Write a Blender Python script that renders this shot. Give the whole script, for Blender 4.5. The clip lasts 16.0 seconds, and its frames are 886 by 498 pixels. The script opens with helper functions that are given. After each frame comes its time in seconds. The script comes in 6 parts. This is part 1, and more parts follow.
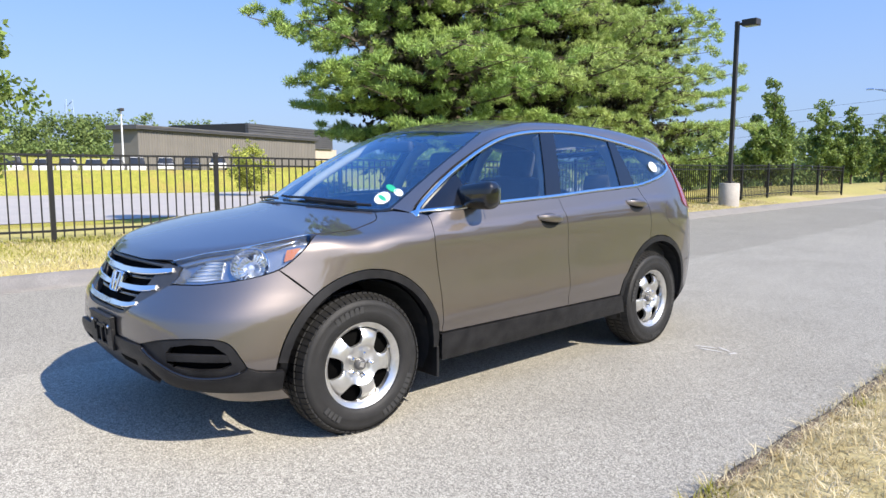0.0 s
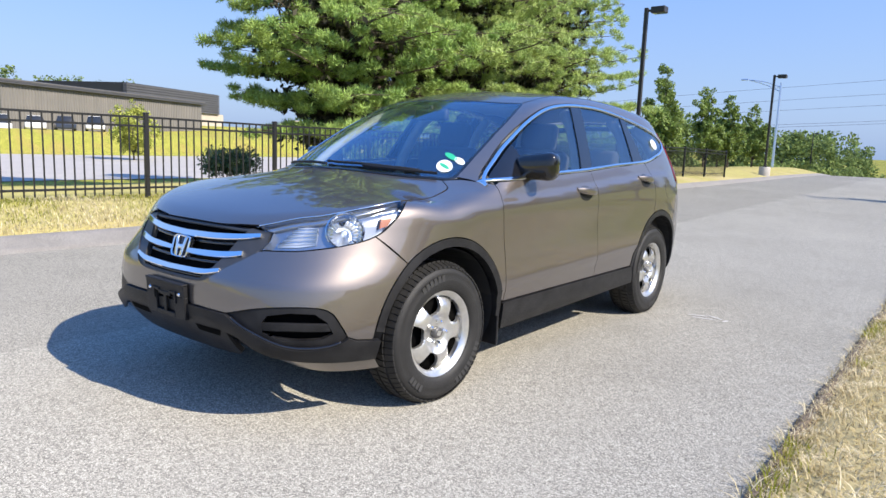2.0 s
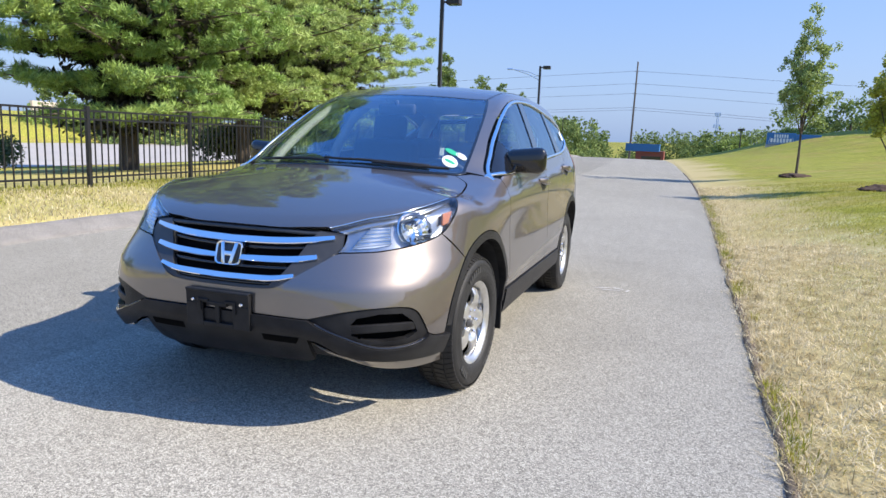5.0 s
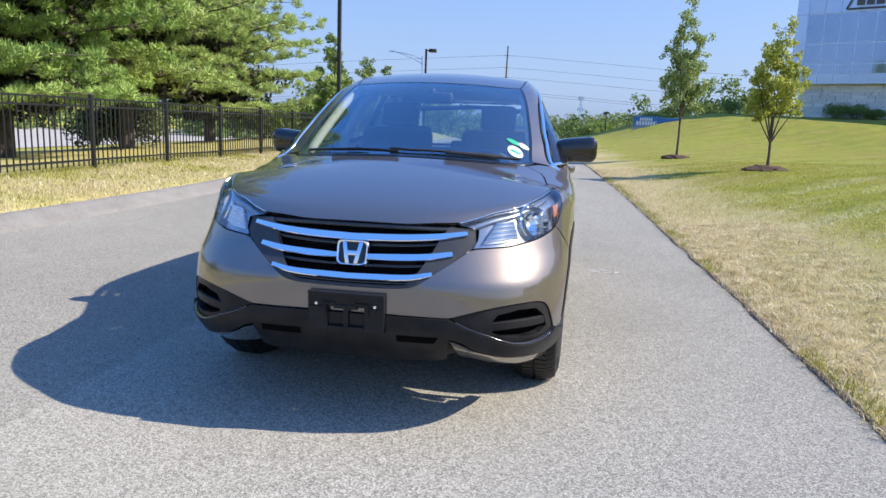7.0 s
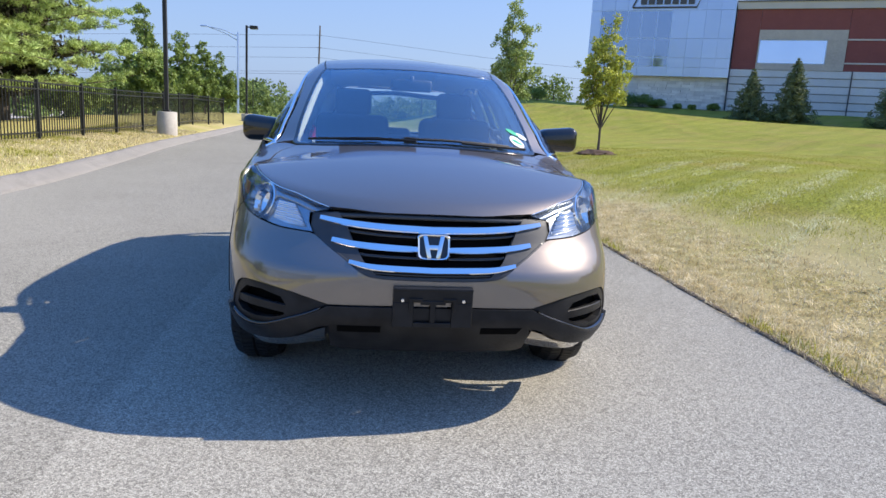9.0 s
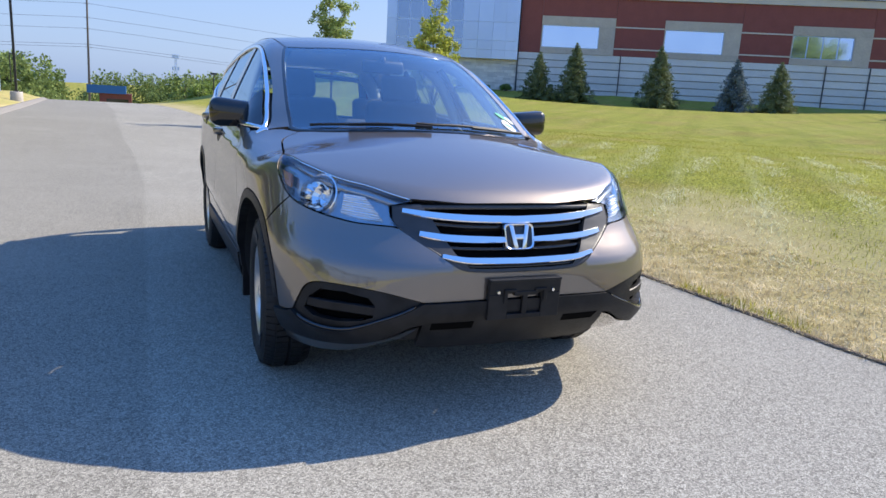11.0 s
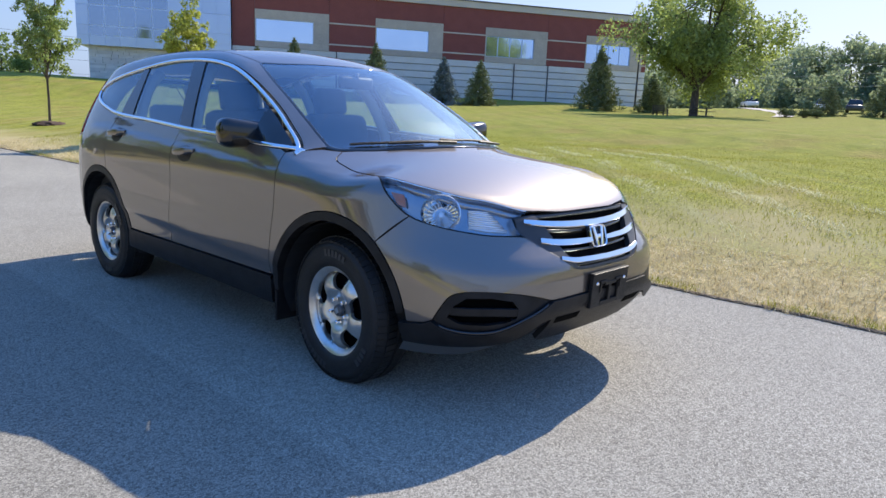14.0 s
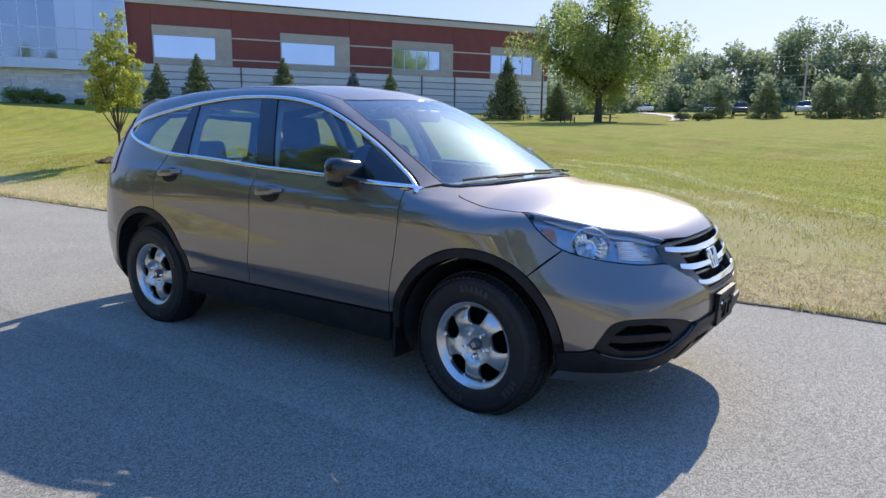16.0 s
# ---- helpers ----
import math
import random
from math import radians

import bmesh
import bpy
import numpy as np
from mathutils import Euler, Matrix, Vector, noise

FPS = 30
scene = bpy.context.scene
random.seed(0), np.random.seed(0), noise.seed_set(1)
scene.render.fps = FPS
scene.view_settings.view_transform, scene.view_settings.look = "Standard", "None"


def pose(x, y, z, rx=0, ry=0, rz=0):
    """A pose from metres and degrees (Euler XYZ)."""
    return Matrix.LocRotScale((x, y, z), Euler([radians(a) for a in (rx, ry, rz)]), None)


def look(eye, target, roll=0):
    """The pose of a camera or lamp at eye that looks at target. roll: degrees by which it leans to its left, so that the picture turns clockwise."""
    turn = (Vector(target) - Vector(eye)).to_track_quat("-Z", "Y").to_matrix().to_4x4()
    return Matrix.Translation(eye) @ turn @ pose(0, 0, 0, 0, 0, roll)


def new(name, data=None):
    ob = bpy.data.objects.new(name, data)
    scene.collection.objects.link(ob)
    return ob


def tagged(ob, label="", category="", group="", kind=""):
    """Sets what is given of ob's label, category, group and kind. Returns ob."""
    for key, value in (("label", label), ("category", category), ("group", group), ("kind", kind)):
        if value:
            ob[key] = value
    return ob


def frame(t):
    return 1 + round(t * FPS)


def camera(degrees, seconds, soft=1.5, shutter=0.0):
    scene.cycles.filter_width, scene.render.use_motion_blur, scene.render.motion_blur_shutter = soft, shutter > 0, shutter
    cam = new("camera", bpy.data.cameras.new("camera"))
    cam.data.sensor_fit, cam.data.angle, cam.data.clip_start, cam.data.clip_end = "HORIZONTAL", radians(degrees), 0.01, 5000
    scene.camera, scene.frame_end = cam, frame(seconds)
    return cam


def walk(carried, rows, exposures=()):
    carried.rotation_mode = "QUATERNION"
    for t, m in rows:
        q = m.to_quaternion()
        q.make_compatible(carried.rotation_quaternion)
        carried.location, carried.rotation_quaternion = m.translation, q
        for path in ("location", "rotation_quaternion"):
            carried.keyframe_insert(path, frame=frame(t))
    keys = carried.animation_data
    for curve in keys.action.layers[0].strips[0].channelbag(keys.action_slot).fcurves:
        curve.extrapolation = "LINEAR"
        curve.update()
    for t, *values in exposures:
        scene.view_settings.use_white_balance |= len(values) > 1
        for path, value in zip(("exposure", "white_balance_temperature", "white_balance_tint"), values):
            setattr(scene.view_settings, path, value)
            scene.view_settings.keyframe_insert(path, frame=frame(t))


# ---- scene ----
cam = camera(65.7, 16.0)
PATH = [
    (0, (3.52, -3.227, 1.29), (2.055, -1.885, 1.061), 0.1),
    (0.5, (3.328, -3.362, 1.262), (1.867, -2.02, 1.004), -0.7),
    (1, (3.159, -3.493, 1.252), (1.748, -2.111, 0.937), -0.2),
    (1.5, (3.019, -3.711, 1.256), (1.717, -2.228, 0.93), 0.1),
    (2, (2.848, -3.862, 1.253), (1.629, -2.305, 0.952), 2.2),
    (2.5, (2.665, -3.946, 1.268), (1.503, -2.353, 0.931), -0.5),
    (3, (2.519, -4.1, 1.277), (1.419, -2.46, 0.958), -0.4),
    (3.5, (2.399, -4.28, 1.29), (1.435, -2.553, 0.991), -0.3),
    (6, (1.282, -4.669, 1.264), (0.757, -2.772, 0.91), 2.2),
    (6.5, (1.015, -4.715, 1.279), (0.549, -2.808, 0.894), 0.6),
    (7, (0.767, -4.804, 1.275), (0.474, -2.858, 0.917), 2.2),
    (7.5, (0.508, -4.865, 1.264), (0.318, -2.906, 0.903), 2.9),
    (8, (0.224, -4.819, 1.272), (0.097, -2.865, 0.867), 0.6),
    (8.5, (-0.032, -4.82, 1.262), (-0.016, -2.857, 0.88), 2.4),
    (9, (-0.293, -4.824, 1.268), (-0.051, -2.876, 0.885), 3.2),
    (11.5, (-1.605, -4.346, 1.229), (-0.642, -2.648, 0.793), 4.0),
    (12, (-1.864, -4.251, 1.229), (-0.7, -2.694, 0.761), 4.7),
    (12.5, (-2.073, -4.1, 1.223), (-0.752, -2.678, 0.742), 4.0),
    (13, (-2.274, -3.979, 1.236), (-0.867, -2.639, 0.761), 3.9),
    (13.5, (-2.568, -3.919, 1.271), (-1.137, -2.586, 0.849), 2.4),
    (14, (-2.804, -3.771, 1.273), (-1.361, -2.441, 0.888), 2.5),
    (14.5, (-2.986, -3.584, 1.305), (-1.51, -2.293, 0.914), 1.8),
    (15, (-3.247, -3.436, 1.341), (-1.688, -2.232, 0.999), 2.1),
    (15.5, (-3.444, -3.267, 1.35), (-1.857, -2.1, 1.005), 2.2),
    (16, (-3.517, -2.993, 1.365), (-1.904, -1.862, 1.018), 0.7),
]
walk(cam, [(t, look(eye, target, roll)) for t, eye, target, roll in PATH], exposures=[(0.0, 0.99, 6500, 13), (6.0, 0.97, 6500, 13), (9.0, 0.93, 6600, 13), (11.5, 1.03, 6700, 13), (13, 1.05, 6700, 13), (14.5, 0.9, 6650, 13), (16.0, 0.87, 6600, 13)])

import mathutils.geometry

# ---- world, sun ----
SUN = Vector((1.19, 0.14, 1.0)).normalized()
world = bpy.data.worlds.new("sky")
scene.world = world
world.use_nodes = True
wn = world.node_tree.nodes
sky = wn.new("ShaderNodeTexSky")
sky.sky_type, sky.sun_disc = "NISHITA", False
sky.sun_elevation = math.asin(SUN.z)
sky.sun_rotation = math.atan2(SUN.x, SUN.y)
sky.air_density, sky.dust_density, sky.ozone_density, sky.altitude = 1.0, 2.0, 2.0, 200
wn["Background"].inputs["Strength"].default_value = 0.10
# summer haze evens out the clear sky
haze = wn.new("ShaderNodeMix")
haze.data_type, haze.clamp_result = "RGBA", False
haze.inputs["Factor"].default_value = 0.70
# the haze is pale above the horizon and deep blue overhead
rise, up_axis, veil, tone = (wn.new("ShaderNode" + k) for k in ("TexCoord", "SeparateXYZ", "MapRange", "Mix"))
veil.interpolation_type, tone.data_type, tone.clamp_result = "SMOOTHSTEP", "RGBA", False
veil.inputs["From Min"].default_value, veil.inputs["From Max"].default_value = 0.0, 0.55
tone.inputs["A"].default_value, tone.inputs["B"].default_value = (1.86, 2.86, 4.8, 1), (0.55, 2.2, 6.7, 1)
world.node_tree.links.new(rise.outputs["Generated"], up_axis.inputs[0])
world.node_tree.links.new(up_axis.outputs["Z"], veil.inputs["Value"])
world.node_tree.links.new(veil.outputs[0], tone.inputs["Factor"])
world.node_tree.links.new(tone.outputs["Result"], haze.inputs["B"])
world.node_tree.links.new(sky.outputs[0], haze.inputs["A"])
world.node_tree.links.new(haze.outputs["Result"], wn["Background"].inputs["Color"])
sun_data = bpy.data.lights.new("sun", "SUN")
sun_data.energy, sun_data.angle, sun_data.color = 3.9, radians(0.53), (1.0, 0.93, 0.795)
sun = new("sun", sun_data)
sun.matrix_world = look(SUN * 50, (0, 0, 0))

# ---- materials ----
def material(name, color, rough=0.6, metal=0.0, dark=None, scale=8.0, detail=6.0, amount=0.5, fine=0.0, bump=0.0, bump_scale=60.0,
             coat=0.0, coat_ior=1.5, per=0.0, stain=None, stain_scale=0.6, stretch=(1, 1, 1), spec=0.5, thin=0.0, crisp=0.2, grit=0.0,
             grit_scale=120.0, dusty=0.0):
    """A surface with a base colour, a second colour in patches, fine grain, relief, and variation from piece to piece."""
    m = bpy.data.materials.new(name)
    m.use_nodes = True
    nt = m.node_tree
    n, l = nt.nodes, nt.links
    b = n["Principled BSDF"]
    b.inputs["Roughness"].default_value, b.inputs["Metallic"].default_value = rough, metal
    b.inputs["Coat Weight"].default_value, b.inputs["Coat Roughness"].default_value = coat, 0.03
    b.inputs["Specular IOR Level"].default_value, b.inputs["Coat IOR"].default_value = spec, coat_ior
    b.inputs["Diffuse Roughness"].default_value = dusty
    co = n.new("ShaderNodeTexCoord")
    mp = n.new("ShaderNodeMapping")
    mp.inputs["Scale"].default_value = stretch
    l.new(co.outputs["Object"], mp.inputs["Vector"])

    def tex(size, d=detail):
        t = n.new("ShaderNodeTexNoise")
        t.inputs["Scale"].default_value, t.inputs["Detail"].default_value = size, d
        l.new(mp.outputs["Vector"], t.inputs["Vector"])
        return t.outputs["Fac"]

    def mix(kind, fac, a, c):
        x = n.new("ShaderNodeMix")
        x.data_type, x.blend_type = "RGBA", kind
        for sock, v in ((x.inputs["Factor"], fac), (x.inputs["A"], a), (x.inputs["B"], c)):
            if isinstance(v, bpy.types.NodeSocket):
                l.new(v, sock)
            else:
                sock.default_value = v if isinstance(v, (int, float)) else (*v, 1.0)
        return x.outputs["Result"]

    def ramp(value, lo, hi, a=0.0, c=1.0):
        r = n.new("ShaderNodeMapRange")
        r.inputs["From Min"].default_value, r.inputs["From Max"].default_value = lo, hi
        r.inputs["To Min"].default_value, r.inputs["To Max"].default_value = a, c
        l.new(value, r.inputs["Value"])
        return r.outputs["Result"]

    out = color
    if dark is not None:
        out = mix("MIX", ramp(tex(scale), 0.5 - 0.2 / max(amount, .05) * .5, 0.5 + 0.2 / max(amount, .05) * .5), color, dark)
    if stain is not None:
        out = mix("MIX", ramp(tex(stain_scale, 3), 0.48, 0.68), out, stain)
    if fine:
        f = ramp(tex(bump_scale, 2), 0.5 - crisp, 0.5 + crisp, 1 - fine, 1 + fine)
        c = n.new("ShaderNodeCombineColor")
        for s in ("Red", "Green", "Blue"):
            l.new(f, c.inputs[s])
        out = mix("MULTIPLY", 1.0, out, c.outputs["Color"])
    if grit:
        # single stones of the aggregate, each with a tone of its own
        vo = n.new("ShaderNodeTexVoronoi")
        vo.inputs["Scale"].default_value = grit_scale
        l.new(mp.outputs["Vector"], vo.inputs["Vector"])
        sp = n.new("ShaderNodeSeparateColor")
        l.new(vo.outputs["Color"], sp.inputs["Color"])
        f = ramp(sp.outputs["Red"], 0, 1, 1 - grit, 1 + grit)
        c = n.new("ShaderNodeCombineColor")
        for s in ("Red", "Green", "Blue"):
            l.new(f, c.inputs[s])
        out = mix("MULTIPLY", 1.0, out, c.outputs["Color"])
    if per:
        oi = n.new("ShaderNodeObjectInfo")
        ge = n.new("ShaderNodeNewGeometry")
        ad = n.new("ShaderNodeMath")
        ad.operation = "ADD"
        l.new(oi.outputs["Random"], ad.inputs[0])
        l.new(ge.outputs["Random Per Island"], ad.inputs[1])
        fr = n.new("ShaderNodeMath")
        fr.operation = "FRACT"
        l.new(ad.outputs[0], fr.inputs[0])
        f = ramp(fr.outputs[0], 0, 1, 1 - per, 1 + per)
        c = n.new("ShaderNodeCombineColor")
        for s in ("Red", "Green", "Blue"):
            l.new(f, c.inputs[s])
        out = mix("MULTIPLY", 1.0, out, c.outputs["Color"])
    if isinstance(out, bpy.types.NodeSocket):
        l.new(out, b.inputs["Base Color"])
    else:
        b.inputs["Base Color"].default_value = (*out, 1)
    if bump:
        bp = n.new("ShaderNodeBump")
        bp.inputs["Strength"].default_value, bp.inputs["Distance"].default_value = bump, 0.01
        l.new(tex(bump_scale, 3), bp.inputs["Height"])
        l.new(bp.outputs["Normal"], b.inputs["Normal"])
    if thin:
        tr = n.new("ShaderNodeBsdfTranslucent")
        if isinstance(out, bpy.types.NodeSocket):
            l.new(out, tr.inputs["Color"])
        else:
            tr.inputs["Color"].default_value = (*out, 1)
        ms = n.new("ShaderNodeMixShader")
        ms.inputs[0].default_value = thin
        l.new(b.outputs[0], ms.inputs[1])
        l.new(tr.outputs[0], ms.inputs[2])
        l.new(ms.outputs[0], n["Material Output"].inputs["Surface"])
    return m


def glass(name, tint, gloss=0.05, mirror=.11, film=0.0):
    """A thin pane: it lets light through with a tint and mirrors more at a slant."""
    m = bpy.data.materials.new(name)
    m.use_nodes = True
    n, l = m.node_tree.nodes, m.node_tree.links
    n.remove(n["Principled BSDF"])
    t, g, f, x, p, a = (n.new("ShaderNode" + k) for k in ("BsdfTransparent", "BsdfGlossy", "LayerWeight", "MixShader", "Math", "Math"))
    t.inputs["Color"].default_value, g.inputs["Roughness"].default_value = (*tint, 1), gloss
    g.inputs["Color"].default_value = (.70, .86, 1.0, 1)
    p.operation, p.inputs[1].default_value = "POWER", 4.0
    a.operation, a.inputs[1].default_value, a.inputs[2].default_value = "MULTIPLY_ADD", .86, mirror
    f.inputs["Blend"].default_value = .5
    l.new(f.outputs["Facing"], p.inputs[0])
    l.new(p.outputs[0], a.inputs[0])
    l.new(a.outputs[0], x.inputs[0])
    l.new(t.outputs[0], x.inputs[1])
    l.new(g.outputs[0], x.inputs[2])
    top = x.outputs[0]
    if film:
        # a thin film of dust that spreads the sun's reflection
        d, y = n.new("ShaderNodeBsdfGlossy"), n.new("ShaderNodeMixShader")
        d.inputs["Roughness"].default_value, y.inputs[0].default_value = .42, film
        d.inputs["Color"].default_value = (.72, .93, 1.0, 1)
        l.new(top, y.inputs[1])
        l.new(d.outputs[0], y.inputs[2])
        top = y.outputs[0]
    l.new(top, n["Material Output"].inputs["Surface"])
    return m


PAINT = material("taupe_metallic_paint", (.176, .151, .133), .45, .82, dark=(.156, .133, .116), scale=900, detail=2, amount=1, coat=1.0, coat_ior=2.0)
PLASTIC = material("black_textured_plastic", (.009, .009, .010), .42, bump=.12, bump_scale=500, dark=(.022, .022, .023), scale=12, spec=.22)
GLOSSY = material("glossy_black", (.008, .008, .009), .12, coat=.6)
RUBBER = material("tyre_rubber", (.008, .008, .008), .62, dark=(.016, .0155, .015), scale=14, bump=.2, bump_scale=260)
SIDEMARK = material("raised_tyre_mark", (.03, .03, .03), .5, dark=(.04, .04, .04), scale=30)
STEEL = material("painted_steel_wheel", (.76, .75, .72), .30, .85, dark=(.66, .65, .62), scale=24, amount=.7, bump=.04, bump_scale=200)
CHROME = material("chrome", (.90, .91, .92), .08, 1.0)
BRIGHT = material("reflector_metal", (.80, .81, .83), .22, .55, coat=.6)
# the shade inside openings, put into a near-black colour
VOID = material("recess_shade_black", (.003, .003, .003), .9, spec=.05)
GRILLEGREY = material("dark_grey_grille_plastic", (.035, .036, .038), .4, dark=(.045, .046, .048), scale=20, bump=.05, bump_scale=400)
HOUSING = material("lamp_housing", (.40, .42, .45), .22, .85, dark=(.32, .34, .37), scale=20, coat=.4)
CAPGREY = material("dark_grey_cap", (.12, .12, .12), .45, .3, dark=(.09, .09, .09), scale=30)
DARKMETAL = material("brake_metal", (.10, .095, .09), .5, .8, dark=(.12, .10, .09), scale=30)
CABIN = material("dark_cabin_plastic", (.020, .021, .023), .6, bump=.1, bump_scale=300, dark=(.028, .028, .030), scale=20)
CLOTH = material("dark_seat_cloth", (.045, .047, .052), .9, bump=.3, bump_scale=700, dark=(.062, .064, .068), scale=60)
TRIM = material("light_grey_cabin_trim", (.42, .43, .42), .8, bump=.1, bump_scale=400, dark=(.38, .39, .38), scale=10)
WINDSHIELD = glass("windscreen_glass", (.80, .93, .91), .01, .21, .030)
SIDEGLASS = glass("side_glass", (.76, .86, .86), .01, .13)
REARGLASS = glass("privacy_glass", (.70, .80, .81), .01, .16)
LENS = glass("clear_lens", (.95, .97, .98), .02, .045)
REDLENS = material("red_lamp_lens", (.32, .012, .012), .12, coat=.8, dark=(.25, .01, .01), scale=40)
AMBER = material("amber_lens", (.40, .17, .08), .2, coat=.5, dark=(.34, .09, .03), scale=60)
GREENSTICK = material("green_sticker", (.02, .42, .22), .5, dark=(.02, .36, .2), scale=40)
WHITESTICK = material("white_sticker", (.72, .76, .74), .5, dark=(.65, .70, .68), scale=40)
ASPHALT = material("worn_grey_asphalt", (.310, .293, .246), .9, dark=(.276, .261, .219), scale=1.1, amount=.6, fine=.38, crisp=.12, bump=.25, bump_scale=260, grit=.42, grit_scale=150, dusty=.30,
                   stain=(.336, .317, .266), stain_scale=.16, spec=.12)
# the older lane beyond the joint is a little darker
an, al = ASPHALT.node_tree.nodes, ASPHALT.node_tree.links
lane = an.new("ShaderNodeAttribute")
lane.attribute_name = "lane"
lane_mix = an.new("ShaderNodeMix")
lane_mix.data_type, lane_mix.blend_type = "RGBA", "MULTIPLY"
lane_mix.inputs["B"].default_value = (.86, .86, .86, 1)
al.new(an["Principled BSDF"].inputs["Base Color"].links[0].from_socket, lane_mix.inputs["A"])
al.new(lane.outputs["Fac"], lane_mix.inputs["Factor"])
al.new(lane_mix.outputs["Result"], an["Principled BSDF"].inputs["Base Color"])
KERB = material("asphalt_kerb", (.255, .238, .212), .9, dark=(.20, .186, .165), scale=3, fine=.4, bump=.8, bump_scale=120)
CONCRETE = material("concrete", (.46, .43, .38), .9, dark=(.36, .33, .29), scale=3, fine=.2, bump=.4, bump_scale=70)
SOIL = material("dry_thatch_and_lawn", (.240, .250, .036), .95, dark=(.305, .300, .050), scale=1.6, amount=.8, fine=.6, crisp=.12, bump=1, bump_scale=34, dusty=.3,
                stain=(.300, .245, .060), stain_scale=.45, spec=.05)
# straw tint where the lawn has dried out, and pale mowing stripes
sn, sl = SOIL.node_tree.nodes, SOIL.node_tree.links
att = sn.new("ShaderNodeAttribute")
att.attribute_name = "dry"
lawn_in = sn["Principled BSDF"].inputs["Base Color"]
straw_mix = sn.new("ShaderNodeMix")
straw_mix.data_type = "RGBA"
straw_mix.inputs["B"].default_value = (.47, .39, .195, 1)
sl.new(lawn_in.links[0].from_socket, straw_mix.inputs["A"])
sl.new(att.outputs["Fac"], straw_mix.inputs["Factor"])
sl.new(straw_mix.outputs["Result"], lawn_in)
# mowing: broad bands of two tones and thin pale lines of cut grass across the lawn
def sine_across(per_metre):
    dot, wav = sn.new("ShaderNodeVectorMath"), sn.new("ShaderNodeMath")
    dot.operation, wav.operation = "DOT_PRODUCT", "SINE"
    dot.inputs[1].default_value = (-.72 * per_metre, .69 * per_metre, 0)
    sl.new(mow_place.outputs["Object"], dot.inputs[0])
    sl.new(dot.outputs["Value"], wav.inputs[0])
    return wav.outputs[0]


def sum_node(kind, a, b):
    m = sn.new("ShaderNodeMath")
    m.operation, m.use_clamp = kind, kind == "MULTIPLY"
    for sock, v in zip(m.inputs, (a, b)):
        if isinstance(v, float):
            sock.default_value = v
        else:
            sl.new(v, sock)
    return m.outputs[0]


mow_place = sn.new("ShaderNodeTexCoord")
mow_x = sn.new("ShaderNodeSeparateXYZ")
sl.new(mow_place.outputs["Object"], mow_x.inputs[0])
fade = sn.new("ShaderNodeMapRange")
fade.inputs["From Min"].default_value, fade.inputs["From Max"].default_value = 7.0, 15.0
fade.inputs["To Min"].default_value, fade.inputs["To Max"].default_value = 1.0, 0.04
sl.new(mow_x.outputs["X"], fade.inputs["Value"])
gate = sn.new("ShaderNodeMapRange")
gate.inputs["From Min"].default_value, gate.inputs["From Max"].default_value = 3.0, 5.0
sl.new(mow_x.outputs["X"], gate.inputs["Value"])
broken = sn.new("ShaderNodeTexNoise")
broken.inputs["Scale"].default_value, broken.inputs["Detail"].default_value = 1.3, 4.0
sl.new(mow_place.outputs["Object"], broken.inputs["Vector"])
band = sum_node("MULTIPLY", sum_node("ADD", sum_node("MULTIPLY", sine_across(2.99), .5), .5), gate.outputs[0])
line_fac = sum_node("POWER", sum_node("ADD", sum_node("MULTIPLY", sine_across(5.98), .5), .5), 9.0)
line_fac = sum_node("MULTIPLY", sum_node("MULTIPLY", sum_node("MULTIPLY", sum_node("MULTIPLY", line_fac, fade.outputs[0]), broken.outputs["Fac"]), gate.outputs[0]), .40)
band_mix, line_mix = sn.new("ShaderNodeMix"), sn.new("ShaderNodeMix")
for mx, fac, tone, kind in ((band_mix, band, (.80, .84, .78, 1), "MULTIPLY"), (line_mix, line_fac, (.46, .45, .25, 1), "MIX")):
    mx.data_type, mx.blend_type = "RGBA", kind
    mx.inputs["B"].default_value = tone
    sl.new(lawn_in.links[0].from_socket, mx.inputs["A"])
    sl.new(fac, mx.inputs["Factor"])
    sl.new(mx.outputs["Result"], lawn_in)
STRAW = material("dry_grass_blades", (.72, .63, .42), .8, dark=(.44, .36, .19), scale=7, amount=.9, per=.35, thin=.3, spec=.15)
PALEGRASS = material("pale_cut_grass", (.68, .66, .44), .8, dark=(.55, .55, .30), scale=5, per=.25, thin=.3, spec=.15)
GREENGRASS = material("green_grass_blades", (.235, .255, .034), .8, dark=(.37, .355, .065), scale=5, amount=.9, per=.3, thin=.4, spec=.1)
IRON = material("black_powder_coated_metal", (.010, .010, .011), .38, dark=(.016, .016, .016), scale=30, bump=.05, bump_scale=300)
POLE = material("dark_bronze_pole", (.028, .026, .026), .4, dark=(.035, .032, .03), scale=20)
BARK = material("bark", (.13, .10, .075), .95, dark=(.06, .048, .038), scale=14, amount=.8, bump=1, bump_scale=30, stretch=(1, 1, .25))
# near-black leaf colour that holds the shade deep inside the pine crowns
INNERSHADE = material("inner_shade_leaves", (.055, .055, .030), .9, dark=(.035, .032, .02), scale=3, per=.3)
NEEDLES = material("pine_needles", (.235, .375, .092), .7, dark=(.345, .45, .11), scale=.45, per=.3, thin=.10)
PALENEEDLES = material("pale_pine_needles", (.33, .45, .135), .7, dark=(.43, .52, .16), scale=.45, per=.3, thin=.15)
SHADELEAVES = material("light_green_leaves", (.27, .345, .10), .6, dark=(.33, .39, .125), scale=.5, per=.35, thin=.5)
LEAVES = material("tree_leaves", (.17, .25, .055), .6, dark=(.22, .29, .07), scale=.5, per=.4, thin=.35)
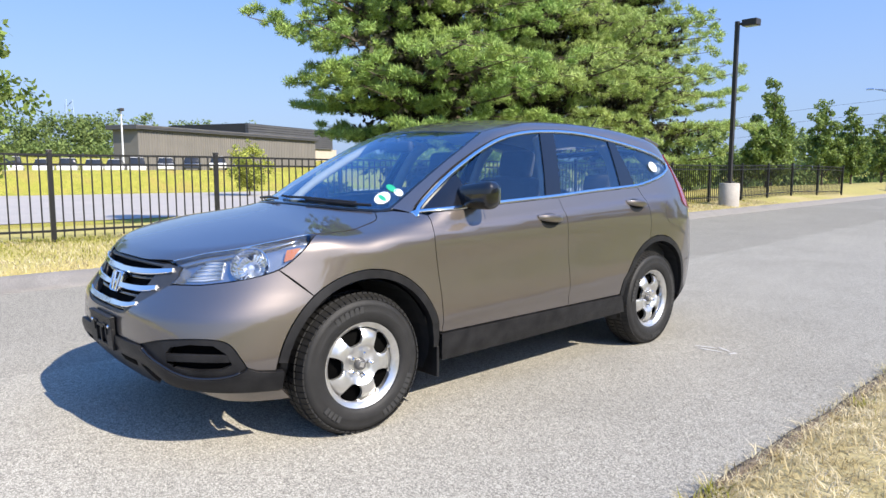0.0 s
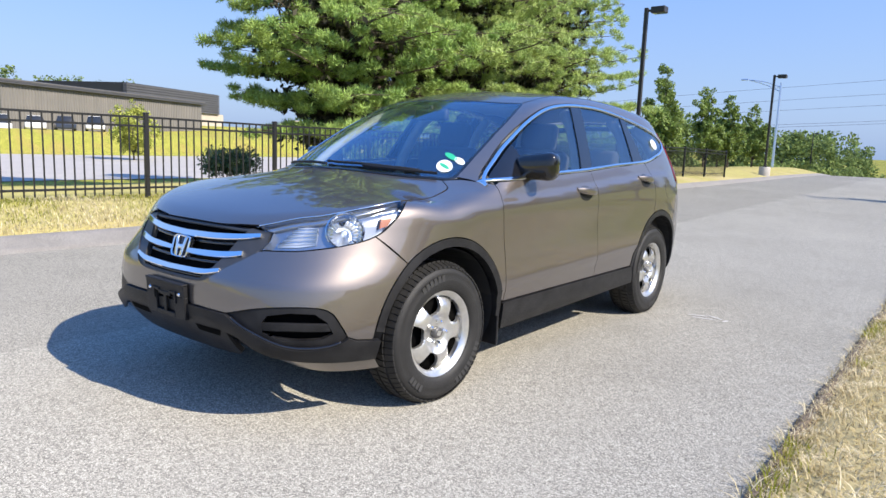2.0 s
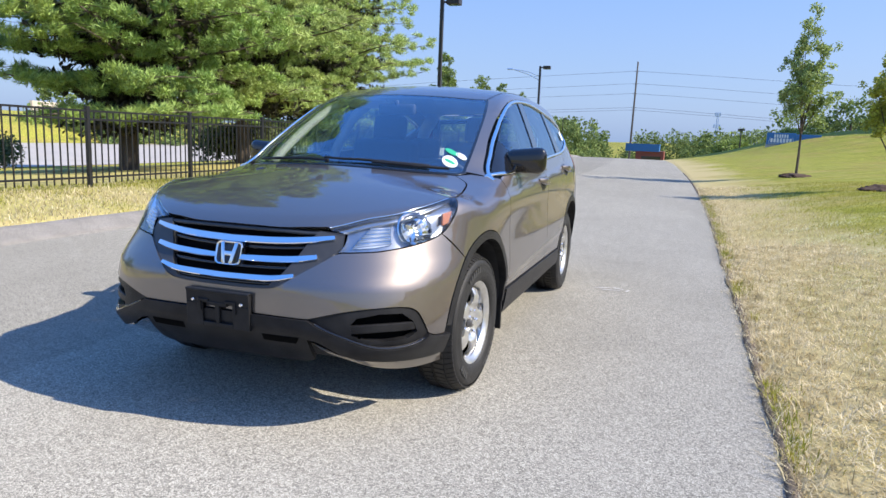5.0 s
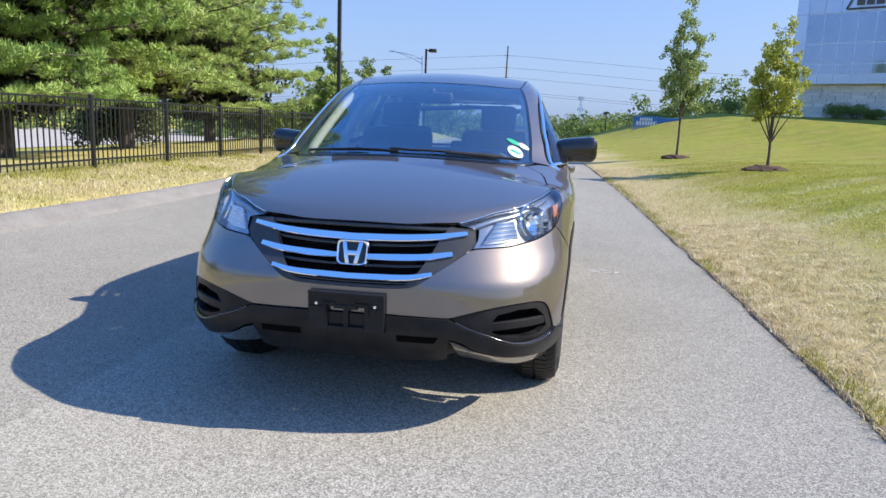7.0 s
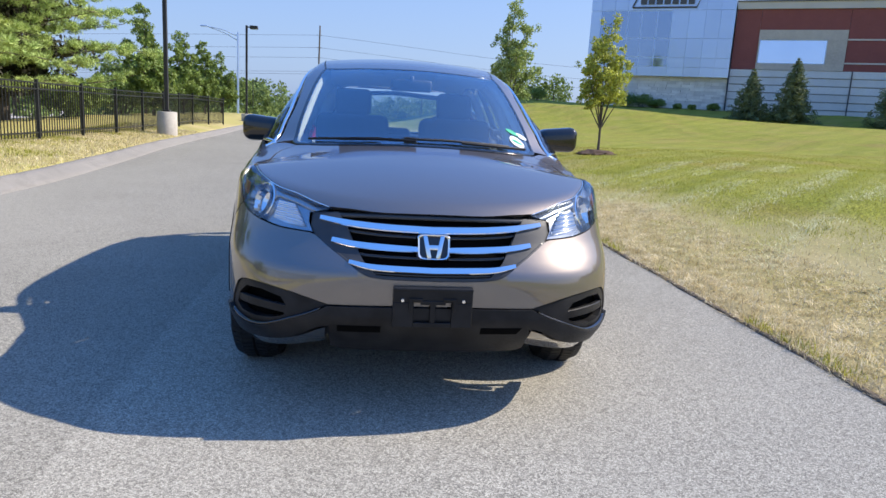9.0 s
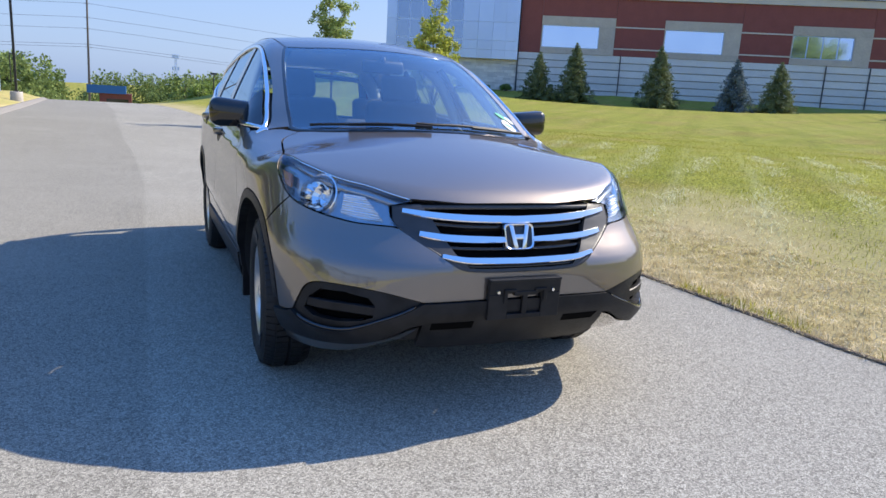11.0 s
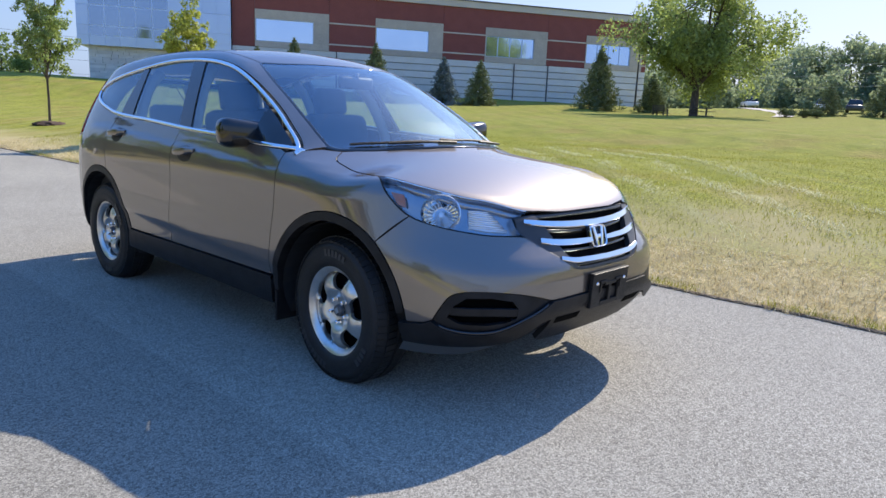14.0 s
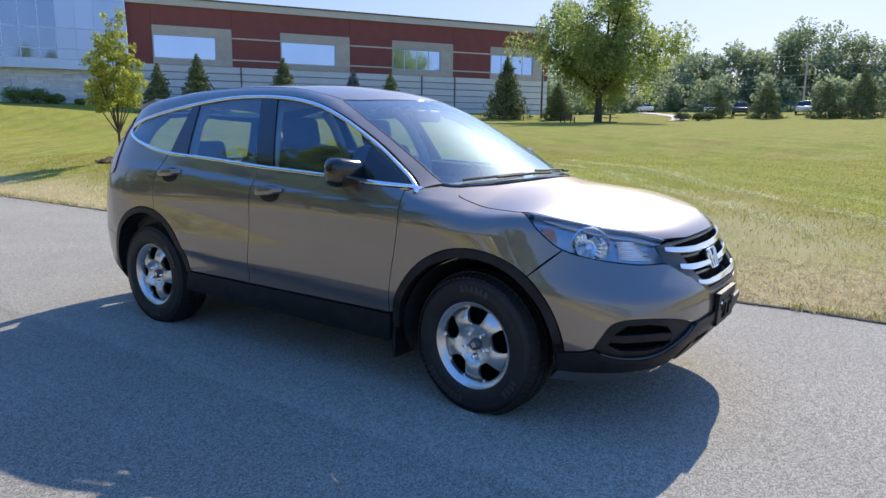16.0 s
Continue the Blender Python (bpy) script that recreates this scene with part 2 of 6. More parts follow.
SLENDERLEAVES = material("fresh_green_leaves", (.25, .33, .10), .6, dark=(.31, .38, .13), scale=.8, per=.35, thin=.4)
YOUNGLEAVES = material("yellow_green_leaves", (.46, .47, .085), .6, dark=(.33, .38, .07), scale=1.2, per=.35, thin=.4)
SPRUCE = material("spruce_needles", (.13, .165, .07), .8, dark=(.18, .21, .085), scale=.8, per=.35, thin=.15)
BLUESPRUCE = material("blue_spruce_needles", (.14, .19, .20), .8, dark=(.11, .155, .16), scale=.8, per=.3, thin=.15)
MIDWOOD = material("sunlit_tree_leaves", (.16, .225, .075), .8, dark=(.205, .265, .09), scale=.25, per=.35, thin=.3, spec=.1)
# leaf green paled and greyed: the haze of distance is in the colour
FARWOOD = material("haze_paled_foliage", (.25, .315, .18), .9, dark=(.30, .36, .21), scale=.2, per=.25, thin=.5, spec=.1)
MULCH = material("brown_bark_mulch", (.10, .058, .035), .95, dark=(.05, .03, .02), scale=30, bump=1, bump_scale=60)
REDBRICK = material("red_wall_panel", (.27, .080, .064), .85, dark=(.235, .068, .055), scale=.8, fine=.08, bump=.1, bump_scale=12, per=.06)
TAN = material("tan_block", (.54, .47, .385), .9, dark=(.48, .41, .335), scale=.9, fine=.1, bump=.2, bump_scale=10, per=.07)
PALEBLOCK = material("pale_concrete_block", (.76, .73, .68), .9, dark=(.69, .66, .61), scale=.7, fine=.1, bump=.2, bump_scale=10, per=.05)
CREAM = material("cream_parapet", (.62, .55, .45), .8, dark=(.56, .50, .41), scale=.6)
STONE = material("pale_limestone", (.82, .79, .73), .9, dark=(.70, .67, .61), scale=1.4, per=.14, bump=.3, bump_scale=9)
# silver metal with the blue of the reflected sky put into its colour
SILVERPANEL = material("sky_tinted_silver_panel", (.50, .62, .82), .28, .7, dark=(.46, .58, .78), scale=.3, per=.05)
MIRRORPANE = material("reflective_window", (.62, .74, .94), .06, .95, dark=(.55, .67, .88), scale=.2)
CORNERPANE = material("dark_reflective_glazing", (.34, .42, .56), .06, .9, dark=(.28, .36, .50), scale=.2)
GREYSIDING = material("grey_metal_siding", (.20, .185, .165), .6, .1, dark=(.17, .16, .145), scale=.4, per=.05)
GREYROOF = material("grey_ribbed_roof", (.105, .105, .11), .6, .2, dark=(.085, .085, .09), scale=.5)
FARROAD = material("pale_road", (.44, .40, .35), .9, dark=(.38, .35, .31), scale=.4, fine=.1, bump_scale=20)
WHITEPAINT = material("white_car_paint", (.75, .75, .74), .3, coat=.6, dark=(.70, .70, .69), scale=8)
DARKPAINT = material("dark_blue_car_paint", (.035, .045, .075), .3, coat=.6, dark=(.03, .04, .065), scale=8)
REDPAINT = material("red_car_paint", (.35, .035, .03), .3, coat=.6, dark=(.30, .03, .025), scale=8)
DARKGLASS = material("dark_window", (.02, .023, .027), .08, coat=.4)
WOODPOLE = material("weathered_wood", (.16, .135, .11), .9, dark=(.11, .09, .075), scale=9, stretch=(1, 1, .1), bump=.3, bump_scale=30)
SIGNBLUE = material("blue_sign", (.03, .16, .42), .5, dark=(.028, .15, .38), scale=3)
WHITEMARK = material("white_lettering", (.75, .76, .76), .5, dark=(.70, .71, .71), scale=10)
EDGESOIL = material("dark_edge_soil", (.19, .145, .095), .95, dark=(.10, .075, .05), scale=25, fine=.4, bump=1, bump_scale=90)
CHALK = material("white_road_scuff", (.60, .58, .54), .9, dark=(.42, .41, .38), scale=30)

# ---- mesh tools ----
def thing(name, label, category, group="", kind="", at=None):
    ob = tagged(new(name), label, category, group, kind)
    if at is not None:
        ob.matrix_world = at
    return ob


def finish(bm, name, mats, parent=None, label="", smooth=None):
    """Links a bmesh as one mesh object. smooth: the angle in degrees over which edges stay sharp."""
    if smooth is not None:
        for f in bm.faces:
            f.smooth = True
        for e in bm.edges:
            if len(e.link_faces) == 2 and e.calc_face_angle(0) > radians(smooth):
                e.smooth = False
    me = bpy.data.meshes.new(name)
    bm.to_mesh(me)
    bm.free()
    for m in (mats if isinstance(mats, (list, tuple)) else [mats]):
        me.materials.append(m)
    ob = new(name, me)
    if parent is not None:
        ob.parent = parent
    return tagged(ob, label)


def part(name, bm, mats, parent, label="", smooth=None):
    return finish(bm, name, mats, parent, label, smooth)


def from_arrays(name, verts, faces, mats, parent=None, label="", smooth=False, index=None):
    me = bpy.data.meshes.new(name)
    me.from_pydata([tuple(v) for v in verts], [], [tuple(f) for f in faces])
    for m in (mats if isinstance(mats, (list, tuple)) else [mats]):
        me.materials.append(m)
    if smooth:
        me.polygons.foreach_set("use_smooth", np.ones(len(me.polygons), bool))
    if index is not None:
        me.polygons.foreach_set("material_index", np.array(index, np.int32))
    me.update()
    ob = new(name, me)
    if parent is not None:
        ob.parent = parent
    return tagged(ob, label)


def box(bm, lo, hi, bevel=0.0, m=None, segments=2):
    r = bmesh.ops.create_cube(bm, size=1)
    vs = r["verts"]
    for v in vs:
        v.co = Vector([lo[i] + (v.co[i] + .5) * (hi[i] - lo[i]) for i in range(3)])
    if bevel:
        es = list({e for v in vs for e in v.link_edges})
        r = bmesh.ops.bevel(bm, geom=es, offset=bevel, segments=segments, affect="EDGES", profile=.5)
        vs = list({v for f in r["faces"] for v in f.verts} | {v for v in vs if v.is_valid})
    if m is not None:
        bmesh.ops.transform(bm, matrix=m, verts=vs)
    return vs


def tube(bm, pts, radius, sides=8, caps=True):
    """A round bar along a line of points; radius may change from point to point."""
    pts = [Vector(p) for p in pts]
    rs = radius if isinstance(radius, (list, tuple)) else [radius] * len(pts)
    rings = []
    for i, p in enumerate(pts):
        d = (pts[min(i + 1, len(pts) - 1)] - pts[max(i - 1, 0)]).normalized()
        a = d.orthogonal().normalized() if i == 0 else (a - d * a.dot(d)).normalized()
        b = d.cross(a)
        rings.append([bm.verts.new(p + (a * math.cos(t) + b * math.sin(t)) * rs[i]) for t in (2 * math.pi * k / sides for k in range(sides))])
    for q, r in zip(rings, rings[1:]):
        for k in range(sides):
            bm.faces.new((q[k], q[(k + 1) % sides], r[(k + 1) % sides], r[k]))
    if caps:
        bm.faces.new(rings[0][::-1])
        bm.faces.new(rings[-1])


def lathe(bm, profile, sides=48, m=None):
    """Turns a profile of (radius, height) points round the x axis."""
    rings = [[bm.verts.new((h, r * math.cos(a), r * math.sin(a))) for a in (2 * math.pi * k / sides for k in range(sides))] for r, h in profile]
    for q, r in zip(rings, rings[1:]):
        for k in range(sides):
            bm.faces.new((q[k], r[k], r[(k + 1) % sides], q[(k + 1) % sides]))
    if m is not None:
        bmesh.ops.transform(bm, matrix=m, verts=[v for r in rings for v in r])


def spline(pts, n=8, closed=False):
    """A smooth curve through points of any dimension."""
    p = np.array(pts, float)
    if closed:
        p = np.vstack([p[-1:], p, p[:2]])
    else:
        p = np.vstack([2 * p[0] - p[1], p, 2 * p[-1] - p[-2]])
    out = []
    for i in range(1, len(p) - 2):
        a, b, c, d = p[i - 1], p[i], p[i + 1], p[i + 2]
        for t in np.linspace(0, 1, n, endpoint=False):
            out.append(.5 * ((2 * b) + (c - a) * t + (2 * a - 5 * b + 4 * c - d) * t * t + (3 * b - a - 3 * c + d) * t ** 3))
    if not closed:
        out.append(p[-2])
    return np.array(out)




# ---- the car's skin: one smooth form from which all its panels are cut ----
def pchip(xs, ys):
    """A smooth curve through the given points that never overshoots."""
    xs, ys = np.array(xs, float), np.array(ys, float)
    h, d = np.diff(xs), np.diff(ys) / np.diff(xs)
    m = np.zeros(len(xs))
    m[0], m[-1] = d[0], d[-1]
    for i in range(1, len(xs) - 1):
        if d[i - 1] * d[i] > 0:
            a, b = 2 * h[i] + h[i - 1], h[i] + 2 * h[i - 1]
            m[i] = (a + b) / (a / d[i - 1] + b / d[i])

    def curve(x):
        x = np.asarray(x, float)
        i = np.clip(np.searchsorted(xs, x) - 1, 0, len(h) - 1)
        t = (x - xs[i]) / h[i]
        out = ys[i] + (x - xs[i]) * (m[i] + t * (3 * d[i] - 2 * m[i] - m[i + 1] + t * (m[i] + m[i + 1] - 2 * d[i])))
        return np.where(x < xs[0], ys[0] + m[0] * (x - xs[0]), np.where(x > xs[-1], ys[-1] + m[-1] * (x - xs[-1]), out))
    return curve


HALF = pchip([.15, .25, .35, .50, .70, .88, .98, 1.05, 1.10, 1.25, 1.40, 1.52, 1.60, 1.70],
             [.80, .850, .884, .902, .911, .909, .897, .880, .862, .797, .722, .658, .608, .53])
NOSE = pchip([.15, .22, .30, .45, .60, .655, .69, .75, .90, 1.05, 1.2], [-1.95, -2.09, -2.17, -2.221, -2.225, -2.221, -2.202, -2.164, -2.10, -2.0, -1.85])
TAIL = pchip([.15, .25, .40, .60, .80, 1.0, 1.15, 1.30, 1.50, 1.65], [2.0, 2.16, 2.28, 2.30, 2.28, 2.245, 2.20, 2.12, 1.99, 1.88])
CROWN = pchip([-2.35, -2.20, -2.10, -2.02, -1.90, -1.70, -1.50, -1.33, -1.24, -1.00, -.70, -.45, -.28, -.10, .20, .60, 1.0, 1.5, 1.9, 2.2],
              [.62, .80, .880, .925, .968, 1.020, 1.060, 1.092, 1.115, 1.245, 1.400, 1.510, 1.562, 1.598, 1.633, 1.645, 1.632, 1.585, 1.525, 1.45])


def smooth_max(a, b, k):
    h = np.clip(k - np.abs(a - b), 0, None) / k
    return np.maximum(a, b) + h * h * k / 4


def step(a, b, x):
    t = np.clip((x - a) / (b - a), 0, 1)
    return t * t * (3 - 2 * t)


def shell(x, y, z):
    """Below zero inside the car's skin, above zero outside it."""
    x = np.abs(x)
    w = HALF(z)
    # two creases along the flank: one through the handles, one low on the doors
    mid = step(-1.5, -.7, y) * (1 - step(1.2, 1.9, y))
    a, b = z - (1.005 + .055 * y), z - (.545 + .045 * y)
    w = w + mid * (.013 * np.exp(-(a / np.where(a > 0, .022, .12)) ** 2) + .013 * np.exp(-(b / np.where(b > 0, .15, .035)) ** 2) - .006)
    low = 1 - step(.38, .78, z)
    front = np.clip((-.9 - y) / (-.9 - NOSE(z)), 0, None)
    rear = np.clip((y - 1.0) / (TAIL(z) - 1.0), 0, None)
    corner = step(.28, .42, z) * (1 - step(.64, .92, z))
    p = 2.4 + np.where(y < 0, .9 * low + .6 * corner, .6)
    m = 3.4 + .7 * low + .5 * corner
    side = w * (((x / w) ** p + front ** m + rear ** 4.0) ** (1 / p) - 1)
    back = .50 * x * x * (1 - step(-.4, .4, y)) * step(-1.6, -1.25, y)
    top = z - (CROWN(y - back) - (.085 + .03 * step(-1, 0, y)) * x * x)
    return smooth_max(side, top * .92, .055)


def gradient(p):
    e = 1e-4
    g = np.stack([(shell(*(p + d).T) - shell(*(p - d).T)) for d in np.eye(3) * e], 1)
    return g / np.maximum(np.linalg.norm(g, axis=1, keepdims=True), 1e-12)


def march(o, d, far=1.6):
    """From points o inside the skin along d to the skin."""
    lo, hi = np.zeros(len(o)), np.full(len(o), far)
    for _ in range(34):
        mid = (lo + hi) / 2
        inside = shell(*(o + d * mid[:, None]).T) < 0
        lo, hi = np.where(inside, mid, lo), np.where(inside, hi, mid)
    return o + d * lo[:, None]


def snap(p):
    p = np.array(p, float).reshape(-1, 3)
    for _ in range(8):
        e = 1e-4
        g = np.stack([(shell(*(p + d).T) - shell(*(p - d).T)) / (2 * e) for d in np.eye(3) * e], 1)
        p = p - g * (shell(*p.T) / np.maximum((g * g).sum(1), .05))[:, None]
    return p


AX = .74


def to_side(p):
    return p[:, 1:3]


def from_side(uv):
    o = np.stack([np.zeros(len(uv)), uv[:, 0], uv[:, 1]], 1)
    return march(o, np.tile([1., 0, 0], (len(uv), 1)))


def to_roll(p):
    a = np.arctan2(p[:, 2] - AX, p[:, 0])
    return np.stack([p[:, 1], np.where(a < -math.pi / 2, a + 2 * math.pi, a) * .8], 1)


def from_roll(uv):
    a = uv[:, 1] / .8
    o = np.stack([0 * a, uv[:, 0], 0 * a + AX], 1)
    return march(o, np.stack([np.cos(a), 0 * a, np.sin(a)], 1))


def to_nose(p):
    return np.stack([np.arctan2(p[:, 0], -1.0 - p[:, 1]) * 1.1, p[:, 2]], 1)


def from_nose(uv):
    a = uv[:, 0] / 1.1
    o = np.stack([0 * a, 0 * a - 1.0, uv[:, 1]], 1)
    return march(o, np.stack([np.sin(a), -np.cos(a), 0 * a], 1))


def to_tail(p):
    return np.stack([np.arctan2(p[:, 0], p[:, 1] - 1.0) * 1.1, p[:, 2]], 1)


def from_tail(uv):
    a = uv[:, 0] / 1.1
    o = np.stack([0 * a, 0 * a + 1.0, uv[:, 1]], 1)
    return march(o, np.stack([np.sin(a), np.cos(a), 0 * a], 1))


CHARTS = {"side": (to_side, from_side), "roll": (to_roll, from_roll), "nose": (to_nose, from_nose), "tail": (to_tail, from_tail)}


def side(*yz):
    return snap(from_side(np.array(yz, float)))


def over(*xy):
    """Points on the skin seen from above."""
    q = np.array(xy, float)
    o = np.stack([q[:, 0], q[:, 1], np.full(len(q), .70)], 1)
    return march(o, np.tile([0., 0, 1], (len(q), 1)))


def ahead(*xz):
    """Points on the skin seen from the front."""
    q = np.array(xz, float)
    o = np.stack([q[:, 0], np.full(len(q), -1.0), q[:, 1]], 1)
    return march(o, np.tile([0., -1, 0], (len(q), 1)))


def behind(*xz):
    q = np.array(xz, float)
    o = np.stack([q[:, 0], np.full(len(q), 1.2), q[:, 1]], 1)
    return march(o, np.tile([0., 1, 0], (len(q), 1)))


def arc(y0, z0, r, a, b, n=14):
    """Points of the side along a circle, by angles from the rear horizontal."""
    t = np.radians(np.linspace(a, b, n))
    return side(*np.stack([y0 + r * np.cos(t), z0 + r * np.sin(t)], 1))


def area2(uv):
    x, y = uv[:, 0], uv[:, 1]
    return (x * np.roll(y, -1) - np.roll(x, -1) * y).sum()


def shrink(uv, d):
    if area2(uv) < 0:
        uv = uv[::-1]
    e = np.roll(uv, -1, 0) - uv
    e = e / np.maximum(np.linalg.norm(e, axis=1, keepdims=True), 1e-9)
    nrm = np.stack([-e[:, 1], e[:, 0]], 1)
    b = np.roll(nrm, 1, 0) + nrm
    b = b / np.maximum(np.linalg.norm(b, axis=1, keepdims=True), .25)
    c = np.clip((b * nrm).sum(1), .5, 1)
    return uv + b * (d / c)[:, None]


def clip(uv, point, normal):
    """The part of an outline on the side of a line that the normal points to."""
    out = []
    s = (uv - np.array(point)) @ np.array(normal, float)
    for i in range(len(uv)):
        j = (i + 1) % len(uv)
        if s[i] >= 0:
            out.append(uv[i])
        if s[i] * s[j] < 0:
            out.append(uv[i] + (uv[j] - uv[i]) * s[i] / (s[i] - s[j]))
    return np.array(out)


def dense(uv, d=.02):
    out = []
    for a, b in zip(uv, np.roll(uv, -1, 0)):
        n = max(1, int(np.linalg.norm(b - a) / d))
        out += [a + (b - a) * k / n for k in range(n)]
    return np.array(out)


def within(q, ring):
    """Which points lie inside a ring."""
    a, b = ring[None], np.roll(ring, -1, 0)[None]
    x, y = q[:, None, 0], q[:, None, 1]
    cross = ((a[..., 1] > y) != (b[..., 1] > y)) & (x < (b[..., 0] - a[..., 0]) * (y - a[..., 1]) / (b[..., 1] - a[..., 1] + 1e-12) + a[..., 0])
    return cross.sum(1) % 2 == 1


def panel(name, outline, chart, mat, parent, label="", gap=.0022, off=0.0, res=.035, skirt=.016, cuts=(), mirror=False, hole=None):
    """A sheet of the skin inside an outline of points, with its edges turned in. off: how far it stands out; hole: an outline left open."""
    to, back = CHARTS[chart]
    uv = to(np.array(outline, float))
    keep = [0]
    for i in range(1, len(uv)):
        if np.linalg.norm(uv[i] - uv[keep[-1]]) > 1e-4:
            keep.append(i)
    uv = uv[keep]
    for pt, nr in cuts:
        uv = clip(uv, pt, nr)
    uv = shrink(dense(uv), gap)
    loops = [uv]
    if hole is not None:
        loops.append(dense(to(np.array(hole, float))))
    lo, hi = uv.min(0), uv.max(0)
    gu, gv = np.meshgrid(*[np.linspace(lo[k], hi[k], max(2, int((hi[k] - lo[k]) / res) + 1)) for k in (0, 1)])
    pts = np.stack([gu.ravel(), gv.ravel()], 1)
    pts = pts[within(pts, uv)]
    for lp in loops:
        if len(pts):
            pts = pts[np.min(np.linalg.norm(pts[:, None] - lp[None], axis=2), axis=1) > .38 * res]
    flat, rings, edge = [Vector(q) for lp in loops for q in lp], [], []
    k = 0
    for lp in loops:
        rings.append(list(range(k, k + len(lp))))
        k += len(lp)
    r = mathutils.geometry.delaunay_2d_cdt(flat + [Vector(q) for q in pts], [(a, b) for lp in rings[1:] for a, b in zip(lp, lp[1:] + lp[:1])], rings[:1], 1, 1e-5)
    uv2, faces = np.array([tuple(q) for q in r[0]]), [list(f) for f in r[2]]
    if hole is not None:
        faces = [f for f in faces if not within(uv2[f].mean(0)[None], loops[1])[0]]
    w = back(uv2)
    g = gradient(w)
    w = w + g * off
    seen_once = {}
    for f in faces:
        for a, b in zip(f, f[1:] + f[:1]):
            key = (min(a, b), max(a, b))
            seen_once[key] = seen_once.get(key, 0) + 1
    edges = [e for e, c in seen_once.items() if c == 1]
    sgn = np.array([-1., 1, 1]) if mirror else np.ones(3)
    w, g = w * sgn, g * sgn
    faces = [f if np.cross(w[f[1]] - w[f[0]], w[f[2]] - w[f[0]]) @ g[f[0]] > 0 else f[::-1] for f in faces]
    n0, nt = len(w), len(faces)
    if skirt:
        ring = sorted({i for e in edges for i in e})
        upper = {i: n0 + k for k, i in enumerate(ring)}
        lower = {i: n0 + len(ring) + k for k, i in enumerate(ring)}
        w = np.vstack([w, w[ring], w[ring] - g[ring] * skirt])
        faces = faces + [[upper[a], upper[b], lower[b], lower[a]] for a, b in edges]
    me = bpy.data.meshes.new(name)
    me.from_pydata(w.tolist(), [], faces)
    me.materials.append(mat)
    me.polygons.foreach_set("use_smooth", [True] * len(faces))
    normals = []
    for k, pl in enumerate(me.polygons):
        if k < nt:
            normals += [tuple(g[i]) for i in pl.vertices]
        else:
            normals += [tuple(pl.normal)] * len(pl.vertices)
    me.normals_split_custom_set(normals)
    ob = new(name, me)
    ob.parent = parent
    return tagged(ob, label)


def strip(name, line, chart, width, mat, parent, label="", off=.004, thick=.006, mirror=False, closed=False, taper=0.0, flat=False):
    """A band of rounded section laid along a line on the skin."""
    p = snap(line)
    if closed:
        p = np.vstack([p, p[:1]])
    g = gradient(p)
    d = np.gradient(p, axis=0)
    if closed:
        d[0] = d[-1] = d[0] + d[-1]
    d = d / np.linalg.norm(d, axis=1, keepdims=True)
    s = np.cross(g, d)
    s = s / np.linalg.norm(s, axis=1, keepdims=True)
    prof = [(-.5, -1.2), (-.5, .35), (-.32, .85), (0, 1.0), (.32, .85), (.5, .35), (.5, -1.2)]
    if flat:
        prof = [(-.5, -1.2), (-.5, .25), (-.40, .80), (.40, 1.0), (.5, .45), (.5, -1.2)]
    t = np.linspace(0, 1, len(p))
    wd = width * (1 - taper * np.abs(2 * t - 1) ** 3)
    rings = np.stack([p + s * (wd * a)[:, None] + g * (off + thick * b) for a, b in prof], 1)
    v = rings.reshape(-1, 3) * (np.array([-1., 1, 1]) if mirror else 1)
    k = len(prof)
    f = [[i * k + j, i * k + j + 1, (i + 1) * k + j + 1, (i + 1) * k + j] for i in range(len(p) - 1) for j in range(k - 1)]
    if not closed:
        f += [list(range(k)), list(range((len(p) - 1) * k, len(p) * k))]
    ob = from_arrays(name, v, f, mat, parent, label, not flat)
    return ob


# ---- the car ----
car = thing("car", "taupe metallic compact SUV parked on the asphalt road", "car")
BOTH = (False, True)
DLO = spline([(-.93, 1.064), (-.735, 1.205), (-.485, 1.347), (-.215, 1.467), (.03, 1.526), (.33, 1.552), (.68, 1.550), (1.03, 1.512),
              (1.36, 1.458), (1.60, 1.405), (1.715, 1.355), (1.70, 1.300), (1.58, 1.255), (1.42, 1.218), (1.13, 1.172), (.61, 1.146),
              (.17, 1.119), (-.30, 1.099), (-.84, 1.070)], 6, closed=True)
FRONT, REAR = (-1.31, .345), (1.31, .345)
LAMP_TOP = [(.400, -2.052, .874), (.480, -2.005, .897), (.555, -1.942, .920), (.650, -1.855, .942), (.740, -1.690, .974), (.790, -1.510, .999)]
LAMP_LOW = [(.790, -1.510, .999), (.832, -1.630, .918), (.802, -1.727, .846), (.730, -1.856, .804), (.630, -1.972, .780), (.550, -2.030, .774), (.470, -2.072, .772)]
LAMP_IN = [(.490, -2.045, .812), (.492, -2.03, .848)]
lamp_top, lamp_low = snap(spline(LAMP_TOP, 5)), snap(spline(LAMP_LOW, 5))


def mirrored(p):
    """The outline of half a panel, joined with its mirror image."""
    q = p[::-1] * np.array([-1., 1, 1])
    return np.vstack([p, q])


# bonnet
hood_side = snap(np.vstack([spline([(.800, -1.508, 1.0), (.775, -1.40, 1.01), (.755, -1.25, 1.03), (.725, -1.13, 1.05), (.645, -1.075, 1.08)], 5)]))
hood_front = over(*spline([(0, -2.10), (.2, -2.092), (.35, -2.062), (.40, -2.048)], 4))
hood_back = over(*spline([(.62, -1.085), (.47, -1.190), (.25, -1.270), (0, -1.300)], 5))
panel("hood", mirrored(np.vstack([hood_front[1:], lamp_top[1:], hood_side[1:], hood_back[1:-1]])), "roll", PAINT, car, gap=.0028, res=.022)
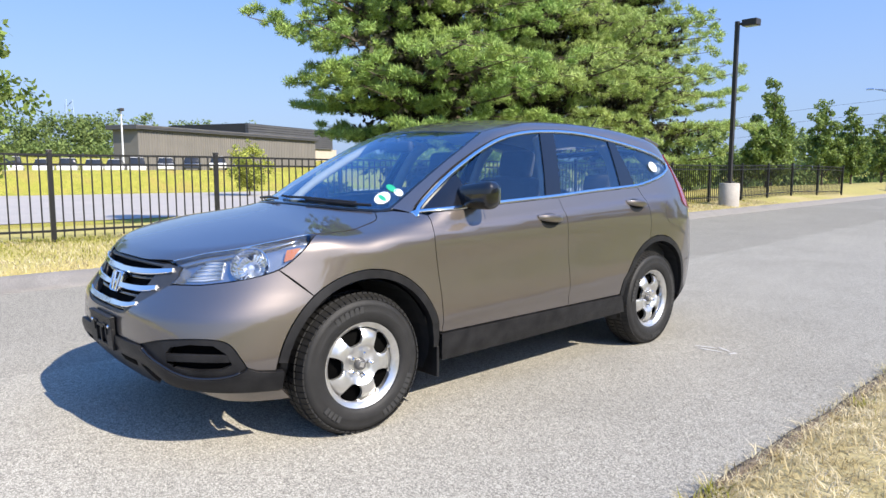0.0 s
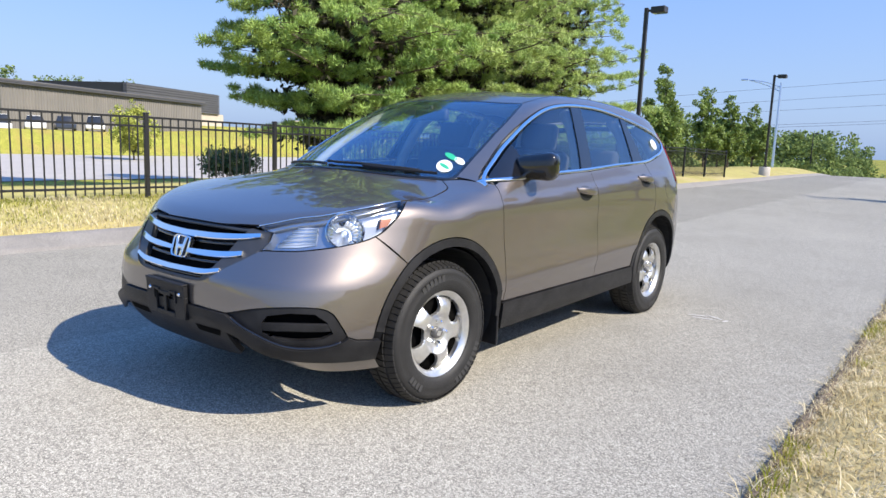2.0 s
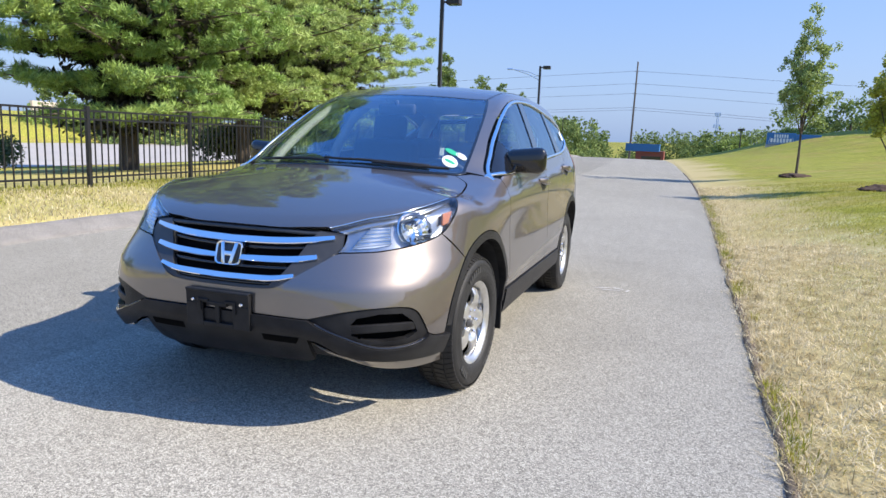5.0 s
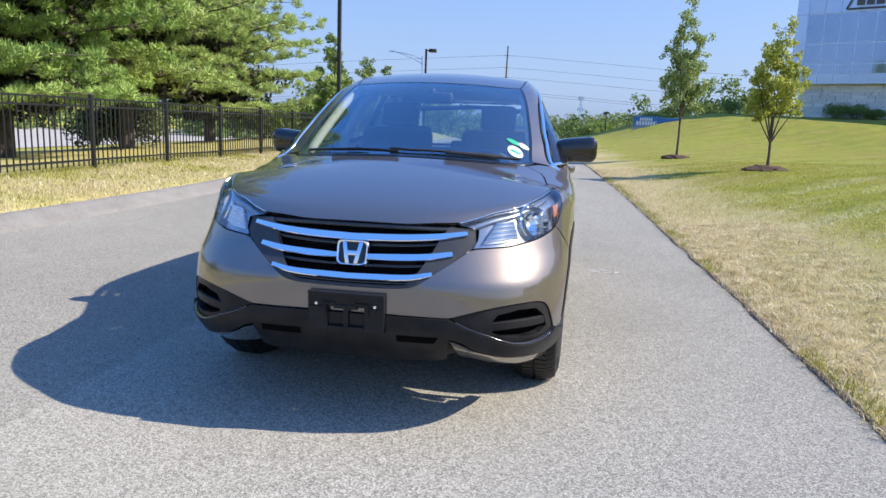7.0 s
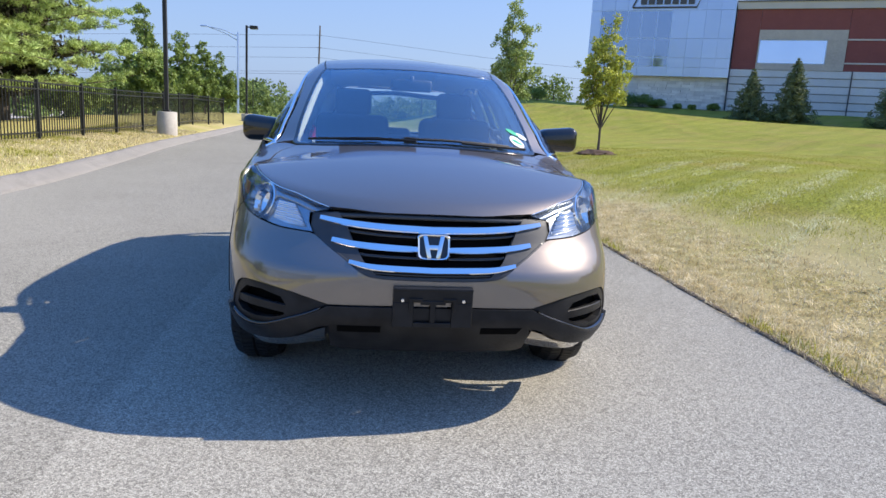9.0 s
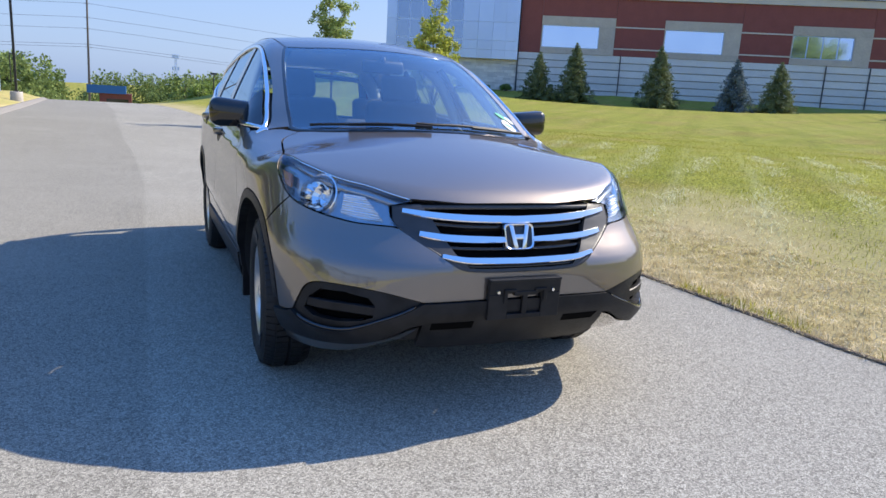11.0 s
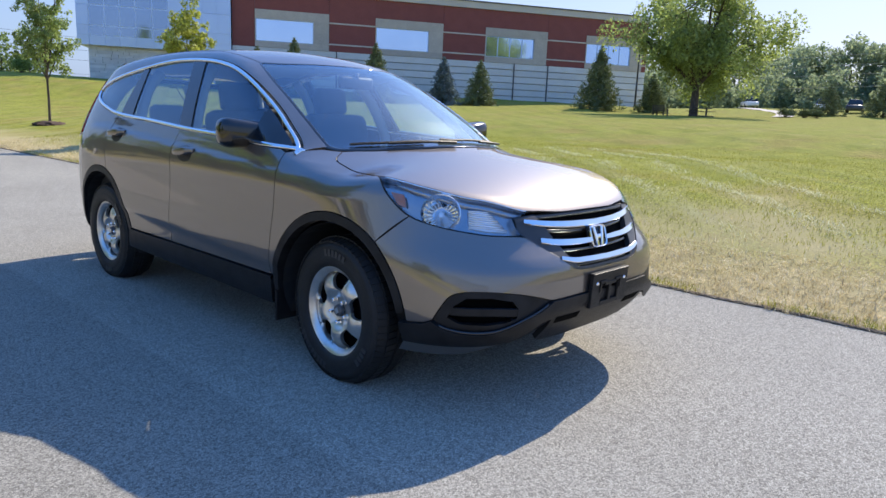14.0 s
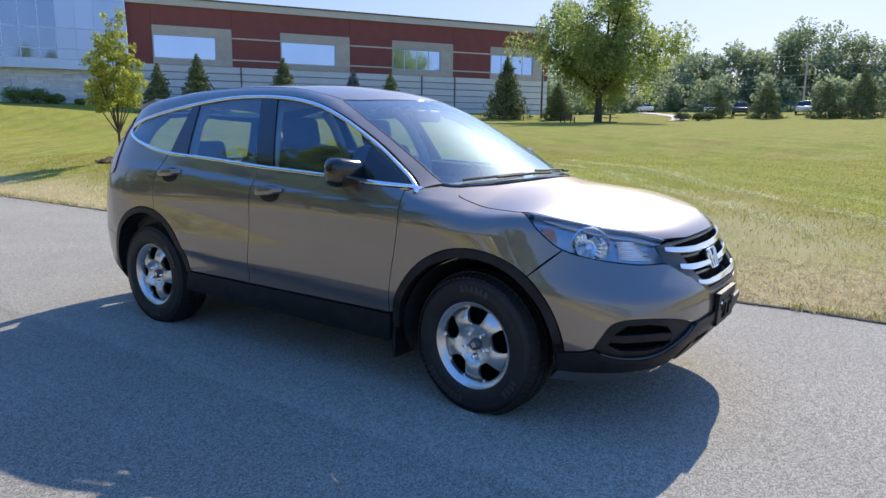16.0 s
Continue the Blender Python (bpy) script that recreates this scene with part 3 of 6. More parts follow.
# windscreen, roof
screen_low = over(*spline([(0, -1.262), (.25, -1.232), (.47, -1.150), (.62, -1.050), (.665, -.99)], 5))
screen_side = over(*spline([(.665, -.99), (.652, -.80), (.628, -.60), (.600, -.40), (.565, -.235), (.545, -.185)], 5))
screen_top = over(*spline([(.545, -.185), (.42, -.27), (.2, -.355), (0, -.385)], 5))
half_screen = np.vstack([screen_low[1:], screen_side[1:], screen_top[1:-1]])
windscreen = panel("windscreen", mirrored(half_screen), "roll", WINDSHIELD, car, skirt=.004, gap=.004, off=-.002)
windscreen.visible_shadow = False
strip("windscreen_frame", mirrored(np.vstack([screen_low[1:], screen_side[1:], screen_top[1:-1]])), "roll", .030, GLOSSY, car, off=-.004, thick=.004, closed=True)
roof_side = over(*spline([(.545, -.185), (.560, .0), (.568, .5), (.565, 1.0), (.555, 1.5), (.535, 1.80)], 5))
roof_back = over(*spline([(.535, 1.80), (.3, 1.86), (0, 1.88)], 5))
panel("roof", mirrored(np.vstack([screen_top[::-1][1:], roof_side[1:], roof_back[1:-1]])), "roll", PAINT, car)
dlo3 = side(*DLO)
for m in BOTH:
    # body side round the windows
    i0, i1 = 0, 6 * 11
    panel("side_frame", np.vstack([dlo3[i0:i1], snap(spline([(.71, 1.70, 1.345), (.68, 1.80, 1.40), (.60, 1.86, 1.47), (.535, 1.80, 1.53)], 4)), roof_side[::-1][1:],
                                   screen_side[::-1][1:], snap([(.72, -.955, 1.075)])]), "roll", PAINT, car, mirror=m)
    strip("roof_ditch", roof_side, "roll", .014, PLASTIC, car, off=-.003, thick=.004, mirror=m)
    # wing, doors, quarter
    door_line = [(-.878, 1.056), (-.890, .96), (-.889, .90), (-.868, .78), (-.846, .65), (-.822, .436)]
    panel("fender", np.vstack([side(*spline(door_line, 4)), arc(*FRONT, .475, 12, 127, 18), lamp_low[5:11][::-1], lamp_low[:5][::-1], hood_side[1:],
                               snap([(.70, -.99, 1.078), (.760, -.945, 1.070)])]), "roll", PAINT, car, mirror=m)
    mid_line = [(.195, 1.112), (.222, .97), (.232, .75), (.262, .45), (.264, .436)]
    low = [(-.846 + .0, 1.066), (-.84, 1.070), (-.30, 1.099), (.17, 1.119), (.195, 1.1195)]
    door = panel("front_door", np.vstack([side(*spline(door_line, 4)[::-1]), side(*low[1:]), side(*spline(mid_line, 4)[1:])]), "side", PAINT, car, mirror=m, res=.02)
    rear_line = [(1.125, 1.168), (1.176, 1.047), (1.203, .93), (1.19, .81)]
    rear_door = panel("rear_door", np.vstack([side(*spline(mid_line, 4)[::-1]), side((.198, 1.1205), (.61, 1.146), (1.12, 1.170)), side(*spline(rear_line, 4)[1:]),
                                              arc(*REAR, .475, 105, 168, 12), side((.85, .436))]), "side", PAINT, car, mirror=m, res=.02)
    tail_edge = [(.60, 1.86, 1.47), (.70, 1.85, 1.36), (.80, 1.865, 1.18), (.85, 1.895, 1.02), (.86, 1.98, .95), (.86, 1.99, .63)]
    panel("quarter_panel", np.vstack([side(*spline(rear_line, 4)[::-1]), side(*DLO[6 * 10 + 4:6 * 14 + 1][::-1]), snap([(.68, 1.80, 1.40)]), snap(spline(tail_edge, 4)),
                                      snap([(.88, 1.80, .60), (.895, 1.72, .575)]), arc(*REAR, .475, 29, 103, 16)]), "roll", PAINT, car, mirror=m)
    flap = spline([(1.50 + .085 * math.cos(a), .985 + .085 * math.sin(a)) for a in np.linspace(0, 2 * math.pi, 12, endpoint=False)], 3, closed=True)
    if not m:
        panel("fuel_flap", side(*flap), "side", PAINT, car, off=.0015, gap=0, skirt=.006, mirror=m)
    # window surround, panes and pillars
    strip("window_chrome", side(*shrink(DLO, .011)), "side", .022, CHROME, car, "bright chrome window trim", off=.001, thick=.005, mirror=m, closed=True)
    inner = side(*shrink(DLO, .020))
    sail, b0, b1, c0, c1 = ((-.60, 1.08), (-1, .10)), ((.075, 1.12), (.145, -.060)), ((.225, 1.12), (.145, -.060)), ((.915, 1.16), (.32, -.06)), ((1.112, 1.17), (.31, .055))
    flip = lambda c: (c[0], (-c[1][0], -c[1][1]))
    panel("mirror_sail", inner, "side", GLOSSY, door, cuts=[sail], off=-.003, mirror=m)
    for nm, mt, cuts in (("door_window", SIDEGLASS, [flip(sail), flip(b0)]), ("door_window", REARGLASS, [b1, flip(c0)]), ("quarter_window", REARGLASS, [c1])):
        w = panel(nm, inner, "side", mt, car if nm[0] == "q" else door if mt is SIDEGLASS else rear_door, cuts=cuts, off=-.008, skirt=.003, mirror=m)
        w.visible_shadow = False
    panel("pillar_trim", inner, "side", GLOSSY, car, "black pillar trim between the windows", cuts=[b0, flip(b1)], off=-.003, mirror=m)
    panel("pillar_trim", inner, "side", GLOSSY, car, "black pillar trim between the windows", cuts=[c0, flip(c1)], off=-.003, mirror=m)
    # dark cladding along the sill and round the wheels
    panel("sill_cladding", side((-.835, .430), (0, .432), (.86, .430), (.895, .36), (.93, .30), (0, .285), (-.80, .275), (-.82, .33)), "side", PLASTIC, car, off=.010, skirt=.03, mirror=m)
    panel("wheel_arch_trim", np.vstack([arc(*FRONT, .474, 8, 168, 26), arc(*FRONT, .430, 168, 2, 24), side((-.845, .36))]), "side", PLASTIC, car, off=.003, skirt=.05, mirror=m)
    panel("wheel_arch_trim", np.vstack([arc(*REAR, .474, 0, 170, 26), arc(*REAR, .430, 170, -4, 24)]), "side", PLASTIC, car, off=.003, skirt=.05, mirror=m)
    # side crease shadow line is part of the skin; door handles
    for y, z, dr in ((.06, 1.000, door), (1.03, 1.060, rear_door)):
        p = snap(side((y, z)))[0]
        sg = -1 if m else 1
        bm = bmesh.new()
        n = 11
        rows = []
        for k in range(n):
            t = k / (n - 1) * 2 - 1
            bow = .034 * (1 - t ** 4)
            h = .025 * (1 - .45 * t * t)
            c = snap(side((y + t * .115, z - t * .010)))[0]
            rows.append([bm.verts.new(((c[0] + bow + dx) * sg, c[1], c[2] + dz)) for dx, dz in ((-.014, h), (.0, h * .8), (.006, 0), (.0, -h * .8), (-.014, -h))])
        for a, b in zip(rows, rows[1:]):
            for j in range(4):
                bm.faces.new((a[j], a[j + 1], b[j + 1], b[j]))
            bm.faces.new((a[4], a[0], b[0], b[4]))
        bmesh.ops.recalc_face_normals(bm, faces=bm.faces)
        part("handle", bm, PAINT, dr, smooth=50)
        cup = spline([(y - .01 + .085 * math.cos(a), z - .014 + .046 * math.sin(a)) for a in np.linspace(0, 2 * math.pi, 12, endpoint=False)], 2, closed=True)
        panel("handle_cup", side(*cup), "side", PLASTIC, dr, off=.0012, gap=0, skirt=.003, mirror=m)


def tuck(ob, top, slope):
    """Draws the lower part of a front panel back under the car; top and slope go by the distance from the middle."""
    me = ob.data
    nrm = [tuple(c.vector) for c in me.corner_normals]
    xs = [abs(v.co.x) for v in me.vertices]
    low = [max(0.0, float(top(x)) - v.co.z) for x, v in zip(xs, me.vertices)]
    for v, d, x in zip(me.vertices, low, xs):
        v.co.y += float(slope(x)) * d
    out = []
    for lp, n in zip(me.loops, nrm):
        k = float(slope(xs[lp.vertex_index])) if low[lp.vertex_index] > 0 else 0
        out.append(tuple(Vector((n[0], n[1], n[2] + k * n[1])).normalized()))
    me.normals_split_custom_set(out)


centre_tuck = (lambda x: .47, lambda x: .38 * (1 - step(.42, .62, x)))
chin_tuck = (pchip([.30, .41, .46, .52, .60, .70, .80, .90], [.44, .43, .41, .38, .352, .332, .316, .31]), lambda x: .25 + .95 * (1 - step(.50, .80, x)))


# front bumper
pod_top = [(.822, -1.90, .437), (.813, -1.93, .490), (.788, -1.963, .545), (.748, -2.015, .567), (.655, -2.10, .568), (.545, -2.165, .553), (.405, -2.20, .517)]
band_top = [(.405, -2.19, .517), (.47, -2.175, .482), (.55, -2.15, .450), (.66, -2.10, .410), (.745, -2.03, .398), (.80, -1.95, .410), (.822, -1.90, .437)]
rear_band = snap([(.835, -1.86, .420), (.855, -1.784, .410), (.864, -1.745, .406)])
grille_low = ahead(*spline([(0, .626), (.12, .627), (.22, .632), (.275, .646), (.34, .690), (.41, .735), (.47, .776)], 4))
pods, bands = snap(spline(pod_top, 5)), snap(spline(band_top, 5))
bumper = panel("front_bumper", mirrored(np.vstack([grille_low[1:], lamp_low[10:][::-1][1:], arc(*FRONT, .475, 127, 171, 10), rear_band[:2][::-1], pods, ahead((.20, .520))])), "nose", PAINT, car)
cladding = panel("bumper_cladding", mirrored(np.vstack([ahead((.1, .521), (.2, .520)), bands, rear_band, side((-1.742, .318)),
                                             ahead(*spline([(.80, .320), (.70, .336), (.60, .356), (.52, .382), (.45, .420), (.405, .430)], 3)), ahead((.398, .330), (.36, .312), (.2, .308), (.05, .306))])),
      "nose", PLASTIC, bumper, "black lower bumper cladding", off=.014, skirt=.03)
tuck(cladding, *centre_tuck)
for m in BOTH:
    chin = panel("chin", np.vstack([ahead(*spline([(.412, .424), (.46, .408), (.52, .374), (.60, .348), (.70, .328), (.80, .312)], 3)), side((-1.738, .308), (-1.70, .252)),
                             ahead(*spline([(.78, .254), (.64, .264), (.50, .284), (.425, .300)], 3))]), "nose", PAINT, bumper, off=.002, skirt=.04, mirror=m)
    tuck(chin, *chin_tuck)
for m in BOTH:
    opening = ahead((.585, .456), (.578, .500), (.600, .530), (.68, .546), (.752, .542), (.784, .505), (.798, .455), (.772, .432), (.70, .430), (.63, .440))
    panel("fog_lamp_pod", np.vstack([pods[:-1], bands[:-1]]), "nose", PLASTIC, bumper, off=-.006, skirt=.030, gap=.001, mirror=m, hole=opening)
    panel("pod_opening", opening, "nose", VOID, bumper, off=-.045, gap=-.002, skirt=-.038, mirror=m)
    for z, xa, xb in ((.486, .572, .792),):
        strip("louvre", ahead(*spline([(xa, z - .006), ((xa + xb) / 2, z), (xb, z - .004)], 5)), "nose", .036, PLASTIC, bumper, off=-.016, thick=.009, mirror=m, flat=True)
    strip("pod_lip", bands[2:-3], "nose", .012, GLOSSY, bumper, "glossy black lip", off=.004, thick=.006, mirror=m)
# grille
grille_out = np.vstack([ahead(*spline([(0, .870), (.2, .870), (.39, .868)], 4)), ahead((.485, .853), (.488, .81)), grille_low[::-1]])
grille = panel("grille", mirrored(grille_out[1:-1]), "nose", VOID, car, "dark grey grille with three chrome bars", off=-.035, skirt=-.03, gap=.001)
for m in BOTH:
    panel("grille_wedge", ahead((.385, .864), (.482, .853), (.487, .81), (.468, .776), (.41, .737), (.34, .692), (.272, .648), (.235, .645), (.285, .700), (.325, .765), (.360, .832)), "nose", GRILLEGREY, grille, off=-.006, skirt=.03, gap=-.004, mirror=m)
for pts, wd in (([(0, .813), (.2, .818), (.34, .827), (.452, .840)], .031), ([(.06, .740), (.2, .744), (.31, .750), (.402, .762)], .029), ([(0, .666), (.15, .669), (.25, .674), (.332, .688)], .028)):
    h = ahead(*spline(pts, 6))
    under = ahead(*[(x * .97, z - .024) for x, z in spline(pts, 6)])
    flip_x = np.array([-1., 1, 1])
    if pts[0][0] == 0:
        strip("chrome_bar", np.vstack([h[::-1] * flip_x, h[1:]]), "nose", wd, CHROME, grille, "chrome grille bar", off=-.002, thick=.007, taper=.35, flat=True)
        strip("grille_slat", np.vstack([under[::-1] * flip_x, under[1:]]), "nose", .016, GLOSSY, grille, off=-.024, thick=.005, taper=.2)
    else:
        for m in BOTH:
            strip("chrome_bar", h, "nose", wd, CHROME, grille, "chrome grille bar", off=-.002, thick=.007, mirror=m, taper=.2, flat=True)
            strip("grille_slat", under, "nose", .016, GLOSSY, grille, off=-.024, thick=.005, mirror=m, taper=.2)
low_line = np.vstack([grille_low[::-1] * np.array([-1., 1, 1]), grille_low[1:]])
strip("grille_frame", low_line, "nose", .022, GRILLEGREY, grille, off=-.010, thick=.005)
top_line = ahead(*spline([(-.40, .862), (-.2, .866), (0, .866), (.2, .866), (.40, .862)], 6))
strip("grille_frame", top_line, "nose", .020, GRILLEGREY, grille, off=-.014, thick=.005)
# badge: a bright frame with two uprights and a bar
bm = bmesh.new()
ring = [(.066 * math.copysign(abs(math.cos(a)) ** .35, math.cos(a)) * (1 + .06 * math.sin(a)), .052 * math.copysign(abs(math.sin(a)) ** .35, math.sin(a))) for a in np.linspace(0, 2 * math.pi, 40, endpoint=False)]
rows = [[bm.verts.new((x * s, -d, z * s)) for x, z in ring] for s, d in ((1.0, 0), (1.0, .010), (.95, .014), (.86, .010), (.84, 0))]
for a, b in zip(rows, rows[1:]):
    for k in range(40):
        bm.faces.new((a[k], a[(k + 1) % 40], b[(k + 1) % 40], b[k]))
for s in (-1, 1):
    vs = box(bm, (-.009, -.014, -.044), (.009, 0, .044), .003)
    for v in vs:
        v.co.x += s * (.026 + v.co.z * .20)
box(bm, (-.03, -.012, -.011), (.03, 0, .009), .003)
bmesh.ops.transform(bm, matrix=pose(0, -2.158, .748, -17, 0, 0), verts=bm.verts)
bmesh.ops.recalc_face_normals(bm, faces=bm.faces)
part("badge", bm, CHROME, grille, "chrome badge in a rounded frame", smooth=40)
bm = bmesh.new()
box(bm, (-.07, 0, -.055), (.07, .02, .055), .015)
bmesh.ops.transform(bm, matrix=pose(0, -2.158, .748, -17, 0, 0), verts=bm.verts)
part("badge_base", bm, GLOSSY, grille)
# plate bracket
bracket = new("plate_bracket", None)
bracket.parent = car
bm = bmesh.new()
for lo, hi in (((-.157, -.010, .02), (.157, .010, .078)), ((-.157, -.010, -.083), (-.075, .010, .02)), ((.075, -.010, -.083), (.157, .010, .02)),
               ((-.075, -.010, -.083), (.075, .010, -.062)), ((-.011, -.012, -.062), (.011, .010, .02)), ((-.05, -.014, .012), (.05, .010, .03)), ((-.157, -.014, .068), (.157, .012, .079)),
               ((-.095, -.016, -.015), (-.079, .0, .035)), ((.079, -.016, -.015), (.095, .0, .035)), ((-.095, -.016, .028), (-.04, .0, .04)), ((.04, -.016, .028), (.095, .0, .04))):
    box(bm, lo, hi, .003)
at = pose(0, -2.238, .525, 3, 0, 0)
bmesh.ops.transform(bm, matrix=at, verts=bm.verts)
part("bracket_plate", bm, PLASTIC, bracket, "empty black number plate bracket")
for x in (-.12, .12):
    bm = bmesh.new()
    lathe(bm, [(0, .018), (.006, .017), (.0085, .012), (.0085, 0)], 12, at @ pose(x, 0, .03, 0, 0, -90))
    part("bolt", bm, CHROME, bracket)
# headlamps, tail lamps
for m in BOTH:
    sg = -1 if m else 1
    lamp_out = np.vstack([lamp_top[:-1], lamp_low, snap(LAMP_IN)])
    lamp = panel("headlamp", lamp_out, "nose", GLOSSY, car, "clear headlamp with amber side marker", off=-.115, skirt=-.110, gap=.003, mirror=m)
    lens = panel("lens", lamp_out, "nose", LENS, lamp, off=.001, skirt=.006, gap=.002, mirror=m)
    lens.visible_shadow = False
    bowl = snap([(.722, -1.828, .870)])[0]
    out = gradient(bowl[None])[0]
    flat_u = np.cross([0, 0, 1], out)
    flat_u = flat_u / np.linalg.norm(flat_u)
    flat_v = np.cross(out, flat_u)
    ring = lambda r: np.array([bowl + r * (math.cos(a) * flat_u + math.sin(a) * flat_v) for a in np.linspace(0, 2 * math.pi, 28, endpoint=False)])
    panel("housing", lamp_out, "nose", HOUSING, lamp, off=-.034, skirt=-.030, gap=.004, mirror=m, hole=snap(ring(.078)))
    strip("lamp_rim", lamp_top[1:-1], "nose", .006, CHROME, lamp, off=-.004, thick=.004, mirror=m)
    brow = lamp_top[1:-2] + np.array([-.004, -.016, -.026])
    strip("lamp_brow", brow, "nose", .026, HOUSING, lamp, "grey brow strip under the lens", off=-.026, thick=.008, mirror=m, taper=.6)
    # fluted turn signal box
    box_out = snap([(.642, -1.914, .892), (.573, -1.963, .888), (.520, -2.037, .800), (.600, -1.985, .803), (.656, -1.934, .815)])
    signal = panel("signal_reflector", box_out, "nose", BRIGHT, lamp, "bright fluted turn signal reflector", off=-.026, gap=0, skirt=.012, mirror=m)
    for k in range(9):
        f = (k + .5) / 9
        q = snap([box_out[0] * (1 - f) + box_out[4] * f, (box_out[1] * (1 - f) + box_out[2] * f) * .5 + .5 * (box_out[0] * (1 - f) + box_out[4] * f), box_out[1] * (1 - f) + box_out[2] * f])
        strip("flute", q[[0, 1, 2]], "nose", .0075, CHROME if k % 2 else BRIGHT, signal, off=-.024, thick=.005, mirror=m)
    # bowl reflector with facets, a bulb shield and a bright rim
    turn = Matrix((tuple(out), tuple(flat_u), tuple(flat_v))).transposed().to_4x4()
    at = Matrix.Diagonal((sg, 1, 1, 1)) @ Matrix.Translation(bowl - out * .030) @ turn
    r, dp = .076, .070
    for name, prof, n, mat, sm in (("bowl", [(.012, -dp), (r * .5, -dp * .82), (r * .80, -dp * .48), (r, 0)], 22, CHROME, None),
                                   ("bowl_rim", [(r * .99, -.006), (r * 1.0, .003), (r * 1.07, .006), (r * 1.12, .002), (r * 1.13, -.012)], 40, CHROME, 40),
                                   ("bulb_shield", [(0, -dp * .35), (.010, -dp * .37), (.013, -dp * .5), (.013, -dp)], 18, BRIGHT, 40)):
        bm = bmesh.new()
        lathe(bm, prof, n, at)
        bmesh.ops.recalc_face_normals(bm, faces=bm.faces)
        part(name, bm, mat, lamp, smooth=sm)
    panel("side_marker", snap([(.822, -1.618, .947), (.797, -1.683, .938), (.806, -1.705, .878), (.818, -1.662, .890)]), "nose", AMBER, lamp, "amber side marker", off=-.012, skirt=.01, mirror=m)
    tail = snap(spline([(.64, 1.79, 1.42), (.73, 1.80, 1.33), (.825, 1.765, 1.18), (.872, 1.775, 1.035), (.80, 2.10, .99), (.70, 2.17, 1.0), (.66, 2.10, 1.18), (.60, 1.97, 1.40)], 4, closed=True))
    panel("tail_lamp", tail, "tail", REDLENS, car, "tall red tail lamp", off=.007, mirror=m)
panel("tailgate", mirrored(np.vstack([behind((.05, .62), (.70, .63), (.74, .80), (.72, .97), (.66, 1.05), (.05, 1.06))])), "tail", PAINT, car)
rear_glass = panel("rear_window", mirrored(behind((.05, 1.08), (.62, 1.08), (.585, 1.25), (.54, 1.41), (.05, 1.445))), "tail", REARGLASS, car, skirt=.004)
rear_glass.visible_shadow = False
panel("rear_window_frame", mirrored(np.vstack([behind((.05, 1.06), (.66, 1.06), (.62, 1.30), (.58, 1.44), (.05, 1.475))])), "tail", GLOSSY, car, off=-.006,
      hole=mirrored(behind((.05, 1.085), (.61, 1.085), (.58, 1.25), (.535, 1.405), (.05, 1.44))))
bm = bmesh.new()
box(bm, (-.54, 1.78, 1.475), (.54, 1.985, 1.505), .012)
for v in bm.verts:
    v.co.y -= .10 * (v.co.x / .54) ** 2
    v.co.z -= .25 * (v.co.y - 1.8) - .02
part("spoiler", bm, PAINT, car, smooth=40)
panel("rear_bumper", mirrored(np.vstack([behind((.05, .61), (.70, .62)), snap([(.855, 1.98, .62)]), snap([(.88, 1.80, .60), (.895, 1.72, .575)]), arc(*REAR, .475, 27, 2, 6), behind((.70, .42), (.05, .42))])), "tail", PAINT, car)
panel("rear_valance", mirrored(np.vstack([behind((.05, .415), (.70, .415)), side((1.79, .40), (1.80, .24)), behind((.65, .24), (.05, .24))])), "tail", PLASTIC, car)


# flat black sheets on the cladding paint the shade of two intake slots
for x0, x1, zz in ((.20, .37, .424), (-.37, -.20, .424)):
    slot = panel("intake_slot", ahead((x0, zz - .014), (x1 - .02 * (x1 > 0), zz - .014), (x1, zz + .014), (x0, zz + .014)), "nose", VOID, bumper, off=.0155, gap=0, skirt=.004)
    tuck(slot, *centre_tuck)


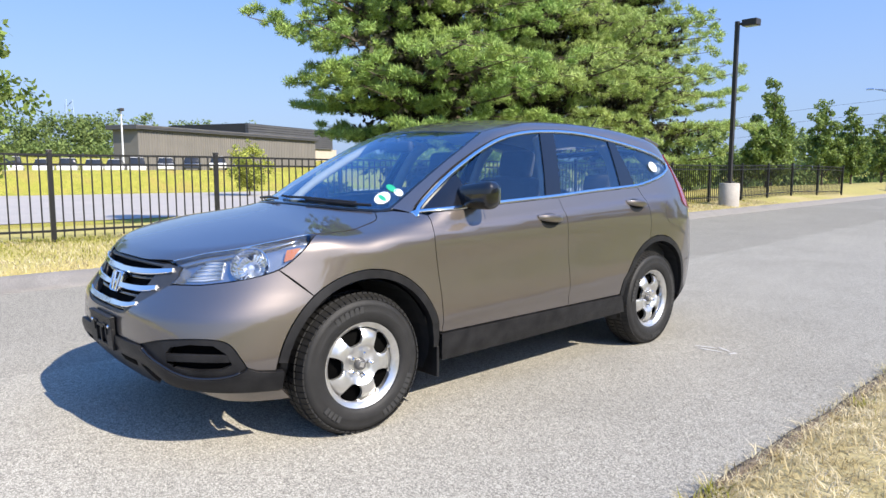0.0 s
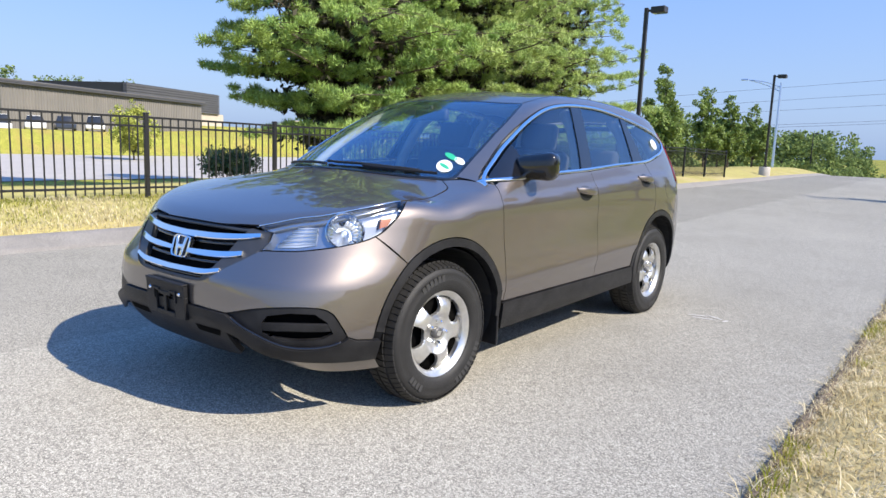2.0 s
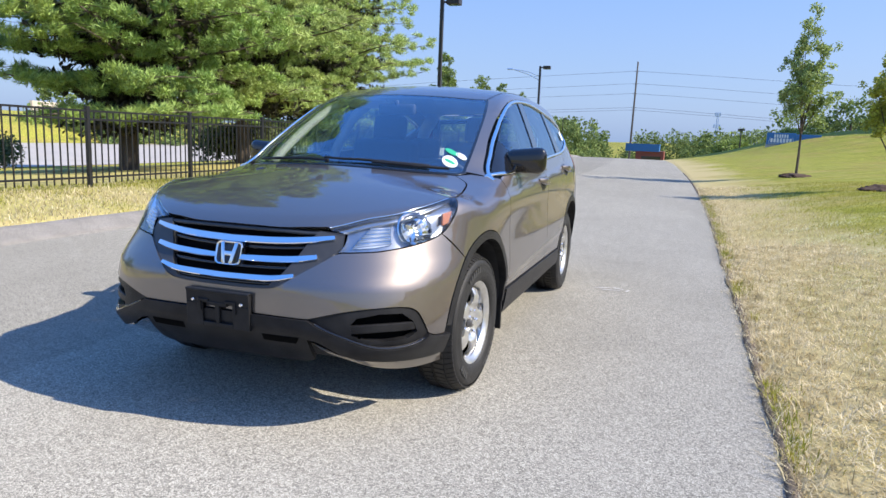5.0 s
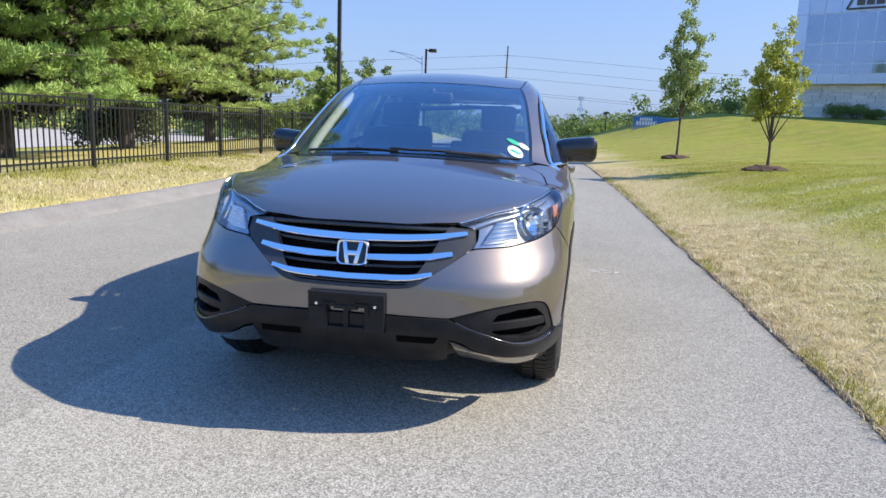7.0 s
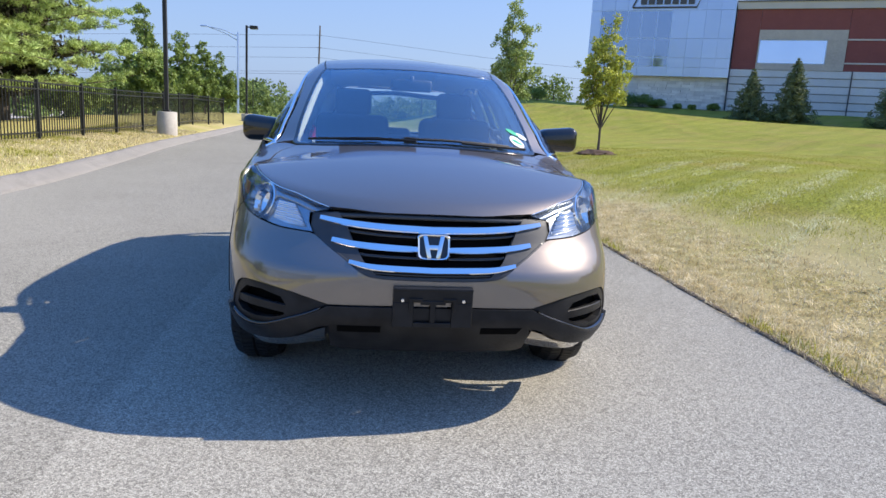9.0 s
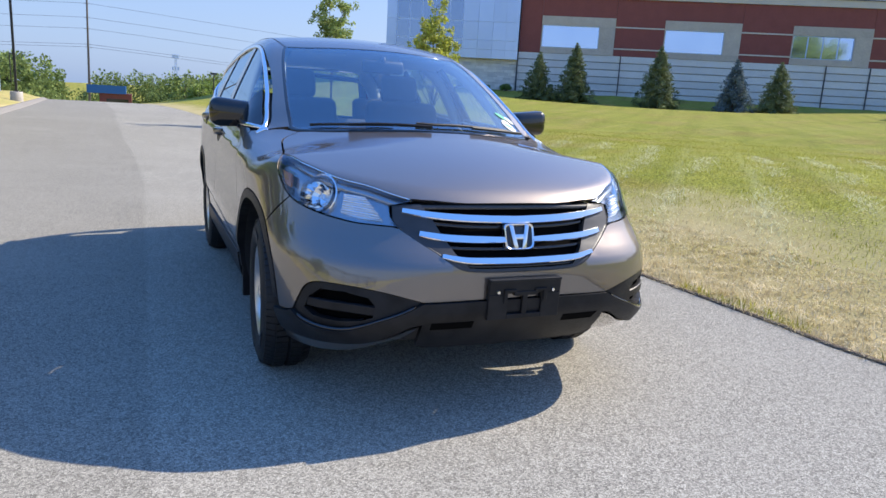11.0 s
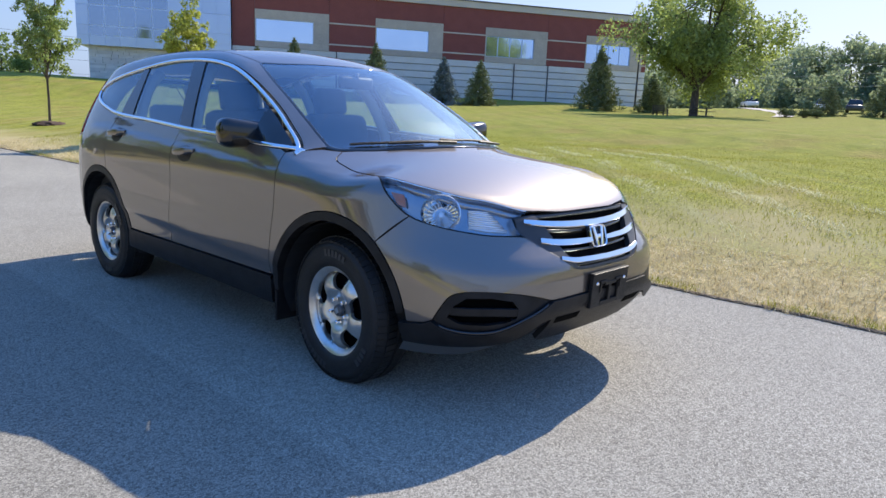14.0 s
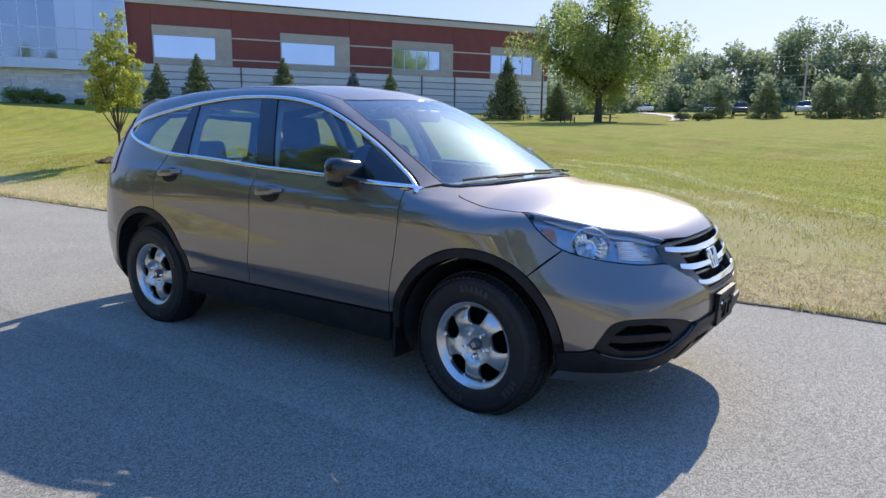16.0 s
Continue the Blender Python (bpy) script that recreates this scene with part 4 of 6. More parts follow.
# wheels
def wheel(at, sg):
    w = new("wheel")
    w.parent = car
    w.matrix_basis = at @ Matrix.Diagonal((sg, 1, 1, 1))
    R, half = .345, .106
    bm = bmesh.new()
    lathe(bm, [(.214, -half + .006), (.225, -half - .002), (.262, -half - .010), (.300, -half - .004), (.325, -half + .014), (.338, -half + .030), (R, -.055), (R + .002, -.004), (R - .008, -.003),
               (R - .008, .003), (R + .002, .004), (R, .055), (.338, half - .030), (.325, half - .014), (.318, half - .006), (.300, half + .004), (.296, half + .003), (.270, half + .009), (.262, half + .010), (.236, half + .006),
               (.225, half + .002), (.214, half - .006), (.208, half - .02), (.208, -half + .02)], 72)
    part("tyre", bm, RUBBER, w, "black road tyre with block tread", smooth=35)
    n = 68
    V, F = [], []
    for k in range(n):
        a0 = 2 * math.pi * k / n
        for (x0, x1, sk) in ((-.100, -.062, .0), (-.056, -.010, .012), (-.006 + .012, .056, -.012), (.062, .100, .0)):
            a1 = a0 + 2 * math.pi / n * .80
            r0 = .3455 if abs(x0 + x1) < .14 else .338
            base = len(V)
            for x, a, r in ((x0, a0 + sk, r0), (x1, a0, r0), (x1, a1, r0), (x0, a1 + sk, r0), (x0, a0 + sk, r0 + .008), (x1, a0, r0 + .008), (x1, a1, r0 + .008), (x0, a1 + sk, r0 + .008)):
                if abs(x) > .09:
                    r -= .014
                V.append((x, (r) * math.cos(a), (r) * math.sin(a)))
            F += [[base + i for i in f] for f in ((4, 5, 6, 7), (0, 1, 5, 4), (1, 2, 6, 5), (2, 3, 7, 6), (3, 0, 4, 7))]
    from_arrays("tread", V, F, RUBBER, w)
    # raised marks on the tyre wall
    for c, cnt, step_a in ((.4, 6, .10), (2.6, 4, .10), (3.9, 9, .10)):
        for k in range(cnt):
            bm = bmesh.new()
            mm = pose(half + .0075, 0, 0) @ Matrix.Rotation(c + k * step_a, 4, "X") @ pose(0, 0, .278)
            box(bm, (-.0015, -.010, -.016), (.0024, .010, .016), 0, mm)
            part("sidewall_mark", bm, SIDEMARK, w)
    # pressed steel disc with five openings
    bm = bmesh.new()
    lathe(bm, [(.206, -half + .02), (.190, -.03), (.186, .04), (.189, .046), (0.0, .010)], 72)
    # barrel coloured black for the shade behind the disc
    part("barrel", bm, VOID, w, "inside of the wheel, its shade coloured black", smooth=40)
    bm = bmesh.new()
    lathe(bm, [(.186, .074), (.191, .081), (.201, .090), (.211, .097), (.223, .100), (.227, .094), (.221, .086)], 72)
    part("rim", bm, STEEL, w, "silver painted steel rim", smooth=40)
    nr, na = 16, 150
    rs = np.linspace(.028, .200, nr)
    hgt = pchip([.02, .05, .075, .105, .135, .165, .187, .20], [.054, .056, .064, .090, .088, .074, .058, .070])
    V, idx, F = [], {}, []
    for i, r in enumerate(rs):
        for j in range(na):
            a = 2 * math.pi * j / na
            f = (a * 5 / (2 * math.pi)) % 1 - .5
            h = float(hgt(r)) - .026 * math.exp(-(f / .22) ** 2) * float(step(.075, .125, r)) * (1 - float(step(.178, .195, r)))
            V.append((h, r * math.sin(a), r * math.cos(a)))
    hole = lambda r, f: abs((r - .146) / .046) ** 3 + abs((f * (2 * math.pi / 5) * r) / (.050 - .40 * (.146 - r))) ** 3 < 1
    for i in range(nr - 1):
        for j in range(na):
            r = (rs[i] + rs[i + 1]) / 2
            a = 2 * math.pi * (j + .5) / na
            f = (a * 5 / (2 * math.pi)) % 1 - .5
            if not hole(r, f):
                F.append((i * na + j, i * na + (j + 1) % na, (i + 1) * na + (j + 1) % na, (i + 1) * na + j))
    # draw the rims of the openings to a clean edge, then turn them in
    bm = bmesh.new()
    vs = [bm.verts.new(v) for v in V]
    for f in F:
        bm.faces.new([vs[i] for i in f])
    for v in [v for v in bm.verts if not v.link_faces]:
        bm.verts.remove(v)
    for v in bm.verts:
        if v.is_boundary and .085 < math.hypot(v.co.y, v.co.z) < .1985:
            r, a = math.hypot(v.co.y, v.co.z), math.atan2(v.co.y, v.co.z)
            k = round((a * 5 / (2 * math.pi)) % 5 - .5)
            ac = (k + .5) * 2 * math.pi / 5
            da = (a - ac + math.pi) % (2 * math.pi) - math.pi
            q = math.atan2((r - .146) / .046, da * r / (.050 - .40 * (.146 - r)))
            lift = (abs(math.sin(q)) ** 3 + abs(math.cos(q)) ** 3) ** (-1 / 3)
            rr = .146 + .046 * math.sin(q) * lift
            wide = (.050 - .40 * (.146 - rr)) * math.cos(q) * lift / rr
            v.co.y, v.co.z = rr * math.sin(ac + wide), rr * math.cos(ac + wide)
    rim_edges = [e for e in bm.edges if e.is_boundary and .085 < (e.verts[0].co.yz.length + e.verts[1].co.yz.length) / 2 < .197]
    r = bmesh.ops.extrude_edge_only(bm, edges=rim_edges)
    for v in [g for g in r["geom"] if isinstance(g, bmesh.types.BMVert)]:
        v.co.x -= .018
    bmesh.ops.recalc_face_normals(bm, faces=bm.faces)
    part("wheel_disc", bm, STEEL, w, "silver steel wheel disc with five openings", smooth=50)
    bm = bmesh.new()
    lathe(bm, [(0, .084), (.018, .084), (.026, .081), (.029, .072), (.030, .058)], 28)
    part("hub_cap", bm, CAPGREY, w, "dark centre cap", smooth=40)
    bm = bmesh.new()
    box(bm, (.083, -.012, -.012), (.086, .012, .012), .001)
    part("cap_badge", bm, STEEL, w)
    for k in range(5):
        a = 2 * math.pi * k / 5
        bm = bmesh.new()
        lathe(bm, [(0, .088), (.006, .088), (.010, .083), (.0105, .066), (.013, .062)], 6, pose(0, .057 * math.sin(a), .057 * math.cos(a)))
        part("lug_nut", bm, CHROME, w)
    bm = bmesh.new()
    lathe(bm, [(0, .012), (.135, .012), (.140, .006), (.140, -.01), (0, -.01)], 40)
    part("brake_disc", bm, DARKMETAL, w, smooth=40)
    return w


for x, y, turn in ((.765, -1.31, -3), (.765, 1.31, 0), (-.765, -1.31, -3), (-.765, 1.31, 0)):
    wheel(pose(x, y, .345, 20 * y + 9 * x, 0, turn), 1 if x > 0 else -1)
for m in BOTH:
    sg = -1 if m else 1
    for y0 in (-1.31, 1.31):
        bm = bmesh.new()
        a = np.radians(np.linspace(-14, 194, 20))
        lip = side(*[(y0 + .418 * math.cos(t), .345 + .418 * math.sin(t)) for t in a])[:, 0] - .018
        rows = [[bm.verts.new((min(x, lip[k]) * sg, y0 + r * math.cos(t), .345 + r * math.sin(t))) for k, t in enumerate(a)] for x, r in ((.875, .418), (.80, .425), (.42, .425), (.42, .05))]
        for p, q in zip(rows, rows[1:]):
            for k in range(19):
                bm.faces.new((p[k], p[k + 1], q[k + 1], q[k]))
        part("wheel_well_liner", bm, CABIN, car)
    bm = bmesh.new()
    box(bm, (.70, -.845, .19), (.875, -.828, .36), .006)
    bmesh.ops.scale(bm, vec=(sg, 1, 1), verts=bm.verts)
    bmesh.ops.recalc_face_normals(bm, faces=bm.faces)
    part("mud_flap", bm, PLASTIC, car)
    # door mirror
    mir = new("door_mirror")
    mir.parent = car
    bm = bmesh.new()
    box(bm, (-.125, -.085, -.078), (.125, .060, .082), .05, segments=4)
    for v in bm.verts:
        t = (v.co.x + .125) / .25
        v.co.z *= .80 + .20 * t
        v.co.y *= 1 - .25 * t * (v.co.y < 0)
        v.co.y -= .03 * t
        v.co.z += .012 * t
        v.co.y *= 1.1 if m else 1.0
        v.co.x *= 1.12 if m else 1.0
    bmesh.ops.transform(bm, matrix=Matrix.Diagonal((sg, 1, 1, 1)) @ pose(.905 - .045 * m, -.55 + .05 * m, 1.145 - .022 * m, 0, 0, 8), verts=bm.verts)
    bmesh.ops.recalc_face_normals(bm, faces=bm.faces)
    part("housing", bm, GLOSSY, mir, "glossy black mirror housing", smooth=60)
    bm = bmesh.new()
    box(bm, (-.078, -.003, -.045), (.078, .003, .047), .002)
    bmesh.ops.transform(bm, matrix=Matrix.Diagonal((sg, 1, 1, 1)) @ pose(.905 - .045 * m, -.492 + .05 * m, 1.148 - .022 * m, 0, 0, 8), verts=bm.verts)
    part("mirror_glass", bm, CHROME, mir)
    bm = bmesh.new()
    back = .04 * m
    tube(bm, [(.79 * sg, -.60 + back, 1.092), (.83 * sg, -.585 + back, 1.096), (.875 * sg, -.565 + back, 1.105)], [.030, .026, .028], 10)
    part("arm", bm, PLASTIC, mir, smooth=50)
# wipers, washer jets, aerial
for pts, blade in (([(.60, -1.06, 1.10), (.42, -1.165, 1.105), (.22, -1.225, 1.112)], [(.50, -1.085), (.3, -1.165), (.05, -1.21), (-.08, -1.20)]),
                   ([(-.02, -1.265, 1.10), (-.2, -1.23, 1.11), (-.42, -1.16, 1.115)], [(-.20, -1.20), (-.4, -1.14), (-.58, -1.05)])):
    wp = new("wiper")
    wp.parent = car
    bm = bmesh.new()
    q = over(*[(p[0], p[1]) for p in pts])
    tube(bm, spline(q + np.array([0, -.004, .020]), 5), .008, 6)
    part("wiper_arm", bm, PLASTIC, wp)
    bm = bmesh.new()
    q = over(*spline(blade, 5))
    tube(bm, q + np.array([0, -.004, .010]), .007, 6)
    part("wiper_blade", bm, RUBBER, wp)
bm = bmesh.new()
tube(bm, [(0, 1.62, 1.56), (0, 1.66, 1.60), (0, 1.80, 1.74)], [.016, .006, .003], 8)
part("aerial", bm, PLASTIC, car)
cowl = over(*spline([(-.60, -1.075), (-.45, -1.185), (-.22, -1.255), (0, -1.278), (.22, -1.255), (.45, -1.185), (.60, -1.075)], 5))
strip("cowl", cowl + np.array([0, .02, -.004]), "roll", .065, PLASTIC, car, off=-.020, thick=.004)
# stickers on the windscreen
for name, mt, c, sx, sy in (("round_sticker", WHITESTICK, (.572, -.970), .044, .040), ("oval_sticker", GREENSTICK, (.556, -.895), .040, .016), ("paper_sticker", WHITESTICK, (.612, -.890), .032, .018)):
    ring2 = [(c[0] + sx * math.cos(a), c[1] + sy * 1.1 * math.sin(a)) for a in np.linspace(0, 2 * math.pi, 18, endpoint=False)]
    panel(name, over(*ring2), "roll", mt, car, off=.0018, gap=0, skirt=.001)
ring2 = [(.572 + .032 * math.cos(a), -.970 + .011 * math.sin(a)) for a in np.linspace(0, 2 * math.pi, 12, endpoint=False)]
panel("sticker_mark", over(*ring2), "roll", GREENSTICK, car, off=.0028, gap=0, skirt=.001)
panel("quarter_window_sticker", side(*[(1.44 + .055 * math.cos(a), 1.315 + .038 * math.sin(a)) for a in np.linspace(0, 2 * math.pi, 14, endpoint=False)]), "side", WHITESTICK, car, off=.002, gap=0, skirt=.001)
# underside, engine bay and cabin
bm = bmesh.new()
box(bm, (-.40, -1.80, .25), (.40, -.88, .32), .03)
box(bm, (-.66, -.86, .25), (.66, 2.0, .32), .03)
part("underbody", bm, PLASTIC, car)
bm = bmesh.new()
box(bm, (-.42, -1.98, .28), (.42, -.95, .84), .04)
part("engine_block", bm, CABIN, car)
bm = bmesh.new()
box(bm, (-.78, -.82, .28), (.78, 1.9, .45), .03)
for sx in (-1, 1):
    box(bm, (sx * .77 - .02, -.86, .42), (sx * .77 + .02, 1.60, 1.00), .01)
box(bm, (-.62, 1.95, .42), (.62, 2.0, 1.03), .01)
part("cabin_tub", bm, CABIN, car)
bm = bmesh.new()
n = 13
rows = []
for i in range(n):
    x = -.74 + 1.48 * i / (n - 1)
    f = 1 - (abs(x) / .74) ** 4
    rows.append([bm.verts.new(c) for c in ((x, -1.16 + .45 * x * x, 1.02), (x, -1.05 + .4 * x * x, 1.045), (x, -.80, 1.045 + .015 * f), (x, -.62, 1.035), (x, -.56, .98), (x, -.58, .72), (x, -.62, .45))])
for a, b in zip(rows, rows[1:]):
    for k in range(6):
        bm.faces.new((a[k], a[k + 1], b[k + 1], b[k]))
part("dashboard", bm, CABIN, car, "dark grey dashboard", smooth=40)
bm = bmesh.new()
tube(bm, [(.37 + .185 * math.cos(a), -.43 - .08 * math.sin(a), .955 + .165 * math.sin(a)) for a in np.linspace(0, 2 * math.pi, 33)], .016, 8, False)
box(bm, (.28, -.47, .90), (.46, -.43, 1.0), .02)
for s in (-1, 1):
    tube(bm, [(.37, -.44, .95), (.37 + s * .18, -.435, .965)], .016, 6)
tube(bm, [(.37, -.44, .95), (.37, -.62, .90)], .035, 8)
part("steering_wheel", bm, CABIN, car, smooth=50)


def soft_box(bm, size, bulge, at):
    """A padded block."""
    vs = box(bm, [-s / 2 for s in size], [s / 2 for s in size], min(size) * .38, segments=4)
    for v in vs:
        v.co.z += bulge * (v.co.x / size[0] * 2) ** 2
    bmesh.ops.transform(bm, matrix=at, verts=vs)


def seat(x, y, width, rests, drop=0.0):
    s = new("seat")
    s.parent = car
    bm = bmesh.new()
    soft_box(bm, (width, .52, .16), .03, pose(x, y - .10, .62, 4))
    part("cushion", bm, CLOTH, s, smooth=60)
    bm = bmesh.new()
    soft_box(bm, (width, .62, .16), .03, pose(x, y + .22, .93 - drop, 75))
    part("backrest", bm, CLOTH, s, smooth=60)
    for hx in rests:
        bm = bmesh.new()
        soft_box(bm, (.26, .19, .11), .01, pose(hx, y + .33, 1.325 - drop * 1.05, 78))
        part("headrest", bm, CLOTH, s, smooth=60)
        for d in (-.06, .06):
            bm = bmesh.new()
            tube(bm, [(hx + d, y + .30, 1.18 - drop), (hx + d, y + .325, 1.29 - drop)], .006, 6)
            part("post", bm, CHROME, s)


seat(.37, .02, .52, (.37,))
seat(-.37, .02, .52, (-.37,))
seat(0, .92, 1.30, (-.42, .42), .16)
bm = bmesh.new()
soft_box(bm, (.22, .09, .10), .0, pose(0, 1.25, 1.09, 78))
part("middle_headrest", bm, CLOTH, car, smooth=60)
bm = bmesh.new()
box(bm, (-.13, -.415, 1.40), (.13, -.37, 1.475), .018)
tube(bm, [(0, -.40, 1.45), (0, -.40, 1.495)], .015, 8)
part("rear_view_mirror", bm, CABIN, car, smooth=50)
# roof lining and inner pillars
q = np.array([[over((x, y))[0] - np.array([0, 0, .045]) for x in np.linspace(-.60, .60, 9)] for y in np.linspace(-.15, 1.78, 10)])
F = [[i * 9 + j, i * 9 + j + 1, (i + 1) * 9 + j + 1, (i + 1) * 9 + j] for i in range(9) for j in range(8)]
from_arrays("headlining", q.reshape(-1, 3), F, TRIM, car, "light grey roof lining", True)
for sg in (1, -1):
    for pts, rr in (([(.68, -.80, 1.07), (.638, -.62, 1.215), (.588, -.30, 1.405), (.54, -.10, 1.48)], .028), ([(.76, .16, .95), (.76, .18, 1.12), (.655, .26, 1.38), (.56, .33, 1.49)], .038),
                    ([(.75, 1.0, 1.1), (.655, 1.03, 1.35), (.56, 1.04, 1.47)], .036), ([(.70, 1.78, 1.1), (.60, 1.70, 1.33), (.50, 1.64, 1.45)], .06)):
        bm = bmesh.new()
        tube(bm, [(p[0] * sg, p[1], p[2]) for p in spline(pts, 4)], rr, 8)
        part("inner_pillar", bm, TRIM, car, smooth=60)
    bm = bmesh.new()
    soft_box(bm, (.34, .022, .17), 0, pose(.34 * sg, -.12, 1.485, 75))
    part("sun_visor", bm, TRIM, car, smooth=60)


# ---- ground, road, kerb ----
RIGHT = pchip([-60, 8, 18, 35, 54, 80, 120, 200], [2.30, 2.26, 2.08, 1.45, .45, -2.0, -8.0, -22])
LEFT = pchip([-60, -2, 5, 9, 15, 25, 40, 80, 120, 200], [-4.6, -4.76, -4.74, -5.00, -5.55, -6.05, -6.85, -10.2, -16, -30])
FALL = pchip([-200, 40, 60, 90, 130, 200, 400], [0, 0, -.10, -.9, -2.4, -4.5, -5])
LAWN = pchip([0, .4, 1, 4, 9, 13, 16, 19, 22, 30, 45, 60, 80, 150, 900], [.0, .03, .09, .40, .57, .58, .64, .86, 1.03, 1.22, 2.0, 2.7, 3.1, 4.2, 6])
APRON = pchip([-20, 0, 3, 9, 14, 20], [3.6, 3.5, 3.1, 2.12, 1.9, 1.8])
DIP = pchip([22, 30, 45, 60, 70, 80, 100, 130, 200], [0, .02, -.28, -.55, -.42, -.1, .6, .3, 0])
VERGE = pchip([0, .34, .46, 1.2, 2.6, 5, 9, 16, 24, 56, 59, 61, 62.5, 64.5, 75, 85, 100, 300, 900], [-.05, -.02, .125, .19, .26, .20, 0, -.6, -1.0, -.9, .5, 1.15, 1.22, .78, .8, 1.5, 2.9, 5, 8])


def height(x, y):
    x, y = np.asarray(x, float), np.asarray(y, float)
    r, l = RIGHT(y), LEFT(y)
    up = step(0, 1, (x - r) / 25)
    far = FALL(y)
    bumps = .03 * np.sin(x * .9 + y * .33) * np.sin(y * .71 - x * .2) + .06 * np.sin(x * .21 + 1) * np.sin(y * .17)
    # a mound at the foot of the stone wall, and a long dip towards the parking area
    mound = 3.2 * np.exp(-((x - 24) ** 2 + (y - 76) ** 2) / 484) * step(1, 14, x - r) + DIP(np.clip(x - r, 22, 200)) * (1 - step(30, 50, y))
    right = mound + .045 * np.sin(x * 2.3 + y * 1.1) * np.sin(y * 1.9 - x * .7) * step(13, 17, x - r) * (1 - step(22, 27, x - r)) + LAWN(np.clip(x - r, 0, None)) + bumps * step(.5, 6, x - r) + far * (1 - step(0, 60, x - r))
    left = VERGE(np.clip(l - x, 0, None)) + bumps * .5 * step(.5, 3, l - x) + far * (1 - step(10, 60, l - x)) + .25 * step(18, 34, y) * step(.5, 2.5, l - x) * (1 - step(6, 14, l - x))
    # the apron in front of the office building
    f, w = -(x - 42.19) * .515 - (y - 68.42) * .857, (x - 42.19) * .857 - (y - 68.42) * .515
    near_wall = (1 - step(9, 20, f)) * step(-30, -14, w) * (1 - step(36, 50, w)) * (1 - step(20, 30, -f))
    right = right + (APRON(np.clip(f, -20, 30)) + .0012 * (w - 8) ** 2 * step(0, 9, f) - right) * near_wall
    return np.where(x > r, right, np.where(x < l, left, far - .05))


def spread(points):
    return np.unique(np.round(np.concatenate(points), 4))


gx = spread([np.linspace(-4, 1, 21), np.linspace(1.2, 9, 66), np.linspace(9, 30, 50), np.linspace(-12, -4.2, 60), np.linspace(-70, -12, 90), np.geomspace(30, 1500, 40), -np.geomspace(70, 1500, 34)])
gy = spread([np.linspace(-12, 20, 110), np.linspace(20, 80, 90), np.geomspace(80, 1500, 36), -np.geomspace(12, 1500, 26)])
X, Y = np.meshgrid(gx, gy)
# the sheet follows both road edges
for edge, shift in ((RIGHT, 0), (LEFT, 0), (LEFT, -.34), (LEFT, -.47)):
    e = edge(Y) + shift
    near = np.argmin(np.abs(X - e), axis=1)
    X[np.arange(len(gy)), near] = e[np.arange(len(gy)), near]
Z = height(X, Y)
nx = len(gx)
V = np.stack([X, Y, Z], -1).reshape(-1, 3)
F = [(j * nx + i, j * nx + i + 1, (j + 1) * nx + i + 1, (j + 1) * nx + i) for j in range(len(gy) - 1) for i in range(nx - 1)]
ground = tagged(from_arrays("ground", V, F, SOIL, smooth=True), "dry mown lawn, straw-coloured along the road", "lawn", kind="structure")
xs_, ys_ = V[:, 0], V[:, 1]
gap_r, gap_l = xs_ - RIGHT(ys_), LEFT(ys_) - xs_
nz = np.array([noise.noise((a * .5, b * .5, 0)) + .5 * noise.noise((a * 1.7, b * 1.7, 4)) for a, b in zip(xs_, ys_)])
dry = np.where(gap_r >= -.1, 1.35 - gap_r / (2.0 + 1.2 * (1 - step(0, 7, ys_))) + .75 * nz * (gap_r < 7), np.where(gap_l >= 0, .75 - gap_l * .22 + .6 * nz * (gap_l < 4), .5))
dry = np.clip(np.maximum(dry, np.where(gap_r > 1.5, .06 + .10 * (nz > .25), np.where(gap_l > 20, .10, .55))), 0, 1)
dry = np.where(ys_ < -14, np.maximum(dry, .5), dry)
ground.data.attributes.new("dry", "FLOAT", "POINT").data.foreach_set("value", dry.astype(np.float32))
ry = spread([np.linspace(-160, -60, 8), np.linspace(-60, -8, 20), np.linspace(-8, 30, 120), np.linspace(30, 200, 80)])
wob = np.array([.030 * noise.noise((0, y * 1.9, 0)) + .02 * noise.noise((3, y * 6.1, 0)) for y in ry])
joint = -1.34 + .5 * (RIGHT(ry) - 2.26) + .5 * (LEFT(ry) + 4.75) + .25 * wob
edge_l, edge_r = LEFT(ry) - .02, RIGHT(ry) + .01 + wob
cols = [edge_l + (joint - .02 - edge_l) * c for c in np.linspace(0, 1, 7)] + [joint + .02 + (edge_r - joint - .02) * c for c in np.linspace(0, 1, 8)]
V = np.stack([np.stack([x, ry, FALL(ry) + .012 * np.sin(math.pi * (x - edge_l) / (edge_r - edge_l))], -1) for x in cols], 1).reshape(-1, 3)
F = [(i * 15 + j, i * 15 + j + 1, (i + 1) * 15 + j + 1, (i + 1) * 15 + j) for i in range(len(ry) - 1) for j in range(14)]
road = tagged(from_arrays("road", V, F, ASPHALT, smooth=True), "worn pale grey asphalt road with a joint along it", "road", kind="structure")
road.data.attributes.new("lane", "FLOAT", "POINT").data.foreach_set("value", np.tile([1.0] * 7 + [0.0] * 8, len(ry)).astype(np.float32))
